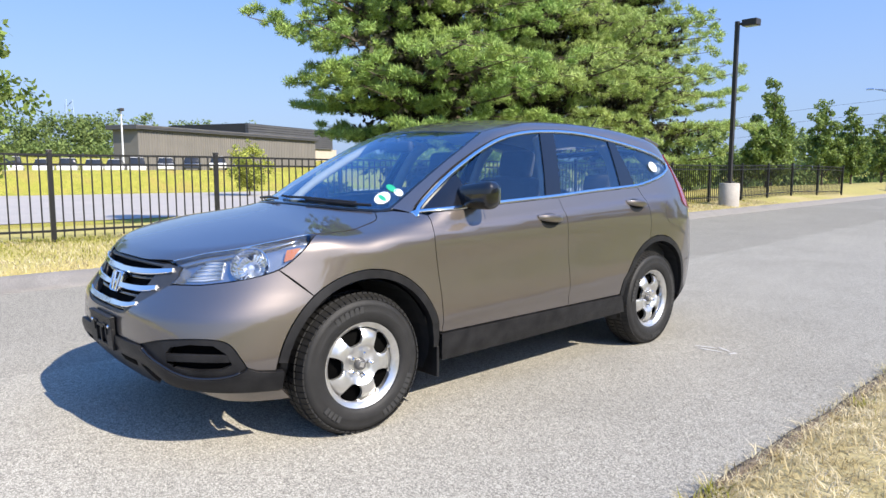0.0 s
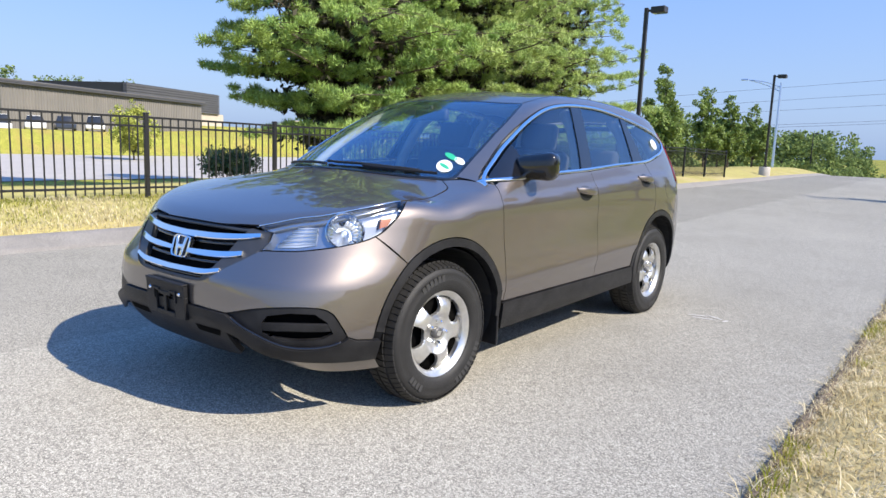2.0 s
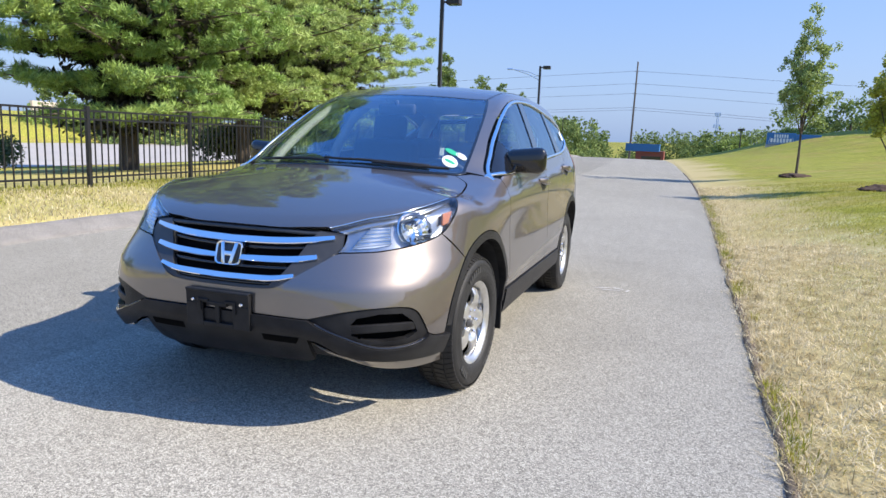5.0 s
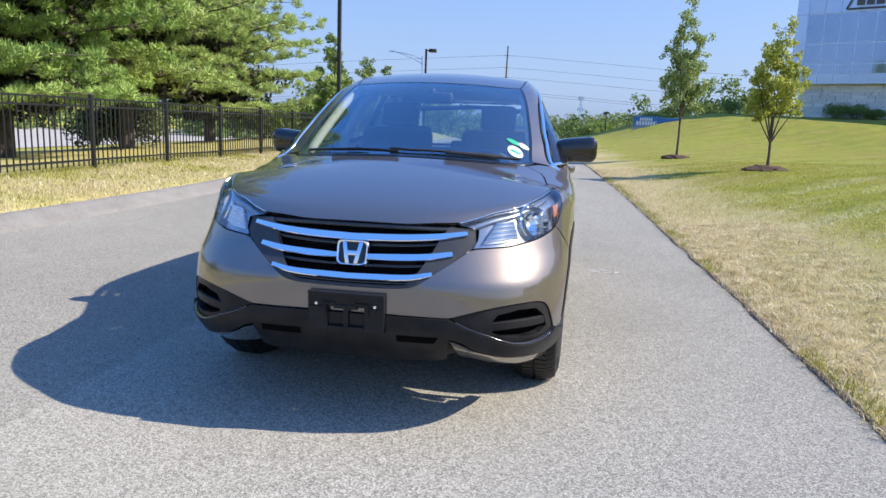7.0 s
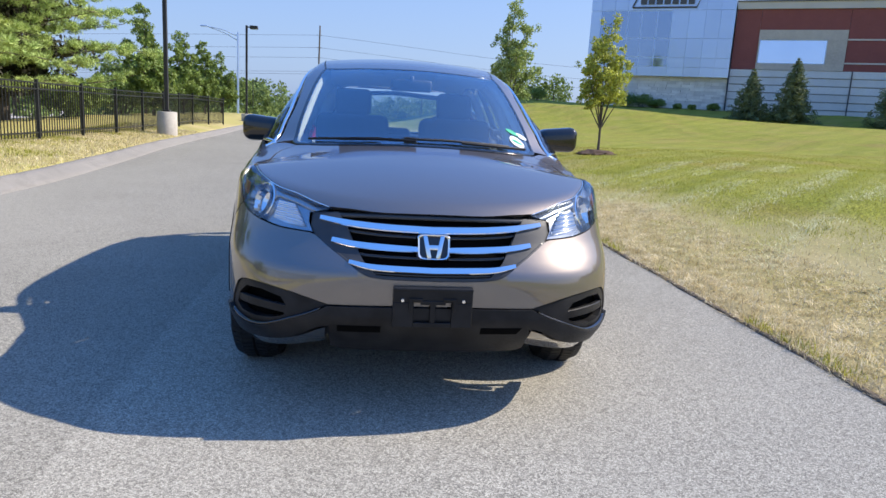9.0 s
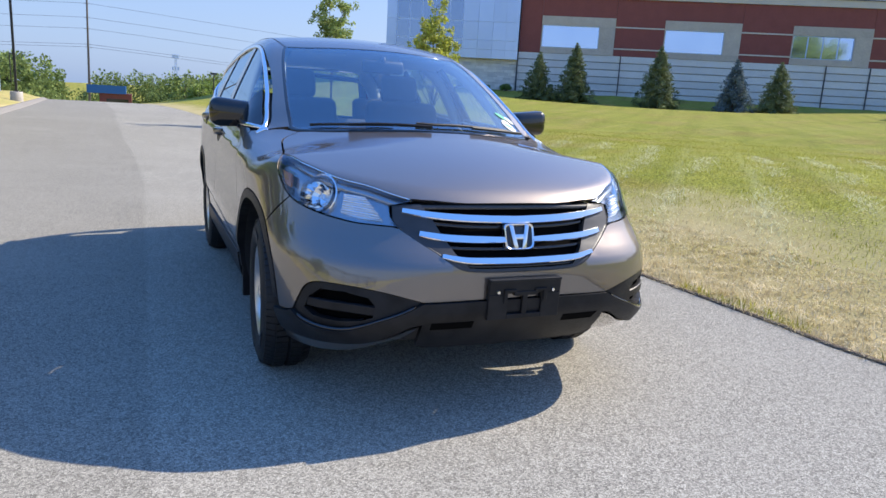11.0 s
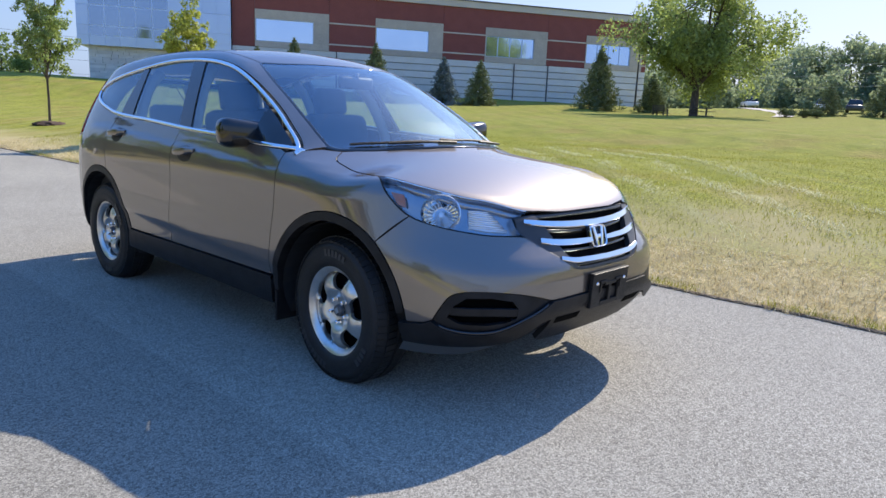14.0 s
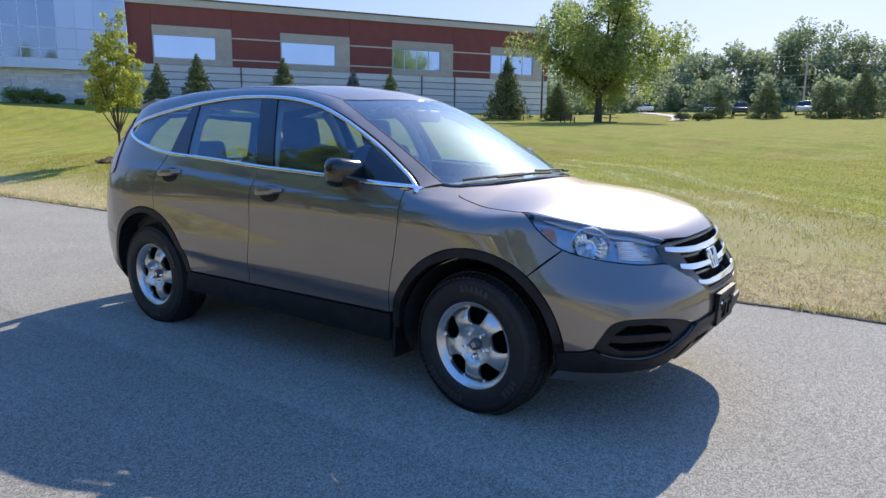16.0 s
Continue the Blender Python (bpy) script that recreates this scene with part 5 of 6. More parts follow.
for k, (x, y, a, l) in enumerate(((1.20, 1.50, .3, .10), (1.33, 1.53, -.5, .08), (1.27, 1.44, .1, .12), (1.42, 1.47, 1.2, .05))):
    bm = bmesh.new()
    bmesh.ops.create_circle(bm, cap_ends=True, segments=10, radius=1)
    for v in bm.verts:
        v.co = Vector((v.co.x * l * (.8 + .3 * noise.noise(v.co * 3 + Vector((k, 0, 0)))), v.co.y * .013, 0))
    bmesh.ops.transform(bm, matrix=pose(x, y, .004 + .012 * math.sin(math.pi * (x + 4.76) / 7.03), 0, 0, math.degrees(a)), verts=bm.verts)
    tagged(finish(bm, "road_scuff", CHALK), "small white scuff mark on the asphalt", "scuff mark", "scuff marks")
ey = np.linspace(-8, 30, 420)
ew = np.array([.035 * noise.noise((7, y * 2.3, 0)) + .025 * noise.noise((9, y * 8.0, 0)) for y in ey])
base_x = RIGHT(ey) + .012 + np.interp(ey, ry, np.array([.030 * noise.noise((0, y * 1.9, 0)) + .02 * noise.noise((3, y * 6.1, 0)) for y in ry]))
V = np.stack([np.stack([base_x + d, ey, FALL(ey) + h], -1) for d, h in ((-.012, -.01), (-.004 - .2 * ew, .010), (.025 + .4 * ew, .016), (.040 + .8 * ew, .010), (.062 + ew, -.01))], 1).reshape(-1, 3)
F = [(i * 5 + j, i * 5 + j + 1, (i + 1) * 5 + j + 1, (i + 1) * 5 + j) for i in range(len(ey) - 1) for j in range(4)]
tagged(from_arrays("soil_edge", V, F, EDGESOIL, smooth=True), "dark crumbling soil line between asphalt and lawn", "soil edge", kind="structure")
prof = [(.03, -.02), (.02, .005), (-.10, .045), (-.20, .10), (-.27, .135), (-.34, .14), (-.44, .12), (-.50, .0)]
ky = ry[(ry < 120)]
wob = np.array([.02 * noise.noise((5, y * 1.3, 0)) for y in ky])
V = np.stack([np.stack([LEFT(ky) + a + wob, ky, FALL(ky) + b * (1 + wob * 4)], -1) for a, b in prof], 1).reshape(-1, 3)
k = len(prof)
F = [(i * k + j, (i + 1) * k + j, (i + 1) * k + j + 1, i * k + j + 1) for i in range(len(ky) - 1) for j in range(k - 1)]
tagged(from_arrays("kerb", V, F, KERB, smooth=True), "low sloped asphalt kerb along the grass verge", "kerb", kind="structure")
# street behind the fence
sy = np.linspace(-90, 140, 60)
V = np.stack([np.stack([LEFT(sy) * 0 - 4.75 - d, sy, height(-4.75 - d + 0 * sy, sy) + .03], -1) for d in np.linspace(24.5, 56, 9)], 1).reshape(-1, 3)
F = [(i * 9 + j, (i + 1) * 9 + j, (i + 1) * 9 + j + 1, i * 9 + j + 1) for i in range(59) for j in range(8)]
tagged(from_arrays("far_street", V, F, FARROAD, smooth=True), "pale concrete street beyond the fence", "street", kind="structure")


# ---- fence ----
FENCE = pchip([-30, 20, 26, 32, 45], [-7.40, -7.40, -7.55, -7.2, -7.6])
fy = [-.74 + 2.44 * k for k in range(-5, 14)]
post_bm = bmesh.new()
box(post_bm, (-.032, -.032, -.05), (.032, .032, 1.28), .004)
box(post_bm, (-.037, -.037, 1.28), (.037, .037, 1.31), .008)
post_mesh = bpy.data.meshes.new("post")
post_bm.to_mesh(post_mesh)
post_bm.free()
post_mesh.materials.append(IRON)
fence = thing("fence", "black metal picket fence along the grass verge", "fence", kind="structure")
for k, y in enumerate(fy):
    x = float(FENCE(y))
    z = float(height(x, y))
    p = new("post", post_mesh)
    p.parent = fence
    p.location = (x, y, z)
    if k + 1 < len(fy):
        y1 = fy[k + 1]
        x1 = float(FENCE(y1))
        z1 = float(height(x1, y1))
        bm = bmesh.new()
        for h in (.16, 1.10, 1.235):
            a, b = Vector((x, y + .03, z + h)), Vector((x1, y1 - .03, z1 + h))
            for sx, sz in ((1, 1),):
                vs = []
                for q in (a, b):
                    vs.append([bm.verts.new(q + Vector((dx, 0, dz))) for dx, dz in ((-.017, -.016), (.017, -.016), (.017, .016), (-.017, .016))])
                for j in range(4):
                    bm.faces.new((vs[0][j], vs[0][(j + 1) % 4], vs[1][(j + 1) % 4], vs[1][j]))
        part("rail", bm, IRON, fence)
        bm = bmesh.new()
        n = 18
        for i in range(1, n):
            t = i / n
            c = Vector((x + (x1 - x) * t, y + (y1 - y) * t, z + (z1 - z) * t))
            box(bm, (c.x - .009, c.y - .009, c.z + .06), (c.x + .009, c.y + .009, c.z + 1.24))
        tagged(part("picket", bm, IRON, fence), kind="stuff")


# ---- street lamps ----
def street_lamp(x, y, base_h, top, label):
    z = float(height(x, y))
    s = thing("street_lamp", label, "street lamp", "street lamps", at=pose(x, y, z))
    bm = bmesh.new()
    lathe(bm, [(0, -.2), (.31, -.2), (.31, base_h - .03), (.285, base_h), (0, base_h)], 28, pose(0, 0, 0, 0, -90, 0))
    part("base", bm, CONCRETE, s, "round concrete base", smooth=40)
    bm = bmesh.new()
    box(bm, (-.11, -.11, base_h), (.11, .11, base_h + .06), .01)
    part("foot", bm, POLE, s)
    bm = bmesh.new()
    vs = box(bm, (-.06, -.06, base_h + .05), (.06, .06, top - z), .012)
    part("pole", bm, POLE, s)
    bm = bmesh.new()
    box(bm, (.05, -.03, top - z - .13), (.22, .03, top - z - .06), .008)
    part("arm", bm, POLE, s)
    bm = bmesh.new()
    box(bm, (.20, -.17, top - z - .20), (.66, .17, top - z), .02)
    part("lamp_head", bm, POLE, s)
    bm = bmesh.new()
    box(bm, (.24, -.13, top - z - .212), (.62, .13, top - z - .198), .004)
    part("diffuser", bm, LENS, s)
    return s


street_lamp(-6.54, 18.41, .72, 5.90, "dark metal street lamp on a round concrete base")
street_lamp(-7.52, 39.8, .5, 5.95, "dark metal street lamp further along the verge")
street_lamp(-17.4, 106.7, .4, 4.9, "distant dark street lamp")


# ---- trees ----
def limb(bm, a, b, ra, rb, sides=7, bend=.15, rng=random):
    a, b = Vector(a), Vector(b)
    d = (b - a).length
    off = Vector((rng.uniform(-1, 1), rng.uniform(-1, 1), rng.uniform(-.3, .6))) * d * bend
    pts = [a, a.lerp(b, .35) + off * .7, a.lerp(b, .7) + off, b]
    pts = spline(np.array([tuple(p) for p in pts]), 2)
    tube(bm, pts, [ra + (rb - ra) * k / (len(pts) - 1) for k in range(len(pts))], sides)
    return [Vector(p) for p in pts]


def leaf_cloud(name, centres, radii, count, size, mats, parent, rng, flat=1.0, narrow=.45, label="", upward=0.0, outward=.6, corners=4):
    """Many small leaves strewn in clumps."""
    n = len(centres)
    w = np.array(radii) ** 2
    pick = rng.choice(n, count, p=w / w.sum())
    c = np.array(centres)[pick]
    r = np.array(radii)[pick]
    d = rng.normal(size=(count, 3))
    d /= np.linalg.norm(d, axis=1, keepdims=True)
    p = c + d * (r * rng.random(count) ** .45)[:, None] * np.array([1, 1, flat])
    u = rng.normal(size=(count, 3)) + d * outward + np.array([0, 0, upward])
    u /= np.linalg.norm(u, axis=1, keepdims=True)
    v = np.cross(u, rng.normal(size=(count, 3)))
    v /= np.linalg.norm(v, axis=1, keepdims=True)
    s = size * rng.uniform(.6, 1.35, count)[:, None]
    if corners == 3:
        V = np.stack([p - u * s * .5 + v * s * narrow * .5, p - u * s * .5 - v * s * narrow * .5, p + u * s * .5], 1).reshape(-1, 3)
    else:
        V = np.stack([p - u * s * .5, p + v * s * narrow * .5 + u * s * .05, p + u * s * .5, p - v * s * narrow * .5 + u * s * .05], 1).reshape(-1, 3)
    F = np.arange(count * corners)
    me = bpy.data.meshes.new(name)
    me.vertices.add(count * corners)
    me.vertices.foreach_set("co", V.ravel())
    me.loops.add(count * corners)
    me.loops.foreach_set("vertex_index", F.ravel().astype(np.int32))
    me.polygons.add(count)
    me.polygons.foreach_set("loop_start", np.arange(0, count * corners, corners).astype(np.int32))
    me.update(calc_edges=True)
    me.validate()
    me.materials.append(mats)
    ob = new(name, me)
    ob.parent = parent
    return tagged(ob, label)


def pine(x, y, tall, reach, seed, label, needles=NEEDLES, lean=(0, 0), low=.06, count=195000):
    rng, py = np.random.default_rng(seed), random.Random(seed)
    z = float(height(x, y))
    t = thing("pine_tree", label, "tree", at=pose(x, y, z))
    bm = bmesh.new()
    tube(bm, [(0, 0, -.2), (.05, .02, tall * .3), (-.05, .05, tall * .65), (0, 0, tall)], [.26, .20, .12, .02], 10)
    cs, rs = [], []
    levels = int(tall * (1 - low) / .66)
    for i in range(levels):
        f = low + (1 - low) * (i + .35) / levels
        span = reach * (1 - f) ** .72 * (.72 + .28 * min(1, (f - low) * 7)) + .25
        for k in range(6):
            a = 2 * math.pi * (k + py.random() * .7) / 6 + i * .9
            L = span * py.uniform(.62, 1.12)
            end = Vector((math.cos(a) * L, math.sin(a) * L, tall * f + L * py.uniform(-.02, .20)))
            if py.random() < .06:
                continue
            pts = limb(bm, (0, 0, tall * f), end, .05 * (1 - f) + .015, .008, 4, .08, py)
            across = Vector((-math.sin(a), math.cos(a), 0))
            for q in range(2, len(pts)):
                g = q / (len(pts) - 1)
                wide = L * .34 * (1.15 - g * .75) + .12
                for o in np.linspace(-1, 1, max(2, int(wide / .22))):
                    c = pts[q] + across * (o * wide) + Vector((math.cos(a), math.sin(a), 0)) * (-.35 * abs(o) * wide)
                    tip = c + Vector((py.uniform(-.15, .15), py.uniform(-.15, .15), py.uniform(.0, .22) - .12 * abs(o)))
                    tube(bm, [pts[q], c.lerp(tip, .8)], [.012, .004], 3, False)
                    cs.append(tuple(tip))
                    rs.append(py.uniform(.17, .33))
    part("trunk", bm, BARK, t)
    # dark filler leaves near the trunk paint the crown's inner shade
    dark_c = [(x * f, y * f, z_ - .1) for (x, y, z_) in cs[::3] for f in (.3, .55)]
    leaf_cloud("inner_foliage", dark_c, [.40] * len(dark_c), 34000, .26, INNERSHADE, t, rng, narrow=.4)
    leaf_cloud("needles", cs, rs, count, .17, needles, t, rng, flat=.62, narrow=.16, upward=.9, outward=2.0, corners=3)
    return t


def broadleaf(x, y, tall, wide, trunk_h, seed, label, leaves, count, size, stems=1, base_r=.05, mulch=False, squash=1.0, z=None, leaf_from=0.0):
    rng, py = np.random.default_rng(seed), random.Random(seed)
    z = float(height(x, y)) if z is None else z
    t = thing("tree", label, "tree", at=pose(x, y, z))
    bm = bmesh.new()
    cs, rs = [], []
    tube(bm, [(0, 0, -.1), (.02 * tall * .1, 0, trunk_h * .5), (0, 0, trunk_h)], [base_r * 1.25, base_r, base_r * .85], 9)
    n = 9
    for i in range(n):
        a = 2 * math.pi * i * .382
        f = (i + 1) / n
        L = wide * (.35 + .65 * math.sin(math.pi * min(1, .25 + f * .72)))
        end = Vector((math.cos(a) * L * .8, math.sin(a) * L * .8, trunk_h + (tall - trunk_h) * (.18 + .72 * f)))
        if i == n - 1:
            end = Vector((0, 0, tall * .96))
        pts = limb(bm, (0, 0, trunk_h * (.85 + .1 * f)), end, base_r * .6, base_r * .08, 6, .10, py)
        for q in range(2, len(pts)):
            for _ in range(4):
                if pts[q].z < leaf_from * py.uniform(.8, 1.15):
                    continue
                jit = Vector((py.gauss(0, 1), py.gauss(0, 1), py.gauss(0, .8))) * wide * .20
                cs.append(tuple(pts[q] + jit))
                rs.append(wide * py.uniform(.12, .26))
                if py.random() < .5:
                    limb(bm, pts[q], Vector(cs[-1]), base_r * .18, base_r * .05, 4, .1, py)
    part("trunk", bm, BARK, t)
    leaf_cloud("crown", cs, rs, count, size, leaves, t, rng, flat=squash, narrow=.6)
    if mulch:
        bm = bmesh.new()
        bmesh.ops.create_icosphere(bm, subdivisions=4, radius=1)
        for v in bm.verts:
            q = v.co.copy()
            rim = 1 + .34 * noise.noise(Vector((q.x, q.y, 0)) * 3 + Vector((x, y, 0)))
            v.co = Vector((q.x * .55 * rim, q.y * .55 * rim, max(0, q.z) ** 1.6 * .13 - .03 + .05 * noise.noise(q * 9) + .05 * noise.noise(q * 24)))
        mm = finish(bm, "mulch_ring", MULCH, None, smooth=80)
        tagged(mm, "ring of brown mulch round a young tree", "mulch")
        mm.location = (x, y, z + .02)
    return t


pine(-12.4, 10.2, 15.5, 5.4, 3, "large dense pine tree behind the metal fence", low=.075, count=360000)
pine(-13.2, 16.4, 16.0, 5.8, 8, "tall spreading pine tree behind the metal fence", needles=PALENEEDLES, low=.11, count=290000)
pine(-14.0, 23.6, 13.0, 6.4, 5, "pale green pine tree with loose feathery branches", needles=PALENEEDLES, low=.08, count=230000)
broadleaf(6.3, 14.1, 3.65, .74, .80, 11, "young yellow-green tree in a ring of mulch", YOUNGLEAVES, 9000, .080, base_r=.035, mulch=True, leaf_from=1.6)
broadleaf(5.45, 22.4, 5.6, .85, 1.7, 12, "slender young tree in a ring of mulch", SLENDERLEAVES, 9500, .095, base_r=.04, mulch=True, leaf_from=2.0)


# ---- buildings ----
def block(name, lo, hi, mat, parent, bevel=0.0, label=""):
    bm = bmesh.new()
    box(bm, lo, hi, bevel)
    return part(name, bm, mat, parent, label)


office = thing("office_building", "red and tan office building with a silver glazed corner", "building", at=pose(42.19, 68.42, 0, 0, 0, -31))
courses = [1.5, 3.9, 4.72, 5.54, 6.36, 7.18, 8.0]
for a, b in zip(courses, courses[1:]):
    block("block_course", (-2.6, .0, a + .10), (51, 24, b), PALEBLOCK, office)
block("wall", (-2.6, .25, 1.5), (50.9, 23.9, 14.4), CONCRETE, office)
block("parapet", (-2.62, -.15, 14.35), (51.1, 24, 15.1), CREAM, office)
block("parapet_cap", (-2.7, -.24, 15.1), (51.2, 24.1, 15.25), GREYROOF, office)
for k in range(4):
    s = 14 * k
    right_end = s + 13.9 if k < 3 else 51
    block("red_wall_panel", (s + 8.38, .02, 8.02), (right_end, .4, 14.32), REDBRICK, office)
    block("red_wall_panel", (s - .1, .02, 12.22), (s + 8.35, .4, 14.32), REDBRICK, office)
    for z in (8.75, 11.15):
        block("wall_band", (s + 8.38, -.03, z), (right_end, .1, z + .16), CREAM, office)
    for lo, hi in (((s - .1, -.06, 8.02), (s + 8.35, .4, 8.7)), ((s - .1, -.06, 11.2), (s + 8.35, .4, 12.2)), ((s + 6.55, -.06, 8.7), (s + 8.35, .4, 11.2)), ((s - .1, -.06, 8.7), (s, .4, 11.2))):
        block("window_surround", lo, hi, TAN, office)
    w = new("window")
    w.parent = office
    block("pane", (s, .16, 8.7), (s + 6.55, .2, 11.2), MIRRORPANE, w)
    for x in ([s, s + 6.47] + ([s + 1.6, s + 3.25, s + 4.9] if k > 1 else [])):
        block("mullion", (x, .08, 8.7), (x + .08, .17, 11.2), SILVERPANEL, w)
    for z in (8.7, 11.12):
        block("mullion", (s, .08, z), (s + 6.55, .17, z + .08), SILVERPANEL, w)
block("red_wall_panel", (-2.6, .02, 8.02), (-.12, .4, 14.32), REDBRICK, office)
block("downpipe", (-2.75, -.2, 1.5), (-2.6, 0, 8.0), GREYROOF, office)
for s in (9.2, 31.9, 36.6):
    block("downpipe", (s, -.12, 1.5), (s + .12, .0, 8.0), GREYROOF, office)
# silver corner
block("corner_core", (-18.3, -.66, 7.0), (-2.75, 20, 24), SILVERPANEL, office)
xs = [-18.45, -17.3, -15.75, -14.25, -12.65, -10.95, -9.3, -7.5, -5.75, -4.2, -2.7]
zs = [7.0, 8.0, 9.05, 11.15, 14.2, 16.9, 19.6, 22, 24]
for x0, x1 in zip(xs, xs[1:]):
    for z0, z1 in zip(zs, zs[1:]):
        glazed = -18 < x0 and x1 < -9.2 and 7.9 < z0 < 12
        g = .06 if glazed else .02
        block("glass_pane" if glazed else "metal_panel", (x0 + g, -.78 + (.06 if glazed else 0), z0 + g), (x1 - g, -.6, z1 - g), CORNERPANE if glazed else SILVERPANEL, office)
for x0 in (0, 3, 6, 9, 12):
    for z0, z1 in ((7.0, 11.15), (11.15, 14.2), (14.2, 24)):
        block("metal_panel", (-18.55, -.5 + x0 * 1.6, z0 + .04), (-18.3, -.5 + x0 * 1.6 + 4.7, z1 - .04), SILVERPANEL, office)
# sign on the corner: a slanted frame with plain bars
sign_bm = bmesh.new()
tube(sign_bm, [(-13.8, -1.0, 14.5), (-6.8, -1.0, 14.5), (-5.9, -1.0, 16.9), (-12.7, -1.0, 16.9), (-13.8, -1.0, 14.5)], .08, 6)
part("sign_border", sign_bm, GREYROOF, office)
for k in range(7):
    block("sign_bar", (-12.9 + .86 * k, -1.05, 14.85), (-12.25 + .86 * k, -.8, 15.7), GREYROOF, office)
    block("sign_bar", (-12.3 + .80 * k, -1.05, 15.95), (-11.75 + .80 * k, -.8, 16.6), GREYROOF, office)
V, F = [], []
rng = random.Random(4)
z = 1.6
while z < 6.75:
    h = rng.choice((.22, .28, .34))
    x = -17.6
    while x < -2.8:
        w = rng.uniform(.6, 1.7)
        x1, d = min(x + w, -2.76), rng.uniform(0, .06)
        b = len(V)
        V += [(x + .02, -d, z), (x1 - .02, -d, z), (x1 - .02, -d, z + h - .03), (x + .02, -d, z + h - .03), (x + .02, .2, z), (x1 - .02, .2, z), (x1 - .02, .2, z + h - .03), (x + .02, .2, z + h - .03)]
        F += [[b + i for i in f] for f in ((0, 1, 2, 3), (1, 5, 6, 2), (4, 0, 3, 7), (3, 2, 6, 7), (0, 4, 5, 1))]
        x = x1
    z += h
tagged(from_arrays("stonework", V, F, STONE, office), kind="stuff")
block("stone_backing", (-17.6, .15, 1.5), (-2.75, 20, 7.6), STONE, office)

shed = thing("metal_shed", "long low grey metal industrial building", "building")
a, b = Vector((-81.7, 25.7, 0)), Vector((-97.5, 60, 0))
d = (b - a).normalized()
nrm = Vector((d.y, -d.x, 0))
m = Matrix.Translation(a) @ Matrix(((d.x, -nrm.x, 0, 0), (d.y, -nrm.y, 0, 0), (0, 0, 1, 0), (0, 0, 0, 1)))
shed.matrix_world = m
L = (b - a).length
block("wall", (0, 0, 0), (L, 4, 6.0), GREYSIDING, shed)
V, F = [], []
for k in range(int(L / .42)):
    x = k * .42
    q = len(V)
    V += [(x, -.0, 1), (x + .06, -.07, 1), (x + .2, -.07, 1), (x + .26, 0, 1), (x, 0, 6), (x + .06, -.07, 6), (x + .2, -.07, 6), (x + .26, 0, 6)]
    F += [[q + i for i in f] for f in ((0, 1, 5, 4), (1, 2, 6, 5), (2, 3, 7, 6))]
tagged(from_arrays("siding_rib", V, F, GREYSIDING, shed), kind="stuff")
block("roof_edge", (-.6, -.5, 6.0), (L + .4, 4.5, 6.55), GREYROOF, shed, .05)
for k in range(3):
    block("eaves_line", (-.5, -.56, 6.06 + .17 * k), (L + .3, -.5, 6.12 + .17 * k), GREYSIDING if k == 2 else GREYROOF, shed)
plant = thing("ribbed_building", "taller building with a dark ribbed cladding band", "building", at=m)
block("wall", (34, 12, 0), (64, 30, 5.4), TAN, plant)
for k in range(9):
    block("cladding_rib", (35, 11.6, 5.4 + .42 * k), (62, 12.3, 5.4 + .42 * k + .34), GREYROOF, plant)
block("cladding_core", (35.1, 11.8, 5.4), (61.9, 29, 9.2), CABIN, plant)
block("low_wall", (42, -14, 1.5), (70, -13.6, 4.2), TAN, plant)


# ---- conifers, bushes, woods ----
def spruce(x, y, tall, wide, seed, label, mat=SPRUCE, count=9000, name="spruce_tree"):
    rng, py = np.random.default_rng(seed), random.Random(seed)
    t = thing(name, label, "tree", "conifers", at=pose(x, y, float(height(x, y)) - .1))
    bm = bmesh.new()
    tube(bm, [(0, 0, 0), (0, 0, tall * .97)], [tall * .018, .01], 6)
    cs, rs = [], []
    n = int(tall * 4)
    for i in range(n):
        f = (i + .5) / n
        r = wide * (1 - f) ** .85
        for k in range(7):
            a = k * .9 + i * 1.7 + py.uniform(-.3, .3)
            for g in (.45, .8, 1.0):
                q = r * g * py.uniform(.62, 1.25)
                cs.append((math.cos(a) * q, math.sin(a) * q, tall * (.05 + .93 * f) - q * .10))
                rs.append(.075 * tall * (1 - f) ** .5 * py.uniform(.6, 1.2) + .05)
        a = i * 2.1
        tube(bm, [(0, 0, tall * (.06 + .93 * f)), (math.cos(a) * r, math.sin(a) * r, tall * (.05 + .93 * f) - r * .1)], .015, 4)
    part("trunk", bm, BARK, t)
    leaf_cloud("foliage", cs, rs, count, .05 * tall + .05, mat, t, rng, flat=.5, narrow=.22)
    return t


for x, y, h, w, sd, mt in ((48.8, 55.0, 6.6, 2.2, 1, SPRUCE), (54.3, 49.9, 5.5, 1.8, 2, BLUESPRUCE), (56.9, 46.8, 5.2, 1.9, 3, SPRUCE), (64.6, 36.3, 7.0, 2.3, 4, SPRUCE), (67.3, 31.4, 4.3, 1.7, 5, SPRUCE),
                           (38.7, 62.6, 5.3, 1.9, 6, SPRUCE), (42.0, 60.6, 6.5, 2.0, 7, SPRUCE)):
    spruce(x, y, h, w, sd, "pale blue spruce on the lawn by the office building" if mt is BLUESPRUCE else "dark green spruce on the lawn by the office building", mt)
for x, y, h, w, sd in ((79.1, 17.2, 3.4, 1.7, 21), (80.1, 12.3, 4.2, 2.1, 22), (80.9, 6.6, 4.0, 2.1, 23), (81.3, 3.3, 5.0, 2.5, 24), (84, -1, 4.6, 2.2, 25)):
    spruce(x, y, h, w, sd, "broad dark conifer beside the parking area", SPRUCE, 8000, "conifer")


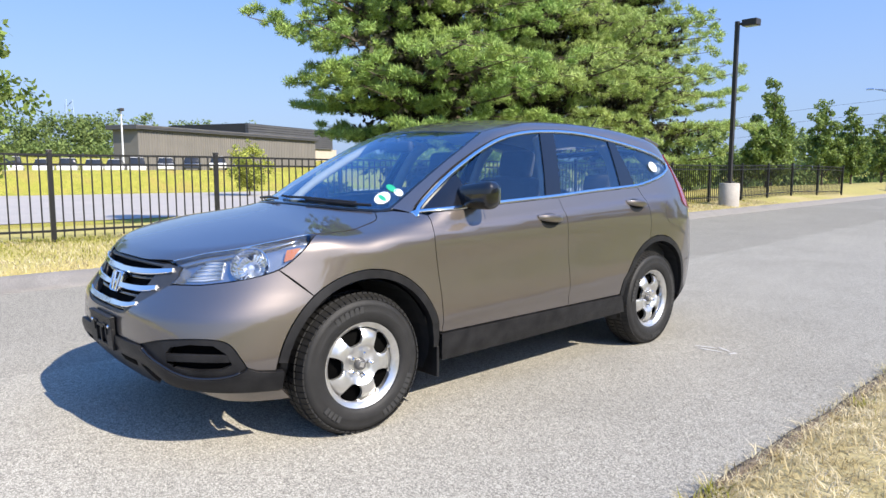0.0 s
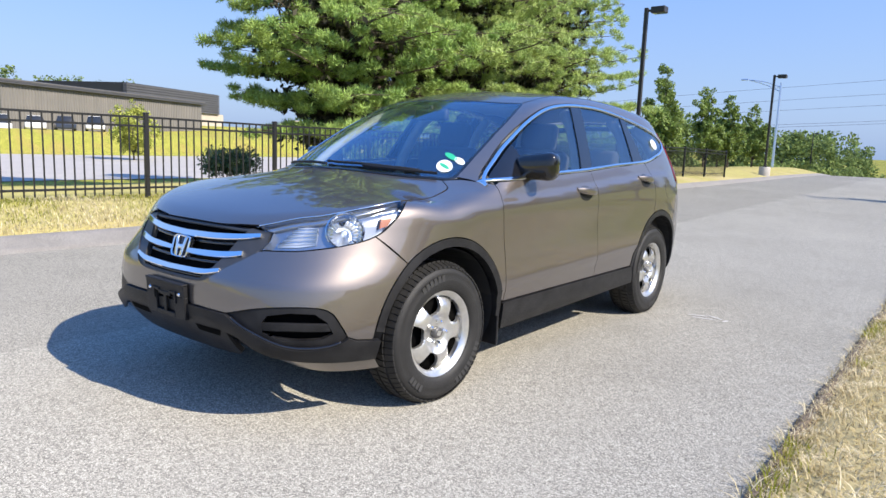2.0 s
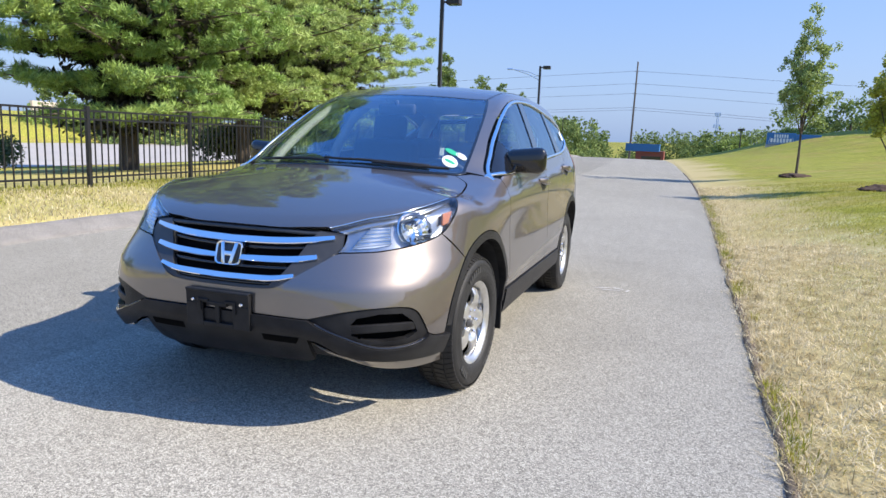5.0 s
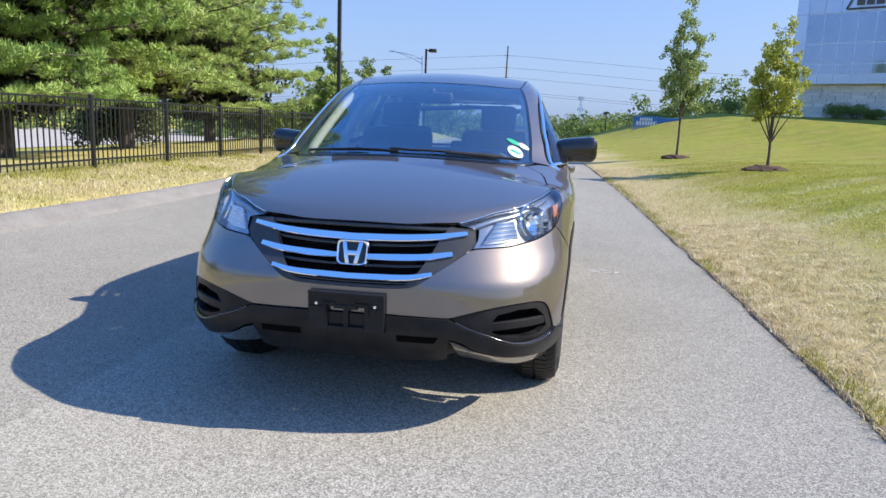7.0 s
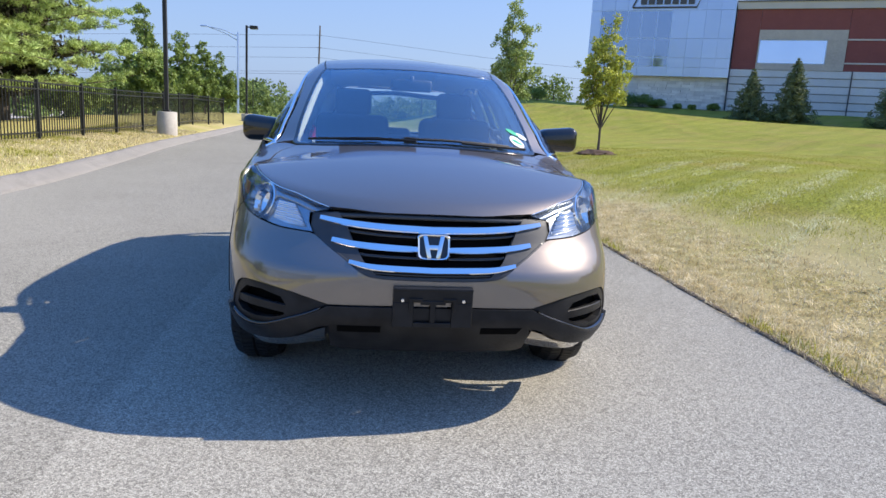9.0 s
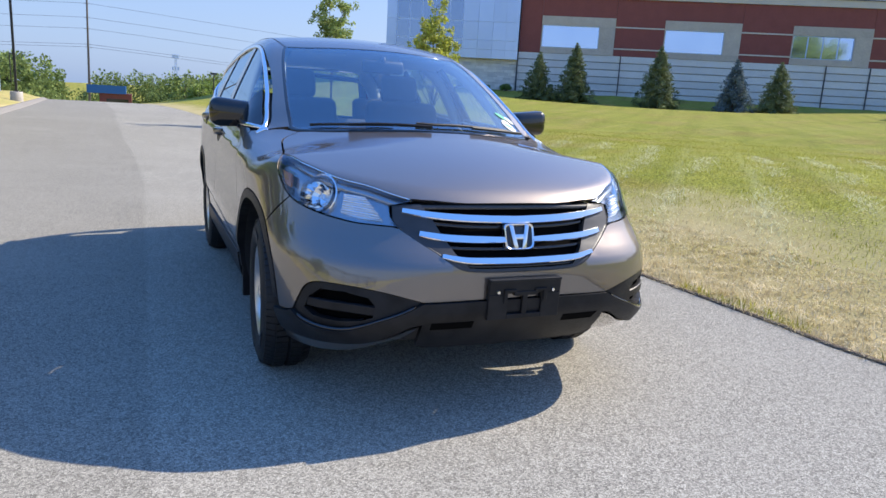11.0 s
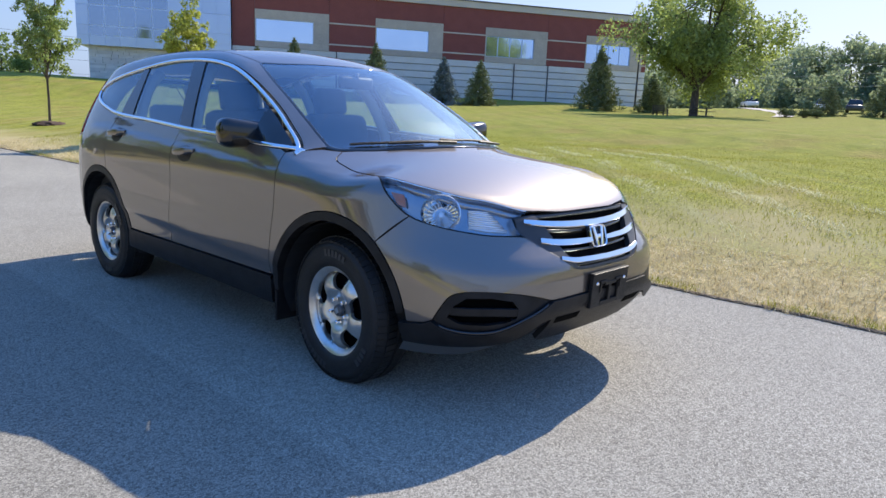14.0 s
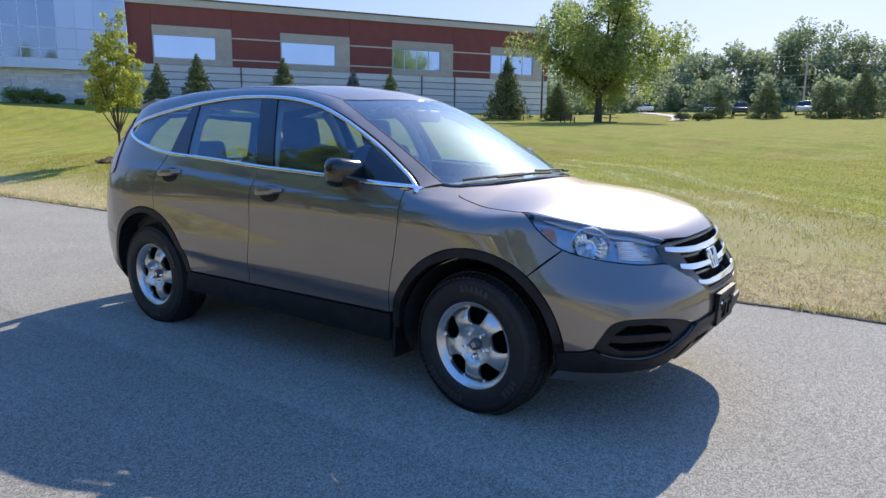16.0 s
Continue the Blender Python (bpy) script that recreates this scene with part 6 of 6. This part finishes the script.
def bush(x, y, wide, tall, seed, label, mat=LEAVES, count=2500, size=.14, z=None):
    rng, py = np.random.default_rng(seed), random.Random(seed)
    t = thing("bush", label, "bush", "bushes", at=pose(x, y, float(height(x, y)) if z is None else z))
    bm = bmesh.new()
    cs, rs = [], []
    for k in range(16):
        a, r = k * 2.4, wide * .8 * math.sqrt((k + .5) / 16)
        c = Vector((math.cos(a) * r, math.sin(a) * r, tall * py.uniform(.45, .75) * (1 - .4 * (r / wide) ** 2)))
        cs.append(tuple(c))
        rs.append(tall * py.uniform(.28, .42))
        tube(bm, [(c.x * .2, c.y * .2, -.05), tuple(c)], [.02, .006], 4)
    part("stems", bm, BARK, t)
    leaf_cloud("foliage", cs, rs, count, size, mat, t, rng, narrow=.6)


for x, y, w, h, sd in ((68.5, 18.0, .8, .95, 31), (68.9, 16.5, .75, .85, 32), (69.3, 15.6, .6, .8, 33)):
    bush(x, y, w, h, sd, "small clipped bush beside the path", SPRUCE, 1800, .12)
for x, y, w, h, sd in ((30.0, 74.1, 1.3, 1.7, 41), (31.6, 73.2, 1.5, 1.6, 42), (33.1, 72.3, 1.0, 1.1, 43), (35.0, 71.2, .45, .6, 44), (36.3, 70.3, .45, .6, 45), (38.3, 69.2, .7, .8, 46), (19.2, 72.9, .8, 1.5, 47), (13, 84, 2.2, 1.7, 48)):
    bush(x, y, w, h, sd, "dark green shrub below the stone wall")
broadleaf(61.1, 24.0, 13.4, 6.6, 3.0, 51, "large spreading shade tree with a dark trunk", SHADELEAVES, 34000, .30, base_r=.34)
for x, y, h, w, sd in ((-12.3, 35.7, 5.8, 1.15, 61), (-11.9, 42.2, 5.0, 1.05, 62), (-11.1, 44.8, 4.7, .95, 63), (-11.6, 52.8, 4.4, 1.1, 64), (-10.4, 30.5, 3.0, 1.1, 65), (-12.6, 47.5, 3.2, 1.3, 66)):
    broadleaf(x, y, h, w, .5, sd, "slim young tree behind the metal fence", LEAVES, 9000, .16, base_r=.06)
broadleaf(-22.6, -.95, 8.0, 2.8, 1.2, 71, "leafy tree behind the fence", LEAVES, 14000, .22, base_r=.14)
broadleaf(-51.8, 24.7, 4.6, 1.9, .6, 72, "small young tree on the far grass", YOUNGLEAVES, 6000, .22, base_r=.07)
bush(-21, 12.6, 1.1, 1.5, 73, "dark rounded shrub on the grass behind the fence", SPRUCE, 5000, .12)
bush(-14.2, 17.6, 1.6, 1.7, 74, "dark rounded shrub under the pines", SPRUCE, 6000, .14)
bush(-13.0, 27.5, 1.8, 1.8, 75, "leafy shrub behind the fence", LEAVES, 6000, .16)
bush(-12.6, 32.5, 1.9, 2.2, 76, "leafy shrub behind the fence", LEAVES, 6000, .16)
bush(8.3, 115.6, 3.2, 4.0, 77, "rounded bush near the end of the road", LEAVES, 4000, .4)


def woods(name, spots, label, mat, count, size):
    """A belt of far trees as one mass of leaves."""
    rng, py = np.random.default_rng(len(spots) * 7 + 1), random.Random(len(spots))
    t = thing(name, label, "woods", kind="stuff")
    cs, rs = [], []
    bm = bmesh.new()
    for x, y, z, h, w in spots:
        g = float(height(x, y)) - .3
        z, h = g, h + z - g
        tube(bm, [(x, y, z - 1), (x, y, z + h * .6)], [h * .03, h * .012], 5)
        for k in range(70):
            f = py.uniform(.0, .95) if k < 52 else py.uniform(.0, .25)
            a, r = py.uniform(0, 6.3), w * (.58 if k < 52 else .8) * math.sqrt(py.random())
            cs.append((x + math.cos(a) * r * (1.1 - .5 * f), y + math.sin(a) * r * (1.1 - .5 * f), z + h * f))
            rs.append(w * py.uniform(.09, .18))
    part("trunks", bm, BARK, t)
    leaf_cloud("crowns", cs, rs, count, size, mat, t, rng, narrow=.65)


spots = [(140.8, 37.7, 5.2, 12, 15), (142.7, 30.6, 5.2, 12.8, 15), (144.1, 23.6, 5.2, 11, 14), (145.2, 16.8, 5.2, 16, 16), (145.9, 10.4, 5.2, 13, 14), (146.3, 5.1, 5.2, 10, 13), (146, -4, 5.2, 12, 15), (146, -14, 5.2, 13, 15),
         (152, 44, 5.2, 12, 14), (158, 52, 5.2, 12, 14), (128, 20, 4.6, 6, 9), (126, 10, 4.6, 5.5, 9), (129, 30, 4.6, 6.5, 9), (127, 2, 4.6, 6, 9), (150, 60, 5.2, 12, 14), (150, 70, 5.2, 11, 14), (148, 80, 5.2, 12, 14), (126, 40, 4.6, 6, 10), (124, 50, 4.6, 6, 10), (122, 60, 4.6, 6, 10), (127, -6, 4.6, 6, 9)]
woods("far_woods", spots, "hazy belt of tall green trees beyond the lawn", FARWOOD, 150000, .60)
spots = [(-20.5, 103.5, -.9, 6.2, 6), (-24, 96, -.6, 5.8, 7), (-27, 110, -1, 7, 9), (-19.5, 118, -1.5, 6.5, 8), (-18.5, 128, -2, 7.4, 9), (-24, 135, -2, 8, 10), (-17.5, 146, -2.6, 6, 8), (-30, 85, -.2, 6, 9), (-36, 72, .2, 6, 9)]
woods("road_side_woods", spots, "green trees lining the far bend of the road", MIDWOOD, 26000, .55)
spots = [(-8, 190, -4, 7.5, 13), (.5, 190, -4, 8, 14), (9, 182, -3.5, 8, 13), (18, 180, -3, 8, 13), (27, 178, -2, 9, 13), (36, 175, -1, 9, 13), (45, 172, 0, 10, 13), (17.6, 128, 2.0, 6, 7), (26.7, 126, 2.4, 8.5, 8), (31.3, 125, 2.6, 8.5, 8),
         (35, 124, 2.7, 7, 7), (22, 127, 2.2, 6, 7), (6.3, 135, -1.5, 6, 6), (12, 140, -1, 5.5, 7)]
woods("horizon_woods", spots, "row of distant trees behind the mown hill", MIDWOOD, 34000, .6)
spots = [(-124.2, 14, 2.2, 7.5, 11), (-124.2, 21.2, 2.2, 7.9, 11), (-123, 26.6, 2.2, 7.6, 11), (-121.4, 32.7, 2.2, 7.6, 11), (-128.6, 43, 2.4, 9, 6), (-124, 6, 2.2, 7, 9), (-124, -3, 2.2, 8, 10), (-126, -12, 2.2, 8, 10), (-128, -22, 2.2, 8, 10), (-130, 52, 2.4, 8, 9), (-130, 62, 2.4, 8, 9),
         (-62, 62, 1.5, 6, 8), (-58, 70, 1.5, 6, 8), (-50, 78, 1.2, 6.5, 9), (-44, 84, 1.0, 6.5, 9), (-70, 60, 1.6, 5, 7)]
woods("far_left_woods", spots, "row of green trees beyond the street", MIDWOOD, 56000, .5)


# ---- parked cars, poles, wires, furniture ----
def parked_car(x, y, turn, mat, label, tall=1.5):
    z = float(height(x, y))
    c = thing("parked_car", label, "car", "parked cars", at=pose(x, y, z, 0, 0, turn))
    bm = bmesh.new()
    box(bm, (-.88, -2.2, .28), (.88, 2.2, .88), .14, segments=3)
    part("body", bm, mat, c, smooth=40)
    bm = bmesh.new()
    vs = box(bm, (-.80, -1.15, .85), (.80, 1.75, tall), .12, segments=3)
    for v in vs:
        if v.co.z > 1.1:
            v.co.y = .25 + (v.co.y - .25) * .72
            v.co.x *= .82
    part("cabin", bm, DARKGLASS, c, smooth=40)
    bm = bmesh.new()
    box(bm, (-.62, -.72, tall - .02), (.62, 1.25, tall + .02), .015)
    part("roof", bm, mat, c)
    for sx in (-1, 1):
        for sy in (-1.35, 1.35):
            bm = bmesh.new()
            lathe(bm, [(0, .1), (.2, .1), (.31, .08), (.32, -.08), (.2, -.1)], 20, pose(sx * .8, sy, .32, 0, 0, 0 if sx > 0 else 180))
            part("wheel", bm, RUBBER, c, smooth=40)


for x, y, r, mt, tl in ((-68.5, 17.7, 70, WHITEPAINT, 1.5), (-67.8, 21.6, 70, WHITEPAINT, 1.7), (-69.3, 13.4, 75, WHITEPAINT, 1.5), (-70.0, 8.4, 80, DARKPAINT, 1.6), (-66.5, 27, 70, DARKPAINT, 1.5), (-70.5, 3.5, 80, REDPAINT, 1.6), (-64, 33, 60, WHITEPAINT, 1.5), (-69.1, 15.5, 72, WHITEPAINT, 1.6), (-68.2, 19.6, 70, WHITEPAINT, 1.5), (-67.2, 24.3, 70, WHITEPAINT, 1.5), (-69.7, 10.9, 77, WHITEPAINT, 1.7), (-65.4, 30, 64, WHITEPAINT, 1.6), (-70.2, 6.0, 80, WHITEPAINT, 1.8)):
    parked_car(min(x - 2.4, -69.5), y, r, mt, {WHITEPAINT: "white car parked beyond the street", DARKPAINT: "dark car parked beyond the street", REDPAINT: "red car parked beyond the street"}[mt], tl)
for x, y, r, mt in ((89.4, 17.0, 100, DARKPAINT), (90.6, 10.1, 100, WHITEPAINT), (101.4, 33.3, 120, WHITEPAINT), (92, 5, 100, DARKPAINT), (90, 20.5, 100, WHITEPAINT)):
    parked_car(x, y, r, mt, "white car parked at the edge of the lawn" if mt is WHITEPAINT else "dark car parked at the edge of the lawn")
pole = thing("utility_pole", "tall grey wooden utility pole with wires", "pole", at=pose(-12.1, 175.3, -5))
bm = bmesh.new()
tube(bm, [(0, 0, 0), (.4, 0, 26.3)], [.28, .17], 10)
part("pole", bm, WOODPOLE, pole)
for k, z in enumerate((24.0, 21.0, 18.6, 15.2, 14.6)):
    bm = bmesh.new()
    box(bm, (-.5, -.07, z - .05), (.9, .07, z + .05), .01)
    part("crossarm", bm, WOODPOLE, pole)
    for s, far, drop in ((1, 150, 3), (-1, -110, 2.5)):
        bm = bmesh.new()
        tube(bm, spline([(s * .6, 0, z), (far * .5, 8, z - drop), (far, 16, z + (2.5 if s > 0 else -6))], 8), .035, 4)
        part("wire", bm, IRON, pole)
pole = thing("utility_pole", "thin pale utility pole in front of the far woods", "pole", at=pose(114.0, 13.5, 2.5))
bm = bmesh.new()
tube(bm, [(0, 0, 0), (0, 0, 10.6)], [.17, .12], 8)
part("pole", bm, FARROAD, pole)
for k, z in enumerate((10.2, 8.8, 7.4, 5.6)):
    bm = bmesh.new()
    box(bm, (-.06, -.8, z - .06), (.06, .8, z + .06), .01)
    part("crossarm", bm, FARROAD, pole)
    bm = bmesh.new()
    tube(bm, spline([(0, -70, z + 1.2), (0, -30, z - .6), (0, 0, z), (2, 35, z - .9), (4, 75, z + .6)], 6), .03, 4)
    part("wire", bm, FARROAD, pole)
cob = thing("road_light", "grey road light with a long curved arm", "street lamp", at=pose(-10.9, 56.3, .2))
bm = bmesh.new()
tube(bm, [(0, 0, 0), (0, 0, 6.9)], [.10, .07], 8)
part("pole", bm, SILVERPANEL, cob)
for dz in (0, .35):
    bm = bmesh.new()
    tube(bm, spline([(0, 0, 6.2 + dz), (-1.1, -.2, 6.75 + dz * .6), (-2.4, -.5, 7.15)], 5), .035, 6)
    part("arm", bm, SILVERPANEL, cob)
bm = bmesh.new()
box(bm, (-2.9, -.62, 7.1), (-2.35, -.42, 7.22), .03)
part("lamp_head", bm, SILVERPANEL, cob)
for x, y, h, nm, lb in ((-77.5, 22.6, 7.2, "flag_pole", "thin white pole by the far car park"), (9.2, 111, 4.75, "lamp_post", "dark lamp post with a flat head beyond the hill"), (69.5, 34.5, 7.5, "lamp_post", "thin dark lamp post on the lawn by the office building")):
    p = thing(nm, lb, "pole", at=pose(x, y, float(height(x, y))))
    bm = bmesh.new()
    tube(bm, [(0, 0, -.2), (0, 0, h)], [.12, .07], 8)
    part("shaft", bm, WHITEPAINT if nm == "flag_pole" else POLE, p)
    bm = bmesh.new()
    box(bm, (-.5, -.2, h - .3), (.5, .2, h), .03)
    part("head", bm, POLE, p)
mast = thing("radio_mast", "slim lattice radio mast with aerials far beyond the road", "mast", at=pose(11.7, 295.5, -3))
for k in range(3):
    a = k * 2.094
    bm = bmesh.new()
    tube(bm, [(math.cos(a) * .8, math.sin(a) * .8, 0), (math.cos(a) * .35, math.sin(a) * .35, 17.8)], .13, 4)
    part("leg", bm, SILVERPANEL, mast)
for k in range(12):
    bm = bmesh.new()
    z, w = 1.4 * k + .5, .75 - .032 * k
    tube(bm, [(w * math.cos(2.094 * q), w * math.sin(2.094 * q), z + .35 * q) for q in range(5)], .07, 4)
    part("brace", bm, SILVERPANEL, mast)
for z, w in ((17.2, 1.0), (12.6, 1.2)):
    for k in range(3):
        a = k * 2.094 + .4
        bm = bmesh.new()
        box(bm, (math.cos(a) * w - .28, math.sin(a) * w - .2, z - .7), (math.cos(a) * w + .28, math.sin(a) * w + .2, z + .7), .05)
        part("aerial", bm, SILVERPANEL, mast)
tower = thing("lattice_tower", "distant steel lattice tower", "tower", at=pose(-248.4, 60.9, 3))
for sx in (-1, 1):
    for sy in (-1, 1):
        bm = bmesh.new()
        tube(bm, [(sx * 1.6, sy * 1.6, 0), (sx * .9, sy * .9, 21)], .12, 4)
        part("leg", bm, SILVERPANEL, tower)
for k in range(8):
    bm = bmesh.new()
    z, w = 2.5 * k + 1, 1.55 - .08 * k
    tube(bm, [(-w, -w, z), (w, w, z + 2.2), (w, -w, z), (-w, w, z + 2.2)], .07, 4)
    part("brace", bm, SILVERPANEL, tower)
board = thing("sign_board", "low blue sign board with white lettering bars behind the mown hill", "sign", at=pose(8.55, 66, 1.7))
block("panel", (0, -.10, 0), (2.45, .10, 1.08), SIGNBLUE, board, .02)
block("plinth", (-.05, -.14, -1.6), (4.6, .14, -.01), CONCRETE, board)
block("wing", (2.47, -.08, 0), (4.5, .08, .98), SIGNBLUE, board, .02)
for n, across, low, high in ((6, 1.25, .64, .94), (7, 1.85, .20, .58)):
    w = across / n
    for k in range(n):
        block("lettering_bar", (1.22 - across / 2 + w * k + .02, -.125, low), (1.22 - across / 2 + w * (k + 1) - .06, -.10, high), WHITEMARK, board)
for a, b in (((.16, .10), (2.30, .10)), ((.16, .10), (.30, .66)), ((2.30, .10), (2.16, .66))):
    bm = bmesh.new()
    tube(bm, [(a[0], -.105, a[1]), (b[0], -.105, b[1])], .018, 4)
    part("border", bm, WHITEMARK, board)
billboard = thing("low_building", "low blue and brown building far down the road", "building", at=pose(-4.6, 150, -4))
block("wall", (-4.2, 0, 0), (1.6, 6, 3.9), REDBRICK, billboard)
block("fascia", (-6.4, -.3, 3.8), (.6, 5, 5.4), SIGNBLUE, billboard)
block("window", (-3, -.05, 1.5), (1, 0, 2.8), DARKGLASS, billboard)
path_y = np.linspace(0, 1, 14)
V, F = [], []
for t in path_y:
    c = Vector((67.5, 18.2, 0)).lerp(Vector((102, 37, 0)), t) + Vector((1.5, -3, 0)) * math.sin(3.1 * t)
    for s in (-.9, .9):
        q = c + Vector((-.5, .87, 0)) * s
        V.append((q.x, q.y, float(height(q.x, q.y)) + .06))
F = [(2 * k, 2 * k + 1, 2 * k + 3, 2 * k + 2) for k in range(13)]
tagged(from_arrays("footpath", V, F, FARROAD), "pale concrete path across the lawn", "path", kind="structure")


def bench(x, y, turn, table):
    b = thing("picnic_table" if table else "garden_bench", "dark picnic table under the big tree" if table else "dark bench under the big tree", "table" if table else "bench", at=pose(x, y, float(height(x, y)), 0, 0, turn))
    if table:
        block("tabletop", (-.95, -.4, .70), (.95, .4, .76), POLE, b)
        for s in (-1, 1):
            block("seat", (-.95, s * .75 - .14, .42), (.95, s * .75 + .14, .47), POLE, b)
            block("leg", (s * .7 - .05, -.8, 0), (s * .7 + .05, .8, .08), POLE, b)
            block("leg", (s * .7 - .05, -.06, 0), (s * .7 + .05, .06, .7), POLE, b)
    else:
        for k in range(4):
            block("slat", (-.9, .1, .45 + .13 * k), (.9, .14, .54 + .13 * k), POLE, b)
        block("seat", (-.9, -.35, .40), (.9, .1, .45), POLE, b)
        for s in (-1, 1):
            block("leg", (s * .8 - .04, -.35, 0), (s * .8 + .04, -.27, .6), POLE, b)
            block("leg", (s * .8 - .04, .06, 0), (s * .8 + .04, .14, .9), POLE, b)


bench(56.6, 25.2, 60, False)
bench(59.6, 22.6, 60, True)


# ---- grass ----
def patchy(x, y, f, seed):
    return np.array([noise.noise((a * f + seed, b * f, 0)) for a, b in zip(x, y)])


def blades(name, xs, ys, tall, wide, mat, label, seed, lean=.5):
    rng = np.random.default_rng(seed)
    n = len(xs)
    z = height(xs, ys)
    a = rng.uniform(0, 2 * math.pi, n)
    h = tall * rng.uniform(.5, 1.3, n) * (1 + .7 * patchy(xs, ys, 5.5, seed))
    w = wide * rng.uniform(.7, 1.3, n)
    dx, dy = np.cos(a), np.sin(a)
    l = lean * rng.uniform(.2, 1.6, n) * h
    base = np.stack([xs, ys, z - .005], 1)
    s = np.stack([-dy * w, dx * w, 0 * w], 1)
    mid = base + np.stack([dx * l * .35, dy * l * .35, h * .6], 1)
    tip = base + np.stack([dx * l, dy * l, h], 1)
    V = np.stack([base - s, base + s, mid + s * .7, mid - s * .7, tip], 1).reshape(-1, 3)
    i = np.arange(n)[:, None] * 5
    loops = np.concatenate([i + [0, 1, 2, 3], i + [3, 2, 4]], 1).ravel()
    me = bpy.data.meshes.new(name)
    me.vertices.add(len(V))
    me.vertices.foreach_set("co", V.ravel())
    me.loops.add(len(loops))
    me.loops.foreach_set("vertex_index", loops.astype(np.int32))
    me.polygons.add(2 * n)
    starts = (np.arange(n)[:, None] * 7 + [0, 4]).ravel()
    me.polygons.foreach_set("loop_start", starts.astype(np.int32))
    me.update(calc_edges=True)
    me.validate()
    me.materials.append(mat)
    return tagged(new(name, me), label, "grass", kind="stuff")


rng = np.random.default_rng(77)
n = 185000
gx_ = 2.2 + 16 * rng.random(n) ** 2.6
gy_ = -8 + 26 * rng.random(n) ** 1.15
keep = gx_ > RIGHT(gy_) - .045 + .03 * np.sin(gy_ * 9) + .02 * np.sin(gy_ * 23)
gx_, gy_ = gx_[keep], gy_[keep]
near = gx_ - RIGHT(gy_)
dry = 1.75 - near * (.78 - .26 * (1 - step(0, 7, gy_))) + .8 * patchy(gx_, gy_, .8, 3) + .5 * patchy(gx_, gy_, 3.1, 9) - .35 * (near < .14)
pick = dry > rng.uniform(.15, .75, len(dry))
flat = pick & (rng.random(len(pick)) < .6)
blades("dry_grass", gx_[pick & ~flat], gy_[pick & ~flat], .052, .0026, STRAW, "short dry straw-coloured grass at the road edge", 1, 1.0)
blades("grass_thatch", gx_[flat], gy_[flat], .017, .0026, STRAW, "flattened pale grass thatch at the road edge", 5, 4.0)
blades("green_grass", gx_[~pick], gy_[~pick], .042, .0028, GREENGRASS, "short green grass of the mown lawn", 2, .9)
n = 42000
gy_ = -4.5 + 9.5 * rng.random(n)
gx_ = RIGHT(gy_) + .04 + 1.5 * rng.random(n) ** 1.3
blades("matted_grass", gx_, gy_, .022, .0026, STRAW, "matted dry grass along the road edge", 8, 2.6)
# green tufts along the very edge
n = 5500
gy_ = -6 + 20 * rng.random(n)
gx_ = RIGHT(gy_) + .03 + np.abs(rng.normal(0, .07, n))
keep = patchy(gx_, gy_, 1.6, 51) > -.02
blades("edge_grass", gx_[keep], gy_[keep], .055, .0028, GREENGRASS, "tufts of green grass at the road edge", 9, .9)
# pale mown tracks across the lawn
n = 15000
t = rng.uniform(0, 11, n)
c = -5.3 + 1.05 * rng.integers(0, 9, n) + rng.normal(0, .11, n) + .12 * np.sin(t * .7)
gx_ = 2.6 + .72 * t - .69 * (c + 1.0)
gy_ = .2 + .69 * t + .72 * (c + 1.0)
keep = (gx_ > RIGHT(gy_) + .9) & (patchy(gx_, gy_, .5, 31) > -.25)
blades("mown_track", gx_[keep], gy_[keep], .046, .0034, PALEGRASS, "pale tracks of cut grass across the lawn", 6, 3.0)
n = 50000
gy_ = -4 + 26 * rng.random(n)
gx_ = LEFT(gy_) - .42 - 2.9 * rng.random(n)
dry = 1.0 - (LEFT(gy_) - gx_) * .25 + .75 * patchy(gx_, gy_, .9, 13)
pick = dry > rng.uniform(.15, .8, n)
blades("dry_verge_grass", gx_[pick], gy_[pick], .055, .004, STRAW, "short dry grass of the verge by the kerb", 3, 1.0)
blades("green_verge_grass", gx_[~pick], gy_[~pick], .05, .004, GREENGRASS, "short green grass of the verge by the fence", 4, .8)
